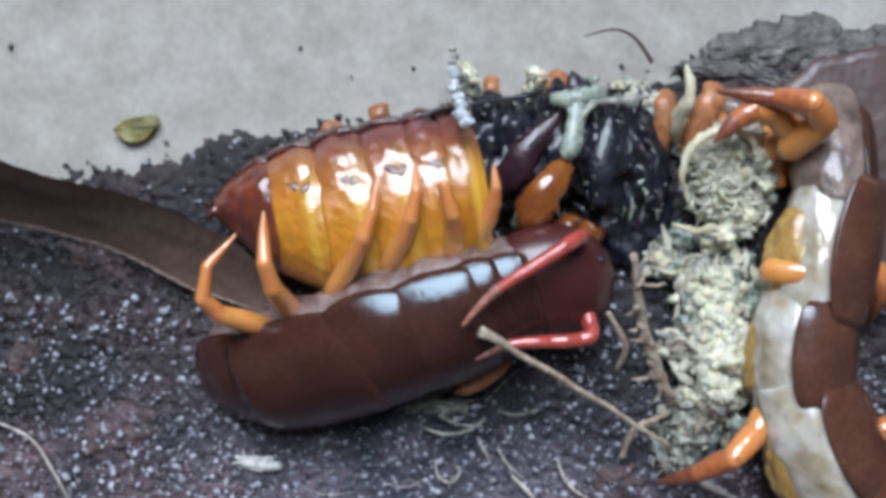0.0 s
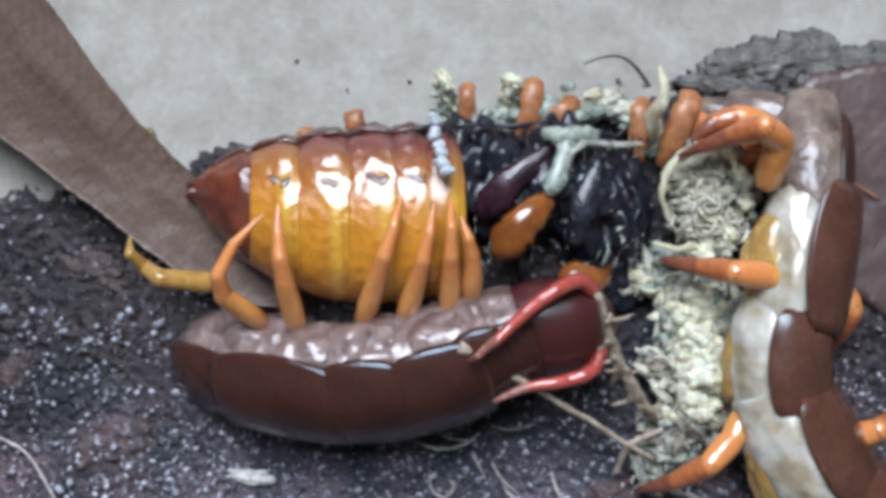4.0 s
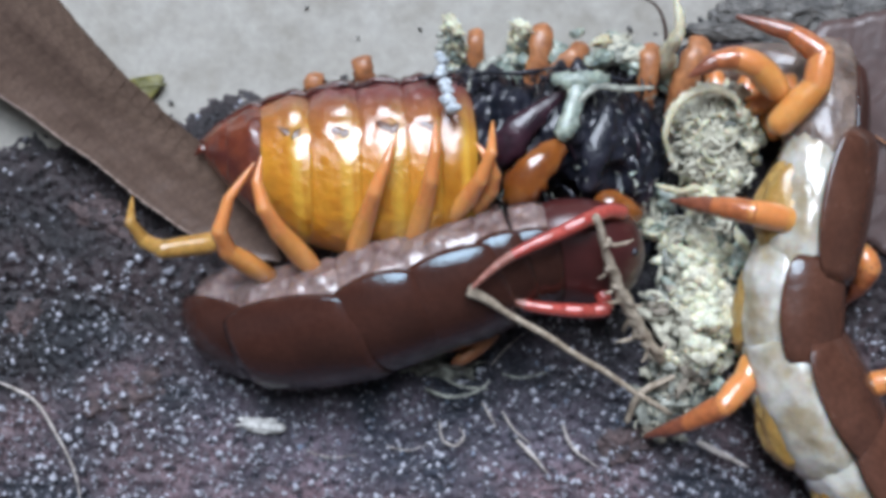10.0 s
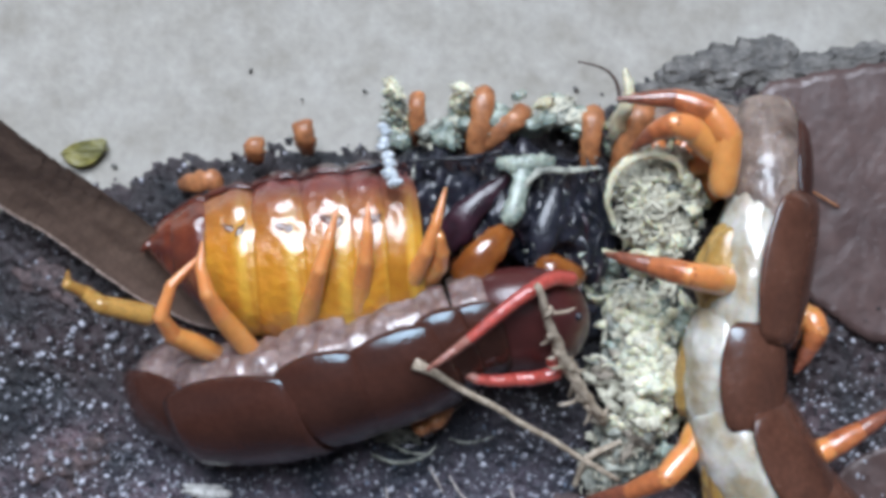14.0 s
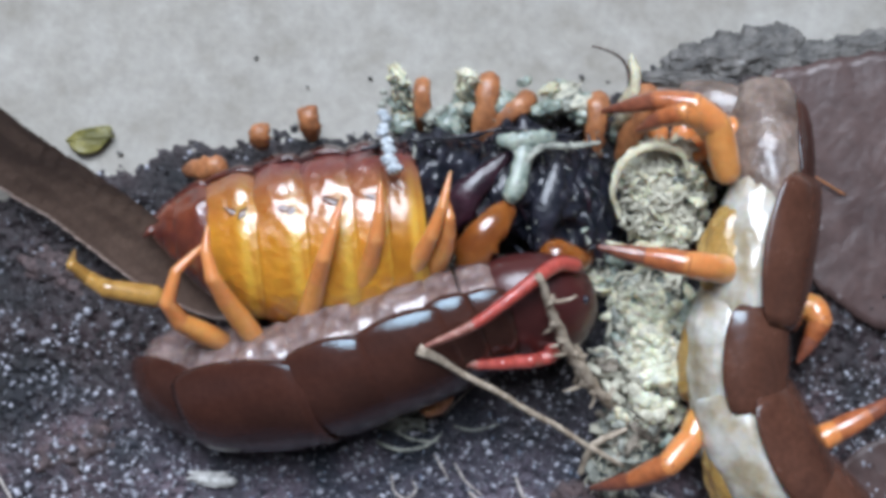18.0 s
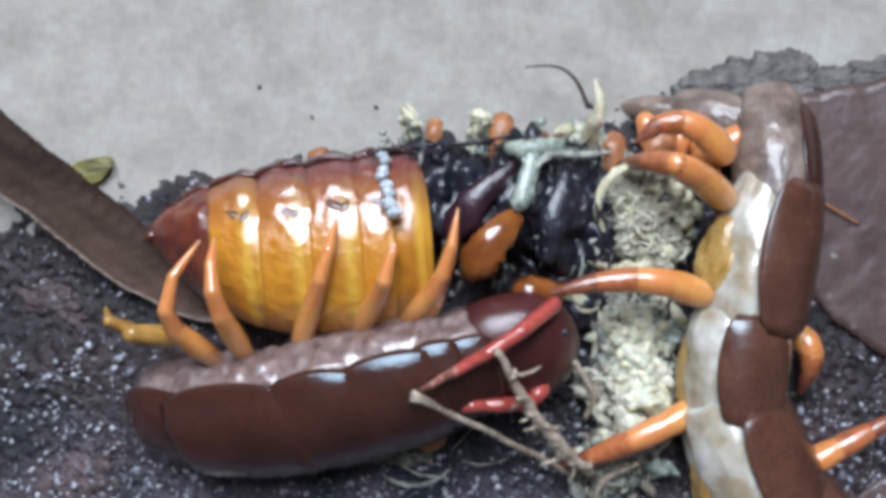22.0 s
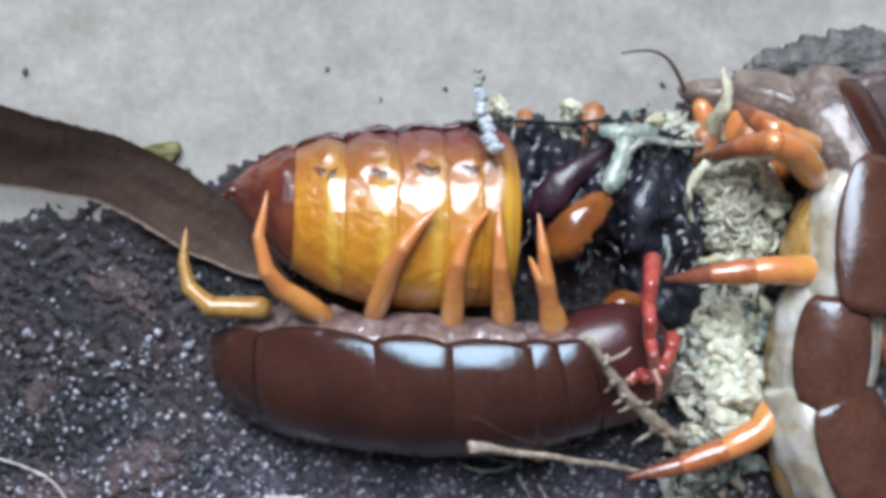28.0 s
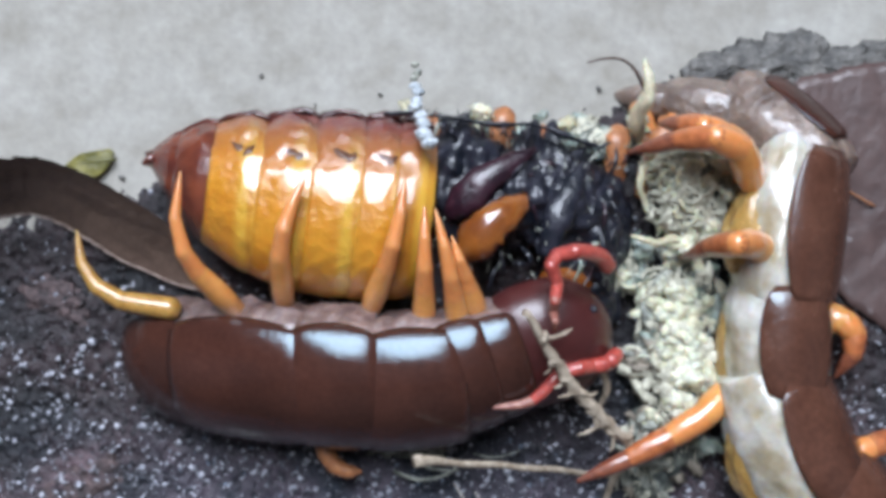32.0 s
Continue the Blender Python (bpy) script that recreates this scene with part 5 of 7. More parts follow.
def tergite(length, r, spread, lip=0.25, squash=0.92, taper=0.0, bulge=0.10, corner=0.14):
    """A back plate round +z, along x, domed like a pillow with rounded corners; taper narrows its hind end."""
    def outer(s, t):
        dome = max(0.0, math.sin(math.pi * min(1.0, max(0.0, s)))) ** 0.45
        k = 1 - bulge * (1 - dome)
        k *= narrowing(taper, s)
        wide = spread * (1 - corner + corner * dome)
        a = radians((t - 0.5) * 2 * wide)
        x = (s - 0.5) * length + 0.4 * math.cos(a) - 0.2
        nrm = Vector(((0.5 - s) * -0.5, -math.sin(a), math.cos(a))).normalized()
        rim = 1.0
        return Vector((x, -math.sin(a) * r * k * rim, math.cos(a) * r * k * squash * rim)), nrm
    return shell(bmesh.new(), outer, lip, 14, 26)


def flank(length, r, squash=0.92, amount=0.10, taper=0.0, soft=0.10, deep=0.915, cover=0, freq=1.0, octaves=4):
    """The soft wrinkled body ring under a back plate."""
    bm = bmesh.new()
    rows = []
    nx, ny = 44, 96
    for i in range(nx + 1):
        x = (i / nx - 0.5) * length
        ring = []
        end = 1 - soft * (abs(i / nx - 0.5) * 2) ** 2.5 
        end *= narrowing(taper, i / nx)
        for j in range(ny):
            a = 2 * math.pi * j / ny
            p = Vector((x, math.sin(a), math.cos(a)))
            k = r * end * (deep + amount * noise.fractal(Vector((x * 0.55, p.y * 3.6, p.z * 3.6 + length / freq)) * freq, 0.8, 2.0, octaves))
            away = math.degrees(min(a, 2 * math.pi - a))
            k *= 1 - 0.06 * min(1.0, max(0.0, (cover - away) / 15))
            ring.append(bm.verts.new(Vector((x, p.y * k, p.z * k * squash)) * MM))
        rows.append(ring)
    for a, b in zip(rows, rows[1:]):
        for j in range(ny):
            bm.faces.new((a[j], b[j], b[(j + 1) % ny], a[(j + 1) % ny]))
    bm.faces.new(rows[0])
    bm.faces.new(rows[-1][::-1])
    bmesh.ops.recalc_face_normals(bm, faces=bm.faces)
    return bm


def limb(names, tracks, radii, materials, parent, sides=12, cap=0.8, lift=(1, 0.5), root=0.0):
    """Rigid leg or feeler pieces end to end along the tracks; each keeps its length and tilts in height to reach the next place."""
    made = []
    spans = []
    for a, b in zip(tracks, tracks[1:]):
        far = [(at(a[1], t) - at(b[1], t)).length for t in TIMES]
        spans.append(max(0.6, float(np.percentile(far, 75)) * 1.02))
    for i, span in enumerate(spans):
        ob = part(names[i], limb_mesh(span, radii[i], sides, root=root if i == 0 else 0.0), materials[i], parent)
        made.append(ob)

    floor = min(k[0] for k in tracks) - 0.3

    def where(i, t):
        p = lifted(tracks[0], t)
        for k in range(i + 1):
            to = lifted(tracks[k + 1], t) - p
            flat = Vector((to.x, to.y, 0))
            if flat.length < 0.35 * spans[k]:
                seg = at(tracks[k + 1][1], t) - at(tracks[k][1], t)
                flat = seg.normalized() * max(flat.length, 0.2)
            d = min(flat.length, spans[k])
            way_up = lift[min(k, len(lift) - 1)]
            dz = min(math.sqrt(max(0, spans[k] ** 2 - d * d)), cap * spans[k]) * way_up
            dz = max(dz, floor - p.z, min(tracks[k + 1][0] - 0.6 - p.z, cap * spans[k]))
            if way_up > 0:
                dz = max(dz, min(to.z, cap * spans[k]))
            way = (flat.normalized() * max(d, 0.2) + Vector((0, 0, dz))).normalized()
            if k == i:
                return frame_of(p, way, (0, 0.25, 1) if abs(way.z) < 0.9 else (0, 1, 0))
            p = p + way * spans[k]
    for i, ob in enumerate(made):
        MOVES.append((ob, lambda t, i=i: where(i, t)))
    return made


def rounded(tracks, reach=0.85):
    """Five tracks along a smooth bend through a three-place leg."""
    (za, a), (zb, b), (zc, c) = tracks
    out = []
    for f in (0.28, 0.52, 0.76):
        w0, w1, w2 = (1 - f) ** 2, 2 * f * (1 - f), f * f
        row = []
        for (t, ax, ay), (_, bx, by), (_, cx, cy) in zip(a, b, c):
            kx, ky = bx + (bx - (ax + cx) / 2) * reach, by + (by - (ay + cy) / 2) * reach
            row.append((t, w0 * ax + w1 * kx + w2 * cx, w0 * ay + w1 * ky + w2 * cy))
        zk = zb + (zb - (za + zc) / 2) * reach
        out.append((w0 * za + w1 * zk + w2 * zc, row))
    return ((za, a), *out, (zc, c))


def smoothed(tracks, n):
    """n + 1 tracks evenly along the smooth line through the given ones."""
    times = [r[0] for r in tracks[0][1]]
    lines = [curve_through([Vector((k[1][i][1], k[1][i][2], k[0])) for k in tracks], n) for i in range(len(times))]
    return [(sum(l[j].z for l in lines) / len(lines), [(t, l[j].x, l[j].y) for t, l in zip(times, lines)]) for j in range(n + 1)]


# ---- centipede ----
LEG_PIECES = ("leg", "leg_shin", "leg_foot", "leg_tip")
TRUNK_ROLL = [(0, 40), (1, 40), (2, 58), (3, 62), (6, 58), (7.6, 52), (9, 52), (11, 57), (13, 55), (19, 53), (21, 50), (22, 52), (23, 26), (23.5, 6), (24, 8), (25, 19), (28, 40), (29, 31), (30, 32), (31, 33), (32, 37)]
REAR_ROLL = [(0, -50), (21, -50), (23, -40), (28, -29), (29, -27), (30, -35), (31, -43), (32, -45)]


def centipede():
    bug = thing("centipede", "large glossy brown centipede with orange legs curled round its prey", "centipede")
    # fore body: start and end along the line, radius, spread of the plate, taper
    fore = [(-0.085, 0.125, 6.0, 70, 1.0), (0.12, 0.375, 6.45, 78, 0.03), (0.375, 0.525, 6.5, 78, 0.0), (0.525, 0.705, 6.35, 78, 0.0), (0.705, 0.775, 5.9, 78, 0.0), (0.775, 0.85, 5.5, 76, 0.0)]
    total = 33.5
    for a, b, r, spread, taper in fore:
        length = (b - a) * total
        seg = part("body_ring", flank(length * 1.1, r, 0.82, amount=0.075, taper=taper, soft=0.06, deep=0.915, cover=spread - 2, freq=0.62, octaves=3), FLANK, bug, "wet pinkish-grey flank")
        part("back_plate", tergite(length * 1.2 + 1.3, r, spread, lip=0.16, squash=0.82, taper=taper, bulge=0.11 if length > 4 else 0.07, corner=0.17 if length > 4 else 0.10), PLATE, seg)
        mid = (a + b) / 2
        MOVES.append((seg, lambda t, mid=mid: spine_pose(TRUNK_LINE, t, mid, level(TRUNK_ROLL, t))))
    # head
    head = bmesh.new()
    bmesh.ops.create_icosphere(head, subdivisions=4, radius=1.0)
    for v in head.verts:
        n = v.co.copy()
        k = 1 - 0.10 * max(0, n.x) ** 2
        sx = abs(n.x) ** 0.8 * (1 if n.x > 0 else -1)
        v.co = Vector((sx * 5.8, n.y * 5.5 * k, n.z * 3.9)) * MM
    skull = part("head", head, MAROON, bug, "glossy maroon head plate")
    MOVES.append((skull, lambda t: spine_pose(TRUNK_LINE, t, 0.928, level(TRUNK_ROLL, t) - 6)))
    for s in (-1, 1):
        jaw = limb_mesh(4.6, [1.5, 1.35, 0.8, 0.25], 12, bow=0.7)
        ob = part("jaw", jaw, AMBER, skull, "amber poison claw")
        ob.matrix_basis = pose(0.0026, s * 0.0032, -0.0028, 0, 25, -s * 28)
        eye = part("eye", lump(bmesh.new(), (0, 0, 0), (0.35, 0.35, 0.35), 0.0, 1, 2), BLACK, skull)
        eye.matrix_basis = pose(0.0043, s * 0.0029, 0.0018)
    # legs that hold the prey
    grips = (GRIP_0, GRIP_1, GRIP_2, GRIP_3, GRIP_4, GRIP_5, GRIP_6)
    for i, g in enumerate(grips):
        tone = OLIVE if i == 0 else ORANGE
        limb(LEG_PIECES, rounded(g), ([0.94, 0.92, 0.86, 0.80], [0.80, 0.73, 0.68, 0.66], [0.65, 0.57, 0.51, 0.46], [0.45, 0.35, 0.23, 0.08]), (tone if i == 0 else LEGROOT, tone, tone, tone), bug, lift=(0.5, -0.5, 0.5, -0.5) if i == 0 else (0.9, 0.6, -0.6, -0.7), root=0.0 if i == 0 else 1.6)
    limb(LEG_PIECES, rounded(UNDER_LEG), ([0.75, 0.8, 0.75], [0.75, 0.7], [0.7, 0.6], [0.6, 0.5, 0.2]), (DULLORANGE,) * 4, bug, lift=(0.5, -0.5, 0.5, -0.5))
    for a in (FEELER_UP, FEELER_LOW):
        rr = [0.68, 0.68, 0.67, 0.66, 0.64, 0.61, 0.58, 0.54, 0.49, 0.43, 0.36, 0.28, 0.16]
        limb(("antenna",) * 9 + ("antenna_end",) * 3, smoothed(a, 12), [(p, q) for p, q in zip(rr, rr[1:])], (RED,) * 9 + (DULLRED,) * 3, bug, 10, 0.8, (0.3, -0.3) * 6)
    # rear body: start, end, radius, spread, own roll, flank tone
    tail_on = [(k[0] - 1.0, [(t, x + 5.4, y - 6.6) for t, x, y in k[1]]) for k in REAR_LINE[-1:]]
    rear_line = (*REAR_LINE, *tail_on)
    rear = [(-0.01, 0.10, 1.9, 62, -40), (0.085, 0.21, 3.0, 58, -34), (0.185, 0.347, 4.1, 30, -8), (0.326, 0.546, 4.75, 54, 2), (0.541, 0.70, 4.65, 38, 36), (0.695, 0.885, 5.2, 46, 8), (0.875, 1.04, 5.2, 56, 8)]
    for i, (a, b, r, spread, own) in enumerate(rear):
        length = (b - a) * 52.6
        seg = part("body_ring", flank(length * 1.34, r, 0.95, 0.05, soft=0.30, taper=(1.0, 0, 0, 0.3, 0, 0, 0)[i], cover=spread, freq=0.5), BROWNSKIN if i < 3 else PALE, bug, "wet whitish-grey flank" if i > 2 else "translucent grey-brown skin")
        if i > 1:
            part("back_plate", tergite(length * (0.92 if i == 2 else 1.08), r * (0.95 if i == 2 else 1.03), spread, squash=0.96, bulge=0.14, corner=0.40), PLATE if i == 2 else WARMPLATE, seg)
        mid = (a + b) / 2
        MOVES.append((seg, lambda t, mid=mid, own=own: spine_pose(rear_line, t, mid, level(REAR_ROLL, t) + own)))
        for n in range((2, 1, 1, 0, 0, 0, 0)[i]):
            stub = limb_mesh((3.2, 4.2, 4.6)[i], [0.9 + 0.15 * i, 1.05 + 0.2 * i, 1.0 + 0.1 * i, 0.6], 12)
            leg = part("leg_stub", stub, ORANGE, seg, "short folded orange leg")
            leg.matrix_basis = frame_of(((n - 0.4) * 3.2, -r * 0.62, -r * 0.55), (0.5 - 0.6 * n, -0.12, -1), (0, -1, 0))
        for s in (-1, 1) if i > 2 else ():
            joint = part("leg_base", lump(bmesh.new(), (0, 0, 0), (3.7, 1.1, 1.9), 0.22, 1.6, 4), YELLOW, seg, "yellowish leg base")
            joint.matrix_basis = pose(length * 0.0001, -s * r * 0.00076 * math.sin(radians(112)), r * 0.00076 * math.cos(radians(112)))
    for n, g in enumerate(REAR_LEGS):
        w = 1.14 if n < 2 else 1.1
        limb(LEG_PIECES, rounded(g), tuple([k * w for k in row] for row in ([1.04, 1.12, 1.12, 1.0], [1.0, 1.04, 1.0, 0.90], [0.89, 0.92, 0.84, 0.70], [0.69, 0.62, 0.42, 0.18])), (LEGROOT, ORANGE, REDFOOT, DARKTIP), bug, lift=(0.8, 0.6, -0.7, -0.8))
    return bug


# ---- cockroach ----
def roach_pose(t):
    a, b = at(ROACH_LINE[0][1], t), at(ROACH_LINE[1][1], t)
    a0, b0 = at(ROACH_LINE[0][1], 9), at(ROACH_LINE[1][1], 9)
    turn = math.atan2((b - a).y, (b - a).x) - math.atan2((b0 - a0).y, (b0 - a0).x)
    half = (b0 - a0) / 2
    half = Matrix.Rotation(turn, 3, "Z") @ half
    mid = b - half
    roll = level(ROACH_ROLL, t)
    up = 5.0  # it rolls about the belly's middle
    return pose(mid.x * MM, (mid.y + up * math.sin(radians(roll))) * MM, up * (1 - math.cos(radians(roll))) * MM, roll, 0, math.degrees(turn))


ROACH_ROLL = [(0, 3), (9, 0), (21, 2), (23, -5), (28, -7), (32, -8)]


def cockroach():
    home = (at(ROACH_LINE[0][1], 9) + at(ROACH_LINE[1][1], 9)) / 2
    roach = thing("cockroach", "amber-bellied brown cockroach on its back, chest torn open", "cockroach", at=home)

    def here(u, v, z):
        return spot(u, v, z) - home
    # belly: line from the tail tip to the chest, with half widths
    xs = [385, 425, 480, 560, 650, 745, 835, 870]
    half = [0.6, 2.6, 4.6, 6.0, 6.8, 7.0, 6.7, 6.3]
    tall = [0.8, 2.4, 4.0, 5.2, 5.8, 6.0, 5.9, 5.6]
    mids = [300, 312, 330, 345, 352, 352, 345, 342]

    def section(u):
        c = here(u, float(np.interp(u, xs, mids)), 5.0)
        return c, float(np.interp(u, xs, half)), float(np.interp(u, xs, tall))
    cuts = [388, 432, 495, 580, 664, 745, 800, 850]
    tones = [RUST, RUST, BELLY, BELLY, BELLY, BELLY, BUFF]
    for i, (u0, u1) in enumerate(zip(cuts, cuts[1:])):
        def outer(s, t, u0=u0, u1=u1, grow=0.0, a0=-105, a1=105):
            a = radians(a0 + (a1 - a0) * t)
            u = u0 - 10 + (u1 - u0 + 12) * s + 16 * math.cos(a)
            c, w, h = section(u)
            side = min(1.0, max(0.0, (-math.degrees(a) - 22) / 30))
            k = 1 + grow + 0.030 * (1 - s) ** 3 + 0.075 * side * (max(0.0, math.sin(math.pi * s)) ** 0.6 - 0.35)
            k += 0.010 * noise.noise(Vector((u * 0.03, t * 9, i))) + 0.05 * math.sin(math.pi * s) ** 0.8 + 0.042 * min(1.0, max(0.0, (-math.degrees(a) - 6) / 25)) * noise.fractal(Vector((u * 0.032, t * 16, i * 3.0)), 0.9, 2.0, 2)
            nrm = Vector((0, math.sin(-a) / w, math.cos(a) / h)).normalized()
            return c + Vector((0, -math.sin(a) * w * k, math.cos(a) * h * k)), nrm
        foot = section(u0)[0]

        def local(s, t):
            p, nrm = outer(s, t)
            return p - foot, nrm
        plate = part("belly_plate", shell(bmesh.new(), local, 0.25, 18, 64), tones[i], roach)
        plate.location = foot * MM

        def brim(s, t, u0=u0, u1=u1):
            p, nrm = outer(s, t, u0, u1, 0.055, -116, -68)
            return p, nrm
        part("side_rim", shell(bmesh.new(), brim, 0.3, 10, 10), RIM, roach, "dark red-brown rim")
        if 1 < i < 6:
            bm = bmesh.new()
            for f, g, w, slant in ((0.50, 0.375, 0.85, -0.55), (0.66, 0.382, 0.55, 0.95)):
                q, nrm = outer(f, g, u0, u1)
                side = nrm.cross(Vector((1, 0, 0)))
                for x in bmesh.ops.create_icosphere(bm, subdivisions=3, radius=1.0)["verts"]:
                    k = 1 + 0.5 * noise.noise(x.co * 1.7 + q)
                    p, o = x.co.x * w * k, x.co.y * 0.26 * k * (1.2 - 0.5 * abs(x.co.x))
                    x.co = (q - foot + Vector((1, 0, 0)) * (p * math.cos(slant) - o * math.sin(slant)) + side * (p * math.sin(slant) + o * math.cos(slant)) + nrm * (x.co.z * 0.07)) * MM
            part("dark_mark", bm, MARK, plate, "dark brown breathing-hole mark")
    tail = part("tail_spike", tube(bmesh.new(), curve_through([here(402, 306, 5), here(388, 302, 6), here(372, 312, 6)], 8), [0.5, 0.6, 0.55, 0.5, 0.45, 0.4, 0.3, 0.2, 0.1], 8), RUST, roach)
    # torn chest
    for u, v, z, sx, sy, sz, turn in ((895, 275, 3.6, 3.8, 4.8, 3.8, 0.2), (945, 300, 3.3, 3.6, 5.0, 3.4, 0.5), (1010, 285, 3.2, 3.4, 4.8, 3.8, 0.3), (1075, 300, 3.0, 3.4, 5.4, 3.8, 0.2), (1135, 340, 2.6, 3.0, 5.0, 3.2, 0.0), (1115, 440, 1.8, 3.4, 4.2, 2.2, 0.0)):
        bm = bmesh.new()
        made = bmesh.ops.create_icosphere(bm, subdivisions=5, radius=1.0)["verts"]
        c, rot = here(u, v, z), Matrix.Rotation(turn, 3, "Z")
        for w in made:
            n = w.co.normalized()
            k = 1 + 0.30 * noise.fractal(n * 1.8 + c * 0.3, 1.0, 2.0, 3) + 0.08 * abs(noise.noise(Vector((n.x * 3.2, n.y * 1.3, n.z * 2)) + c))
            w.co = (c + rot @ Vector((n.x * sx * k, n.y * sy * k, n.z * sz * k))) * MM
        part("chest_lobe", bm, BLACK, roach, "torn wet black chest flesh")
    for pts, rr in (([(892, 356, 6.4), (915, 326, 7.2), (965, 275, 7.6), (1030, 222, 7.0)], [0.3, 0.9, 1.3, 1.45, 1.2, 0.75, 0.2]), ([(1062, 405, 6.4), (1082, 330, 7.2), (1112, 240, 6.2)], [0.5, 1.0, 1.2, 1.0, 0.4])):
        line = curve_through([here(*p) for p in pts], 12)
        part("thigh", tube(bmesh.new(), line, [float(np.interp(k / 12, np.linspace(0, 1, len(rr)), rr)) for k in range(13)], 14, 0.45, 0.35), PURPLE if len(pts) > 3 else BLACK, roach, "dark purple-brown thigh")
    line = curve_through([here(1062, 200, 7.4), here(1052, 228, 8.0), here(1040, 262, 8.4), here(1020, 312, 8.6)], 14)
    sinew = part("sinew", tube(bmesh.new(), line, [0.5, 1.05, 1.1, 1.0, 0.9, 0.82, 0.76, 0.74, 0.74, 0.76, 0.8, 0.88, 0.95, 0.8, 0.3], 14, 0.5, 0.35), TEAL, roach, "pale greenish sinew")
    for pts, w in (([(1006, 200, 7.4), (1034, 206, 7.9), (1070, 204, 7.9), (1108, 205, 7.2)], 0.8), ([(1046, 262, 8.3), (1062, 234, 8.5), (1090, 219, 8.2), (1140, 224, 7.4), (1186, 223, 6.8)], 0.3)):
        line = curve_through([here(*p) for p in pts], 16)
        part("sinew_branch", tube(bmesh.new(), line, [w * (0.35 + 0.65 * math.sin(math.pi * (k + 1) / 18)) for k in range(17)], 10, 0.5, 0.4), TEAL if w > 0.5 else PITH, sinew)
    MOVES.append((sinew, lambda t: pose(0, 0, -4.2 * MM * level([(0, 0), (22.4, 0), (23.2, 1), (26.4, 1), (27.4, 0), (28.4, 0), (29.4, 1), (32, 1)], t))))
    for pts, rr in (([(1022, 308, 7.4), (996, 340, 8.6), (962, 372, 8.6), (926, 420, 7.4)], [0.4, 0.85, 1.1, 1.3, 1.5, 1.7, 1.6, 0.8]),):
        line = curve_through([here(*p) for p in pts], 14)
        part("hip", tube(bmesh.new(), line, [float(np.interp(k / 14, np.linspace(0, 1, len(rr)), rr)) for k in range(15)], 16, 0.65, 0.35), AMBER, roach, "glossy amber-brown hip")
    line = curve_through([here(*p) for p in ((770, 193, 8.6), (850, 186, 8.0), (960, 189, 7.2), (1020, 182, 7.0), (1090, 198, 6.8), (1150, 212, 6.4))], 30)
    part("chest_rim", tube(bmesh.new(), line, [0.17 + 0.10 * math.sin(k * 0.9) * math.sin(k * 0.37) for k in range(31)], 10, 2.2, 0.4), BLACK, roach, "dark glossy edge of the chest plate")
    r5 = random.Random(31)
    bm = bmesh.new()
    for k in range(70):
        p = line[r5.randrange(4, 30)] + Vector((r5.uniform(-0.6, 0.6), r5.uniform(-1.6, 0.2), r5.uniform(-0.2, 0.3)))
        tip = p + Vector((r5.uniform(-0.5, 0.5), r5.uniform(0.3, 1.1), r5.uniform(-0.1, 0.5)))
        tube(bm, [p, p.lerp(tip, 0.5), tip], [0.09, 0.07, 0.015], 5)
    tagged(part("spine_fringe", bm, BLACK, roach, "short black spines"), kind="stuff")
    # threads of torn skin, coloured pale to double as glints, then shreds
    r3 = random.Random(23)
    bm = bmesh.new()
    for k in range(70):
        u, v = r3.uniform(850, 1190), r3.uniform(205, 440)
        p = here(u, v, r3.uniform(5.8, 7.6))
        d = Vector((r3.uniform(-0.35, 0.35), r3.uniform(-0.6, 0.6), r3.uniform(-0.2, 0.2)))
        tube(bm, [p - d, p + Vector((0, 0, 0.1)), p + d], [0.02, r3.uniform(0.03, 0.08), 0.02], 5, 0.6)
    tagged(part("glint_threads", bm, PITH, roach, "fine pale threads of torn skin that double as glints"), kind="stuff")
    r2 = random.Random(11)
    for k in range(48):
        u, v = r2.uniform(850, 1185), r2.uniform(200, 440)
        p = here(u, v, r2.uniform(5.4, 7.4))
        d = Vector((r2.uniform(-0.8, 0.8), r2.uniform(-1.5, 1.5), r2.uniform(-0.4, 0.4)))
        w = r2.uniform(0.5, 1.0)
        part("shred", tube(bmesh.new(), curve_through([p - d, p + Vector((r2.uniform(-0.3, 0.3), 0, 0.35)), p + d], 6), [0.04 * w, 0.12 * w, 0.17 * w, 0.2 * w, 0.17 * w, 0.12 * w, 0.04 * w], 6, 0.6, 0.4), r2.choice((BLACK, BLACK, BLACK, PURPLE, PURPLE, PITH, TEAL)), roach)
    MOVES.append((roach, roach_pose))
    return roach


# ---- leaf that swings in from the side ----
LEAF_SPAN, LEAF_STEP = 46.0, 1.3  # mm of blade from its tip, and of one stiff piece of it
LEAF_TURN = [(0, 0.8), (22.6, 0.8), (23.4, 0.55), (28, 0.65), (30, 0.75), (32, 0.8)]


def leaf_width(s):
    """Width of the blade s mm from its tip."""
    return float(np.interp(s, [0, 1, 3, 7, 12, 17, 24, 32, 46], [0.5, 2.2, 4.4, 6.8, 7.4, 8.0, 9.8, 12.6, 14.2]))


def leaf_point(t):
    """The blade's middle line at t: places, and the run of mm to each, from the tip."""
    a, b, c = (lifted(k, t) for k in LEAF_LINE)
    ways = curve_through([a + (a - b).normalized() * 3.2, a, b, c, c + (c - b).normalized() * 11, c + (c - b).normalized() * 24], 70)
    run = [0.0]
    for p, q in zip(ways, ways[1:]):
        run.append(run[-1] + (q - p).length)
    return ways, run


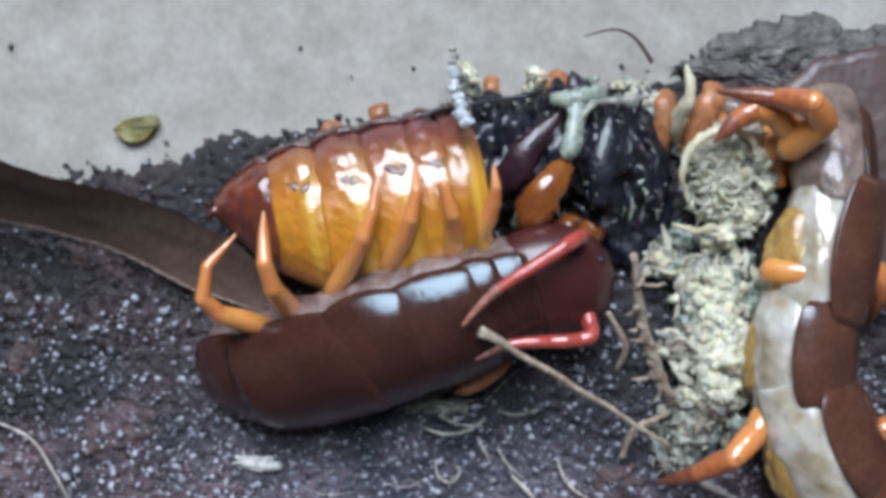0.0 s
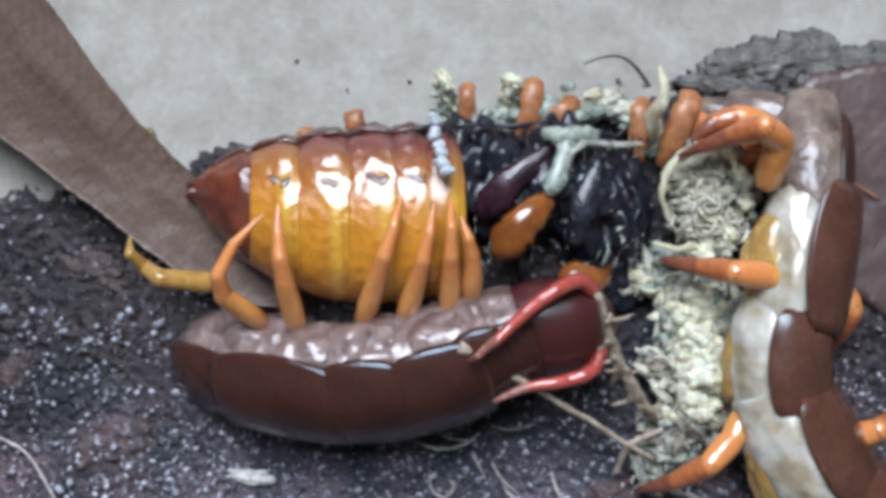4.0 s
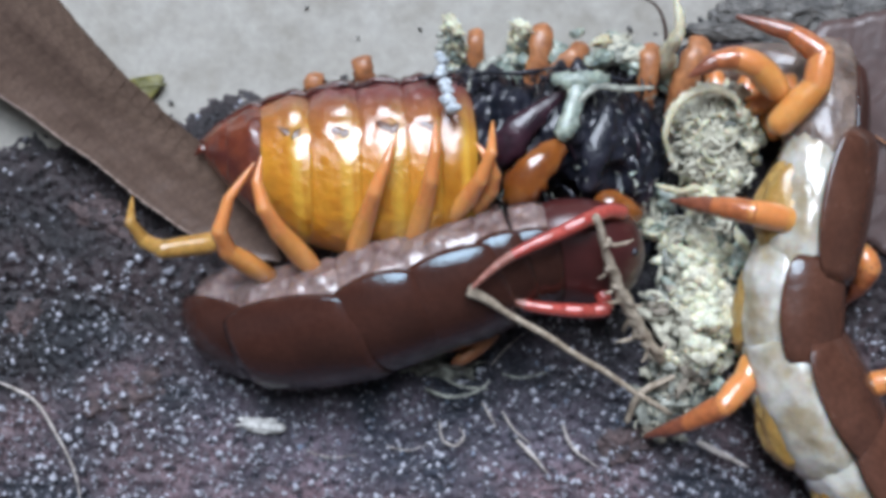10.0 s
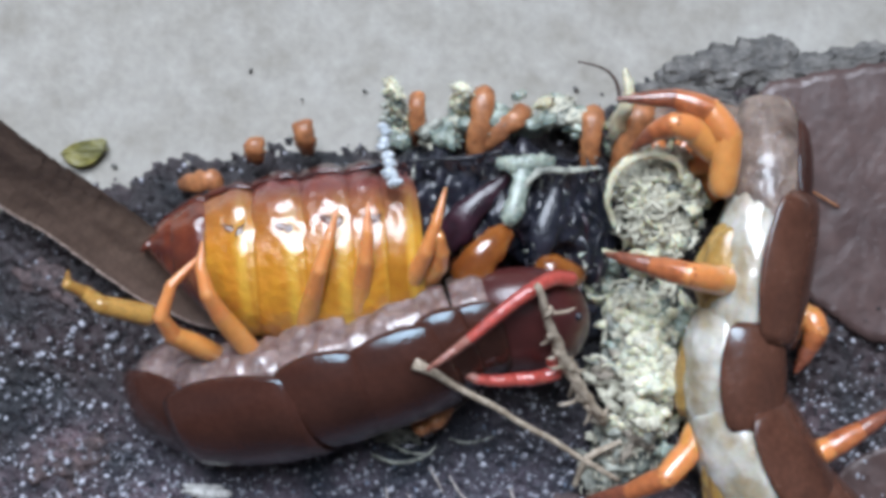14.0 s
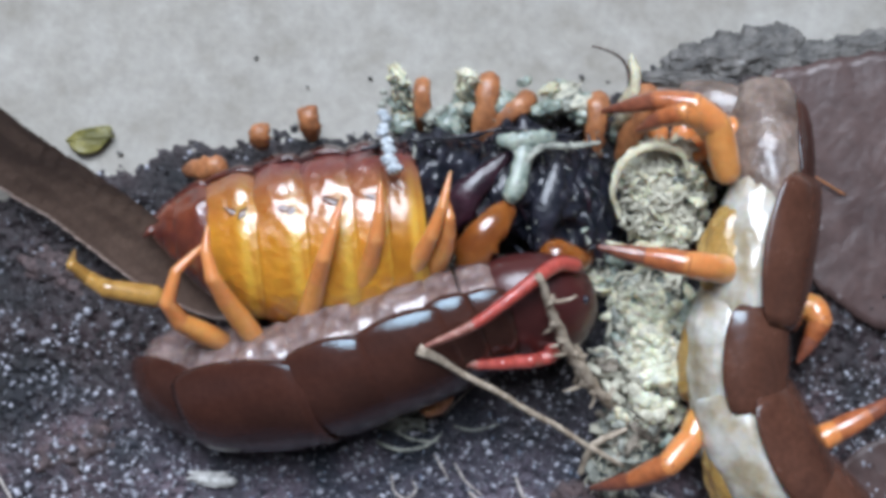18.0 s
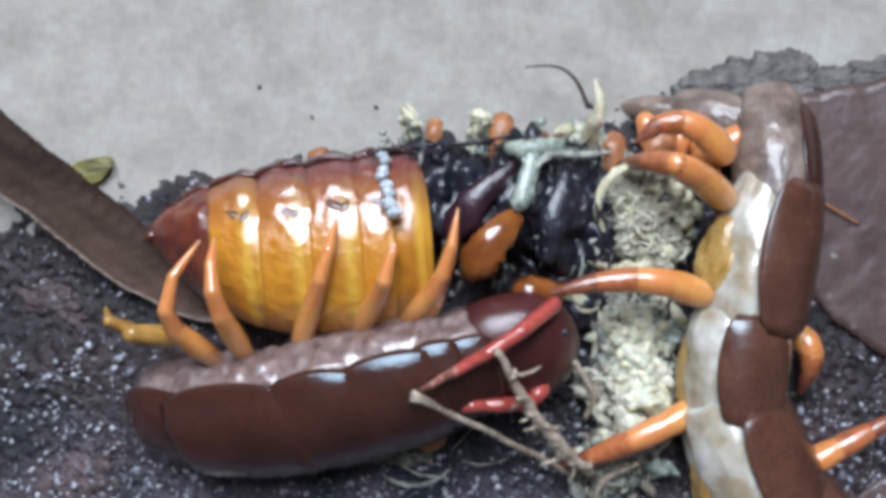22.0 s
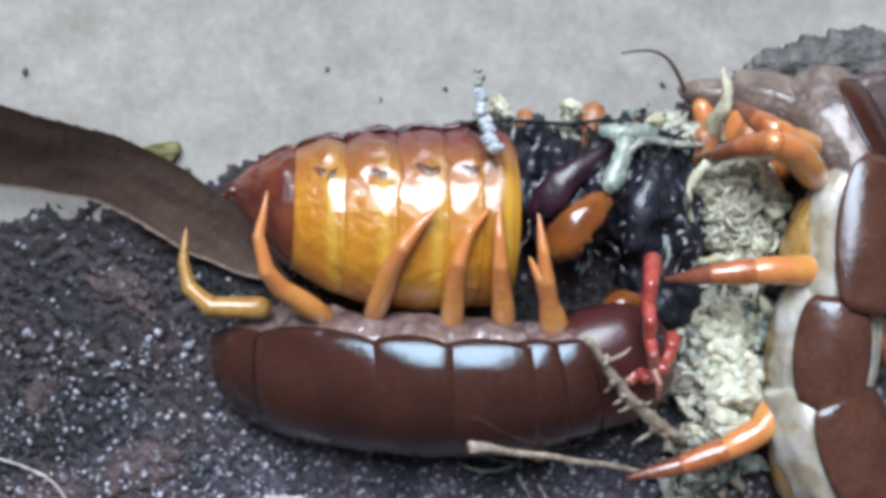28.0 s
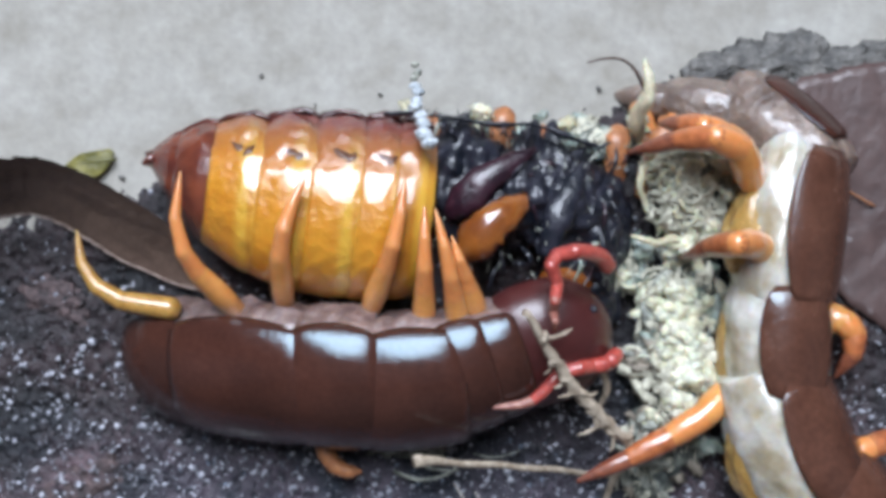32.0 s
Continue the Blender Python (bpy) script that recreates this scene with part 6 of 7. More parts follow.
def leaf_pose(t, s):
    """Pose of the piece s mm from the tip: +x towards the tip, rolled so that the blade looks as wide as it does."""
    ways, run = leaf_point(t)
    p, ahead, behind = (Vector([float(np.interp(q, run, [w[k] for w in ways])) for k in range(3)]) for q in (s, max(0.0, s - 4.5), s + 4.5))
    along = (ahead - behind).normalized()
    r0 = math.acos(min(1.0, level(LEAF_WIDTH[0], t) / 7.8))
    r1 = math.acos(min(1.0, level(LEAF_WIDTH[1], t) / 13.0))
    turn = level(LEAF_TURN, t)
    r0, r1 = min(radians(50), r0) * turn, min(radians(63), r1) * min(1.0, turn * 1.45)
    r = r0 + (r1 - r0) * min(1.0, max(0.0, (s - 8) / 14))
    side = along.cross(Vector((0, 0, 1))).normalized()
    return frame_of(p, along, Vector((0, 0, 1)) * math.cos(r) + side * math.sin(r))


def swinging_leaf():
    """A limp blade in short stiff pieces that overlap like shingles."""
    leaf = thing("dry_leaf", "long limp dry brown leaf blade lying over soil and concrete", "leaf")
    for i in range(int(LEAF_SPAN / LEAF_STEP)):
        mid = (i + 0.5) * LEAF_STEP

        def outer(s, t, mid=mid):
            x = (0.5 - s) * LEAF_STEP * 1.6
            g = max(0.05, mid - x)
            w = leaf_width(g) / 2 * (1 + 0.05 * noise.noise(Vector((g * 0.28, 3 if t > 0.5 else 0, 0))) + 0.02 * noise.noise(Vector((g * 1.6, 3 if t > 0.5 else 0, 5))))
            y = (t - 0.5) * 2 * w
            z = 0.45 * (abs(t - 0.5) * 2) ** 2 + 0.20 * noise.fractal(Vector((g, y, 0)) * 0.25, 1.0, 2.0, 3) - 0.010 * x
            return Vector((x, y, z)), Vector((0, 0, 1))
        bm = bmesh.new()
        for lift in (0.0, 1.0):
            grid = [[bm.verts.new((outer(a / 4, b / 24)[0] - Vector((0, 0, 0.004 + lift * 0.10 * math.sin(math.pi * a / 4) * math.sin(math.pi * b / 24) ** 0.3))) * MM) for b in range(25)] for a in range(5)]
            for a in range(4):
                for b in range(24):
                    four = (grid[a][b], grid[a][b + 1], grid[a + 1][b + 1], grid[a + 1][b])
                    bm.faces.new(four if lift == 0 else four[::-1])
        ob = part("blade_piece", bm, DRYLEAF, leaf)
        edge = [outer(k / 4, 0.012)[0] for k in range(5)]
        part("folded_edge", tube(bmesh.new(), edge, [0.11] * 5, 7), LEAFEDGE, ob, "folded edge")
        MOVES.append((ob, lambda t, mid=mid: leaf_pose(t, mid)))


# ---- torn tissue, crumbs ----
def clump_pose(t):
    p = at(CLUMP_LINE[0][1], t) - at(CLUMP_LINE[0][1], 9)
    return pose(p.x * MM, p.y * MM, 0)


def tissue():
    clump = thing("torn_tissue", "heap of pale cream chewed tissue crumbs on soil", "debris")
    r2 = random.Random(3)
    cols = [(1265, 470, 56, 5.0), (1240, 510, 58, 4.8), (1262, 560, 58, 5.2), (1258, 610, 58, 5.2), (1250, 665, 60, 4.6), (1225, 720, 60, 3.6), (1190, 775, 54, 2.6), (1165, 440, 38, 3.8), (1200, 600, 40, 3.6)]
    for u, v, r, z in cols:
        part("core", lump(bmesh.new(), spot(u, v, z * 0.40), (r * 0.044, r * 0.05, z * 0.50), 0.4, 2.2, 4), MUSH, clump, "damp dark grey-green core")

    def top_of(u, v):
        """Height of the heap at a place of the plan."""
        return max((z * (0.40 + 0.58 * math.sqrt(max(0.0, 1 - ((u - a) ** 2 + (v - b) ** 2) / (1.15 * r) ** 2))) for a, b, r, z in cols), default=1.0)

    def scattered(lo_v, hi_v):
        u, v, r, z = r2.choice([c for c in cols if lo_v <= c[1] <= hi_v])
        a, d = r2.random() * 6.28, r2.random() ** 0.5
        return u + math.cos(a) * d * r * 1.05, v + math.sin(a) * d * r * 1.05
    places, sizes = [], []
    for k in range(420):
        u, v = scattered(400, 800)
        places.append(spot(u, v, top_of(u, v) + r2.uniform(-0.5, 0.1)))
        sizes.append(r2.uniform(0.08, 0.26))
    tagged(mesh_part("crumb_mass", *crumbs(r2, places, sizes, ICO1, 0.8), FIBRE, clump), kind="stuff")
    # soft warm curds heaped in the middle
    for k in range(84):
        u, v = r2.gauss(1266, 30), r2.uniform(450, 700)
        c = spot(u, v, top_of(u, v) + r2.uniform(-0.2, 0.5))
        w = r2.uniform(0.5, 1.05)
        bm = bmesh.new()
        for q in range(3):
            off = Vector((r2.uniform(-0.7, 0.7), r2.uniform(-0.6, 0.6), r2.uniform(-0.2, 0.2))) * w
            lump(bm, c + off, (w * r2.uniform(0.5, 0.9), w * r2.uniform(0.45, 0.7), w * 0.5), 0.35, 1.3, 3, r2.random() * 3.1)
        part("curd", bm, CREAM if r2.random() < 0.85 else FIBRE, clump, "soft warm cream curd")
    # flat shreds between, greyer towards both ends
    for k in range(150):
        u, v = scattered(400, 800)
        c = spot(u, v, top_of(u, v) + r2.uniform(-0.5, 0.25))
        sx, sy, turn = r2.uniform(0.6, 1.5), r2.uniform(0.25, 0.55), r2.random() * 3.1
        pale = 520 < v < 690 and u > 1215
        tone = r2.choice((CREAM, CREAM, FIBRE)) if pale else r2.choice((CREAM, FIBRE, FIBRE, PITH, TEAL)) if v < 560 else r2.choice((FIBRE, PITH, PITH, HUSK))
        part("shred", ragged(bmesh.new(), c, (sx, sy, 0.3), turn, 0.7, 1.9, 3), tone, clump)
    for k in range(46):
        u, v = scattered(400, 800)
        c = spot(u, v, top_of(u, v) + r2.uniform(-0.1, 0.5))
        w, a0, sweep = r2.uniform(0.5, 1.2), r2.random() * 6.28, r2.uniform(1.2, 3.6)
        line = [c + Vector((math.cos(a0 + sweep * j / 9), math.sin(a0 + sweep * j / 9) * 0.8, 0.25 * math.sin(j * 0.7))) * w for j in range(10)]
        q = r2.uniform(0.10, 0.20)
        part("curl", tube(bmesh.new(), line, [q * (0.4 + 0.6 * math.sin(math.pi * (j + 1) / 11)) for j in range(10)], 7, 0.8, 0.6), (CREAM if r2.random() < 0.5 else FIBRE) if v < 690 else HUSK, clump)
    for k in range(34):
        u, v = r2.choice(((1318, 520), (1322, 560), (1320, 600), (1316, 640), (1165, 440), (1190, 425), (1215, 440), (1300, 720)))
        part("green_shred", ragged(bmesh.new(), spot(u + r2.uniform(-12, 12), v + r2.uniform(-22, 22), r2.uniform(2.6, 4.0)), (0.9, 0.5, 0.35), r2.random() * 3.1, 0.6, 1.8, 3), TEAL, clump, "pale green shred")
    bm = bmesh.new()
    for k in range(260):
        u, v = scattered(400, 800)
        c = spot(u, v, top_of(u, v) + r2.uniform(-0.1, 0.25))
        a = r2.random() * 6.28
        way = Vector((math.cos(a), math.sin(a), r2.uniform(-0.2, 0.4))) * r2.uniform(0.3, 1.0)
        tube(bm, curve_through([c - way * 0.5, c + Vector((r2.uniform(-0.3, 0.3), r2.uniform(-0.3, 0.3), 0.12)), c + way], 4), [0.03, 0.07, 0.08, 0.06, 0.02], 5, 0.7)
    tagged(part("fuzz", bm, FIBRE, clump), kind="stuff")
    MOVES.append((clump, clump_pose))
    # fibrous ball above it
    ball = thing("fibre_ball", "tangled grey-green ball of chewed fibres", "debris")
    part("core", ragged(bmesh.new(), spot(1275, 300, 2.8), (2.8, 3.9, 2.6), 0.2, 0.5, 2.2, 5), MUSH, ball, "matted grey core")
    for k in range(75):
        a, d = r2.random() * 6.28, r2.random() ** 0.5
        c = spot(1278 + math.cos(a) * d * 72, 300 + math.sin(a) * d * 98, 3.0 + 3.0 * math.sqrt(max(0, 1 - d * d)))
        w = r2.uniform(0.3, 0.8)
        part("fibre_tuft", ragged(bmesh.new(), c, (w * 1.5, w * 0.7, w * 0.6), r2.random() * 3.1, 0.9, 2.4, 3), r2.choice((FIBRE, FIBRE, FIBRE, CREAM)), ball)
    bm = bmesh.new()
    for k in range(260):
        a, d = r2.random() * 6.28, r2.random() ** 0.45
        c = spot(1278 + math.cos(a) * d * 76, 300 + math.sin(a) * d * 102, 3.2 + 3.2 * math.sqrt(max(0, 1 - d * d)))
        way = Vector((r2.uniform(-1, 1), r2.uniform(-1, 1), r2.uniform(-0.2, 0.4))) * r2.uniform(0.4, 1.0)
        bend = Vector((r2.uniform(-0.4, 0.4), r2.uniform(-0.4, 0.4), 0.2))
        tube(bm, curve_through([c - way, c + bend, c + way], 6), [0.03, 0.07, 0.09, 0.10, 0.09, 0.07, 0.03], 5, 0.8)
    tagged(part("fuzz", bm, FIBRE, ball), kind="stuff")
    for k in range(34):
        a = r2.uniform(-1.3, 2.0)
        c = spot(1282 + math.cos(a) * 74 * r2.uniform(0.6, 1.1), 305 + math.sin(a) * 96 * r2.uniform(0.6, 1.1), r2.uniform(3.5, 6.0))
        w = r2.uniform(0.35, 0.8)
        part("fibre_tuft", ragged(bmesh.new(), c, (w * 1.2, w, w * 0.7), r2.random() * 3.1, 1.0, 2.6, 3), r2.choice((CREAM, CREAM, FIBRE)), ball)
    for k in range(30):
        a, d = r2.random() * 6.28, r2.random() ** 0.6
        c = spot(1278 + math.cos(a) * d * 66, 300 + math.sin(a) * d * 92, 4.2 + 2.6 * math.sqrt(max(0, 1 - d * d)))
        w, a0, sweep, tip = r2.uniform(0.5, 1.3), r2.random() * 6.28, r2.uniform(1.5, 4.2), r2.uniform(-0.5, 0.5)
        line = [c + Vector((math.cos(a0 + sweep * j / 10), math.sin(a0 + sweep * j / 10) * 0.8, tip * (j / 10 - 0.5) + 0.3 * math.sin(j * 0.6))) * w for j in range(11)]
        q = r2.uniform(0.11, 0.2)
        part("curl", tube(bmesh.new(), line, [q * (0.4 + 0.6 * math.sin(math.pi * (j + 1) / 12)) for j in range(11)], 7, 0.8, 0.6), r2.choice((FIBRE, FIBRE, CREAM)), ball)
    for pts, w in (([(1205, 350, 5.4), (1196, 290, 6.6), (1215, 238, 7.2), (1262, 214, 7.6), (1310, 232, 7.2), (1328, 262, 6.6)], 0.4), ([(1172, 378, 5), (1215, 392, 6), (1250, 386, 6.2), (1285, 398, 5.6)], 0.34)):
        line = curve_through([spot(*p) + Vector((r2.uniform(-0.3, 0.3), r2.uniform(-0.3, 0.3), 0)) for p in pts], 26)
        part("loose_strand", tube(bmesh.new(), line, [w * (0.35 + 0.65 * math.sin(math.pi * (k + 1) / 28)) for k in range(27)], 9, 0.7, 0.9), CREAM, ball, "cream frayed loose strand")
    MOVES.append((ball, clump_pose))
    # tufts on the far side of the prey
    for u, v, du, dv, z in ((832, 180, -8, -85, 4), (935, 175, 5, -75, 4), (1195, 195, 28, -145, 6)):
        tuft = thing("tissue_tuft", "cream crumbly tuft of chewed tissue standing up", "debris", "tufts")
        if u > 1000:
            line = curve_through([spot(u, v, 2), spot(u + 4, v - 50, 5), spot(u + 26, v - 90, 7), spot(u + 20, v - 148, 7.5)], 14)
            part("spike", tube(bmesh.new(), line, [0.3, 0.5, 0.62, 0.68, 0.66, 0.62, 0.6, 0.56, 0.55, 0.52, 0.48, 0.42, 0.36, 0.3, 0.12], 10, 0.8, 0.7), CREAM, tuft)
        for k in range(9 if u < 1000 else 3):
            f = k / 8
            p = spot(u + du * f + r2.uniform(-6, 6), v + dv * f, 1.5 + z * f * 0.8)
            w = 1.1 - 0.5 * f
            part("tuft_piece", ragged(bmesh.new(), p, (0.75 * w, 0.85, 0.6 * w), r2.random(), 0.8, 2.2), CREAM if k % 3 else TEAL, tuft)
        MOVES.append((tuft, tuft_pose if u > 1000 else roach_pose_free))
    fringe = thing("tissue_fringe", "scattered pale green and cream crumbs behind the prey", "debris")
    for k in range(60):
        u = r2.uniform(825, 1175)
        v = float(np.interp(u, [830, 1000, 1120, 1170], [180, 165, 140, 165])) + r2.gauss(0, 13)
        w = r2.uniform(0.35, 0.95)
        part("tissue_flake", ragged(bmesh.new(), spot(u, v, r2.uniform(2.0, 4.4)), (w * 1.4, w * 0.8, w * 0.5), r2.uniform(-0.6, 0.6), 0.8, 2.2, 3), r2.choice((CREAM, TEAL, TEAL, PITH, FIBRE)), fringe)
    MOVES.append((fringe, roach_pose_free))


def roach_pose_free(t):
    """Small shift of the loose bits behind the prey."""
    p = at(STUB_LINE[0][1], t) - at(STUB_LINE[0][1], 9)
    return pose(p.x * MM, p.y * MM, 0)


def tuft_pose(t):
    p = at(TUFT_LINE[0][1], t) - at(TUFT_LINE[0][1], 9)
    return pose(p.x * MM, p.y * MM, 0)


def bead_string():
    s = thing("bead_string", "string of tiny bluish-white beads hanging by the prey", "feeler")
    pts = curve_through([spot(806, 112, 7.5), spot(808, 150, 8.8), spot(812, 190, 10.4), spot(830, 243, 12.3)], 10)
    for k, p in enumerate(pts):
        r = 0.27 + 0.032 * k + 0.04 * math.sin(k * 2.3)
        p = p + Vector((0.16 * math.sin(k * 1.9), 0.06 * math.cos(k * 3.1), 0))
        part("bead", lump(bmesh.new(), p, (r * 1.15, r * 0.85, r), 0.3, 1.5, 3, 0.3 * math.sin(k * 1.3)), BEAD if k > 2 else PITH, s)
    MOVES.append((s, bead_pose))


def bead_pose(t):
    p = at(BEAD_LINE[0][1], t) - at(BEAD_LINE[0][1], 9)
    return pose(p.x * MM, p.y * MM, 0)


# ---- hind leg tips behind the prey ----
def hind_stubs():
    for u, v, du, dv, w in ((578, 215, 0, -28, 0.95), (668, 195, -4, -40, 0.95), (468, 262, 52, -8, 0.95), (862, 170, 4, -66, 0.75), (968, 195, 16, -100, 1.05), (985, 190, 75, -55, 0.95), (1165, 220, 10, -90, 0.95), (1225, 215, 40, -95, 1.2)):
        stub = thing("leg_end", "stout orange-brown leg end reaching out behind the prey", "leg", "leg ends")
        line = curve_through([spot(u - du * 0.4, v - dv * 0.4, 2), spot(u, v, 3.5), spot(u + du * 0.6, v + dv * 0.6, 4.4), spot(u + du, v + dv, 3.6)], 14)
        rr = [w * float(np.interp(k / 14, [0, 0.25, 0.5, 0.58, 0.8, 0.95, 1], [0.55, 0.85, 1.0, 0.86, 1.0, 0.8, 0.35])) for k in range(15)]
        part("leg_joint", tube(bmesh.new(), line, rr, 12, 0.6, 0.35), DULLORANGE, stub)
        MOVES.append((stub, roach_pose_free))


# ---- still things ----
def rod(name, label, category, pts, radii, material, sides=8, wobble=0.3, n=24, group=""):
    line = curve_through([spot(*p) for p in pts], n)
    rr = [float(np.interp(k / n, np.linspace(0, 1, len(radii)), radii)) for k in range(n + 1)]
    return tagged(part(name, tube(bmesh.new(), line, rr, sides, 1.0, wobble), material), label, category, group)


def swung(name, label, category, line, radii, bow, material):
    """A thin stick that swings with its two ends' lines."""
    far = [(lifted(line[0], t) - lifted(line[1], t)).length for t in TIMES]
    span = float(np.percentile(far, 70))
    n = 24
    span *= 1.45 if bow < 0 else 1.0
    pts = [Vector((span * k / n, bow * math.sin(math.pi * k / n) + (0.05 * math.sin(k * 0.9) if bow < 1 else 0), 0)) for k in range(n + 1)]
    rr = [float(np.interp(k / n, [r[0] for r in radii], [r[1] for r in radii])) for k in range(n + 1)]
    bm = tube(bmesh.new(), pts, rr, 9, 1.0, (0.6 if bow < 0 else 0.25) if bow < 1 else 0.05)
    if bow < 0:
        r4 = random.Random(5)
        for f in (0.18, 0.3, 0.42, 0.5, 0.58, 0.68, 0.76, 0.86, 0.94):
            p = pts[int(f * n)]
            s = r4.choice((-1, 1))
            ragged(bm, p + Vector((0, s * rr[int(f * n)] * 0.5, 0.2)), (0.55, 0.3, 0.3), r4.random() * 3, 0.5, 2.2, 3)
            far_end = p + Vector((r4.uniform(-1.2, 1.5), s * r4.uniform(1.0, 2.4), r4.uniform(-0.3, 0.4)))
            tube(bm, curve_through([p, p.lerp(far_end, 0.5) + Vector((0.2, 0, 0.15)), far_end], 6), [0.26, 0.22, 0.18, 0.16, 0.13, 0.1, 0.05], 7, 1.0, 0.4)
    ob = tagged(part(name, bm, material), label, category)
    MOVES.append((ob, lambda t: frame_of(lifted(line[0], t), lifted(line[1], t) - lifted(line[0], t), (0, 0, 1))))


def flat_leaf(name, label, pts, material, z, thick=0.25, curl=0.8, ribs=True):
    """A leaf lying flat, its outline a smooth loop through pts."""
    loop = curve_through([spot(u, v, 0) for u, v in pts + pts[:1]], 120)[:-1]
    c = sum(loop, Vector()) / len(loop)
    loop = [p + (p - c).normalized() * (0.035 * (p - c).length * noise.fractal(p * 0.6, 0.8, 2.0, 4)) for p in loop]
    bm = bmesh.new()
    rings_top, rings_low = [], []
    for k in range(1, 13):
        f = k / 12
        a, b = [], []
        for p in loop:
            q = c.lerp(p, f)
            h = z + curl * f ** 3 * noise.noise(q * 0.25) + 0.12 * noise.fractal(q * 0.5, 1.0, 2.0, 3)
            a.append(bm.verts.new(Vector((q.x, q.y, h)) * MM))
            b.append(bm.verts.new(Vector((q.x, q.y, h - thick)) * MM))
        rings_top.append(a)
        rings_low.append(b)
    n = len(loop)
    for rings in (rings_top, rings_low):
        for a, b in zip(rings, rings[1:]):
            for k in range(n):
                bm.faces.new((a[k], b[k], b[(k + 1) % n], a[(k + 1) % n]))
        bm.faces.new(rings[0])
    for k in range(n):
        bm.faces.new((rings_top[-1][k], rings_low[-1][k], rings_low[-1][(k + 1) % n], rings_top[-1][(k + 1) % n]))
    bmesh.ops.recalc_face_normals(bm, faces=bm.faces)
    leaf = thing(name, label, "leaf")
    part("blade", bm, material, leaf)
    if not ribs:
        return leaf
    far = max(loop, key=lambda p: (p - c).length)
    a, b = c.lerp(far, -0.9), c.lerp(far, 0.95)
    line = [a.lerp(b, k / 16) for k in range(17)]
    for p in line:
        p.z = z + 0.01 + 0.12 * noise.fractal(Vector((p.x, p.y, 0)) * 0.5, 1.0, 2.0, 3)
    part("midrib", tube(bmesh.new(), line, [0.05 + 0.05 * (1 - k / 16) for k in range(17)], 7), material, leaf)
    way = (b - a).normalized()
    for k in (3, 5, 7, 9, 11, 13) if (b - a).length > 10 else ():
        for s in (-1, 1):
            out = Vector((-way.y, way.x, 0)) * s * 0.32 * (b - a).length * (0.5 + 0.5 * math.sin(math.pi * k / 16)) * 0.7 + way * 0.12 * (b - a).length
            vein = [line[k] + out * (j / 8) for j in range(9)]
            for p in vein:
                p.z = z + 0.12 * noise.fractal(Vector((p.x, p.y, 0)) * 0.5, 1.0, 2.0, 3) - 0.03
            part("vein", tube(bmesh.new(), vein, [0.06 - 0.005 * j for j in range(9)], 6), material, leaf)
    return leaf


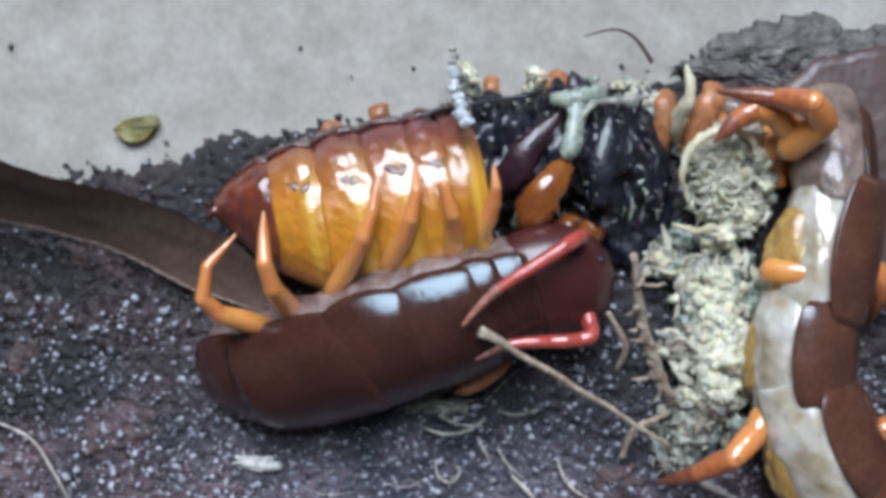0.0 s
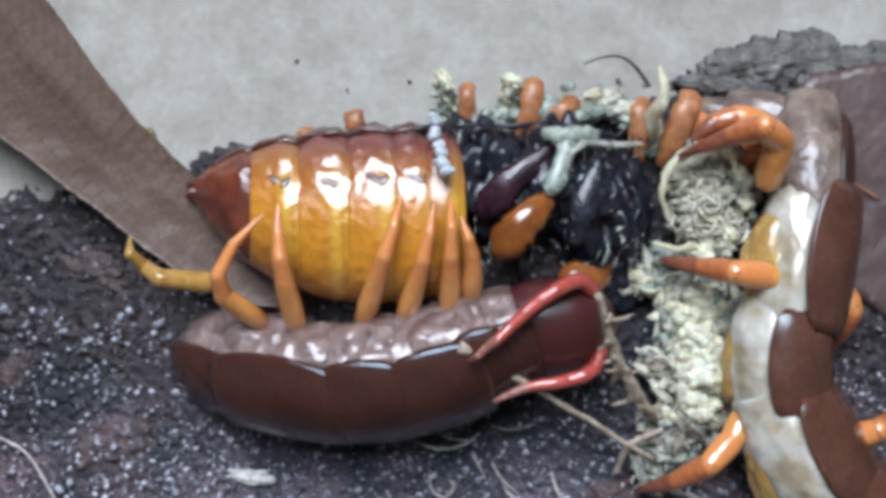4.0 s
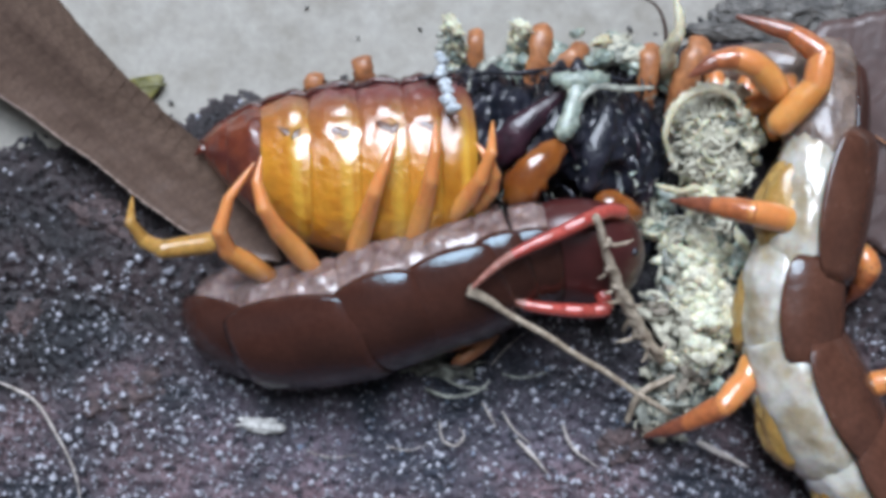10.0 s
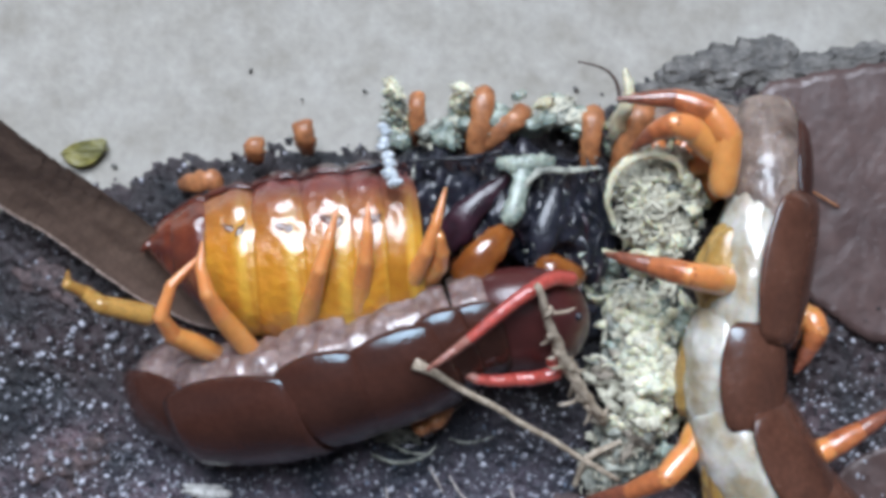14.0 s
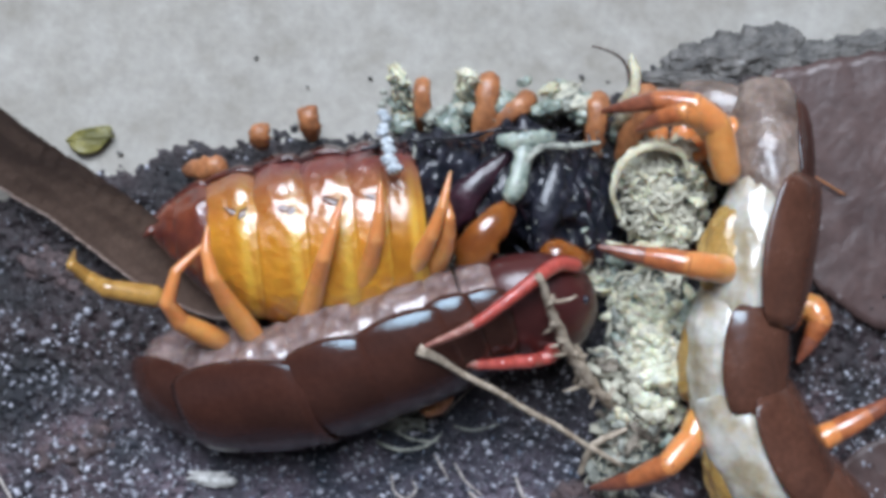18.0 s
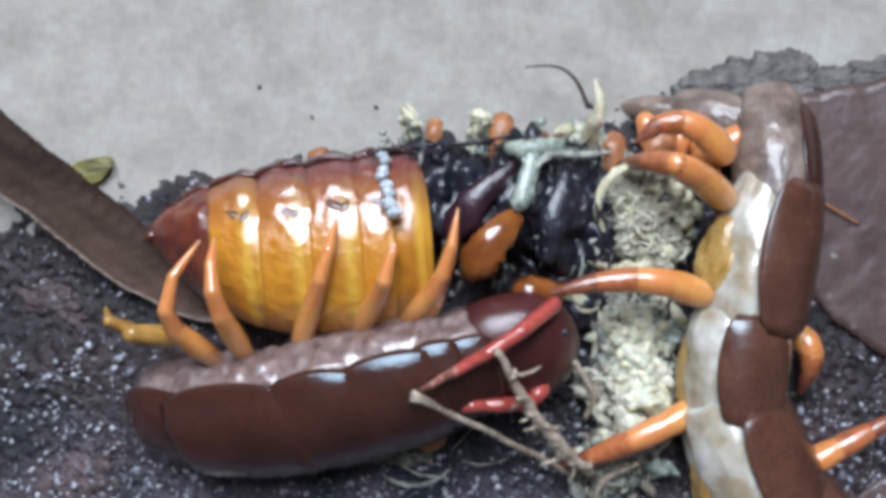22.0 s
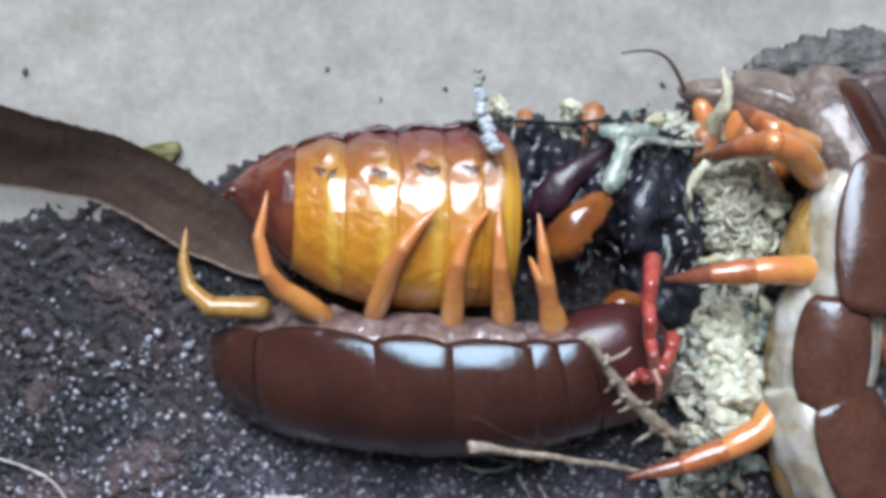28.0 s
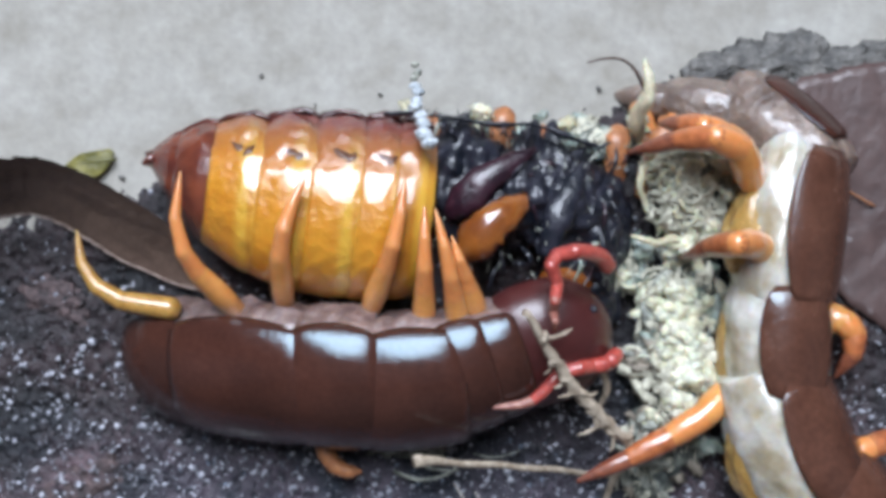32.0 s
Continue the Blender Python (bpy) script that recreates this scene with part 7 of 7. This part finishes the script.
def still_things():
    plum = flat_leaf("plum_leaf", "plum-brown damp fallen leaf with fine specks on the soil", [(1400, 140), (1500, 92), (1720, 75), (1880, 230), (1850, 500), (1700, 556), (1590, 520), (1500, 430), (1430, 290)], PLUMLEAF, 1.5, 0.25, 0.3, ribs=False)
    line = curve_through([spot(1512, 266, 1.9), spot(1550, 288, 2.0), spot(1592, 313, 1.9)], 14)
    part("stalk", tube(bmesh.new(), line, [0.14 - 0.004 * k for k in range(15)], 7, 1.0, 0.3), DULLORANGE, plum, "thin orange-brown dry stalk")
    flat_leaf("brown_leaf", "reddish-brown fallen leaf half buried in soil", [(1520, 860), (1600, 760), (1750, 720), (1800, 900), (1650, 1000), (1540, 960)], PLUMLEAF, 1.3)
    flat_leaf("green_leaflet", "small dull olive-green leaflet on concrete", [(228, 214), (250, 198), (285, 190), (310, 190), (306, 210), (285, 232), (255, 236)], GREENLEAF, 0.9, 0.2, 0.3)
    bark = thing("bark_piece", "dark grey crumbling bark piece on concrete", "bark")
    for u, v, sx, sy, t in ((1330, 75, 2.2, 1.2, 0.2), (1400, 70, 2.8, 1.8, 0.1), (1470, 65, 3.0, 2.0, -0.2), (1545, 75, 2.6, 1.3, 0.2), (1620, 60, 3.0, 1.4, 0.2), (1290, 110, 2.6, 0.7, -0.1), (1400, 130, 4.5, 0.8, -0.25)):
        part("bark_flake", ragged(bmesh.new(), spot(u, v, 0.5), (sx * 1.15, sy * 1.1, 0.6), t, 0.42, 1.9, 5), BARK, bark)
    swung("twig", "thin tan dry twig leaning over the soil", "twig", TWIG_LINE, [(0, 0.5), (0.06, 0.42), (0.12, 0.28), (0.6, 0.25), (1, 0.2)], 0.15, TWIG)
    swung("twig", "bent grey-brown twig beside chewed tissue", "twig", STICK_LINE, [(0, 0.3), (0.35, 0.45), (0.8, 0.55), (1, 0.35)], -0.7, TWIG)
    swung("bristle", "fine dark curved bristle standing over the concrete", "bristle", BRISTLE_LINE, [(0, 0.07), (0.5, 0.13), (1, 0.2)], 1.6, HAIR)
    rod("twig", "short tan twig fork on the soil", "twig", [(1120, 640, 5), (1135, 600, 6.5), (1105, 540, 8)], [0.2, 0.3, 0.2], TWIG)
    rod("twig", "tan rootlet fork on the soil", "twig", [(1125, 800, 2), (1150, 750, 3.5), (1210, 720, 4.2)], [0.25, 0.35, 0.2], TWIG)
    for pts, r in (([(-30, 715, 1.4), (30, 735, 1.5), (80, 762, 1.8), (115, 815, 1.7), (150, 885, 1.5), (165, 960, 1.2)], 0.2), ([(795, 800, 1.5), (800, 830, 1.7), (822, 842, 1.7), (838, 825, 1.7), (830, 810, 1.5)], 0.17), ([(870, 765, 1.3), (885, 790, 1.5), (895, 812, 1.3)], 0.14), ([(885, 700, 1.2), (910, 672, 1.4), (940, 645, 1.3)], 0.08), ([(930, 830, 1.4), (960, 860, 1.6), (985, 890, 1.4)], 0.28), ([(1250, 835, 2.5), (1280, 850, 3), (1340, 880, 2.5)], 0.45), ([(700, 842, 1.3), (740, 850, 1.5), (775, 838, 1.3)], 0.09), ([(905, 780, 1.3), (925, 812, 1.5), (955, 838, 1.3)], 0.16), ([(1010, 800, 1.3), (1030, 845, 1.5), (1075, 880, 1.3)], 0.2), ([(560, 850, 1.3), (600, 862, 1.5), (650, 858, 1.3)], 0.08)):
        rod("rootlet", "thin pale rootlet lying on dark soil", "root", pts, [r * 0.5, r * 0.72, r * 0.6, r * 0.2], ROOT, 7, 0.4, 18, "rootlets")
    for pts, r in (([(770, 742, 2), (812, 756, 3), (858, 748, 3.4), (884, 728, 3)], 0.16), ([(800, 722, 2), (836, 738, 3), (880, 742, 3)], 0.12), ([(905, 715, 2), (940, 722, 2.4), (985, 712, 2)], 0.1)):
        rod("fibre", "thin pale greenish fibre on wet soil", "fibre", pts, [r, r, r * 0.9, r * 0.4], PITH, 7, 0.4, 16, "fibres")
    for u, v, sx, sy, turn in ((204, 440, 2.9, 1.5, -0.5), (238, 752, 3.2, 1.9, 0.4), (1120, 835, 2.2, 1.4, 0.2), (60, 620, 1.8, 1.2, 0.9)):
        tagged(part("earth_clod", ragged(bmesh.new(), spot(u, v, 0.75), (sx, sy, 0.5), turn, 0.6, 1.8, 5), CLOD), "dull reddish-brown clod of earth on soil", "clod", "clods")
    flake = bmesh.new()
    lump(flake, spot(482, 806, 1.5), (2.0, 0.62, 0.35), 0.35, 2.5, 4, -0.12)
    tagged(part("white_flake", flake, FLAKE), "small white papery flake on soil", "flake")
    for u, v, s in ((820, 705, 1.2), (770, 700, 1.0), (925, 603, 0.55)):
        bm = bmesh.new()
        ragged(bm, spot(u, v, 1.2), (s * 1.3, s * 0.6, 0.4), u, 1.1, 2.4, 4)
        tagged(part("pale_crumb", bm, PITH), "pale greenish crumb on the soil", "crumb", "pale crumbs")
    for u, v, s in ((45, 62, 0.35), (560, 68, 0.2), (1130, 105, 0.3), (760, 105, 0.2), (320, 235, 0.3), (650, 120, 0.15)):
        bm = bmesh.new()
        lump(bm, spot(u, v, 0.25), (s, s * 0.6, 0.2), 0.5, 2.5, 2, u)
        tagged(part("dark_speck", bm, BARK), "dark soil speck on concrete", "speck", "specks")


swinging_leaf()
cockroach()
tissue()
bead_string()
hind_stubs()
centipede()
still_things()


def motions():
    for ob, where in MOVES:
        walk(ob, [(t, where(t)) for t in TIMES])


motions()
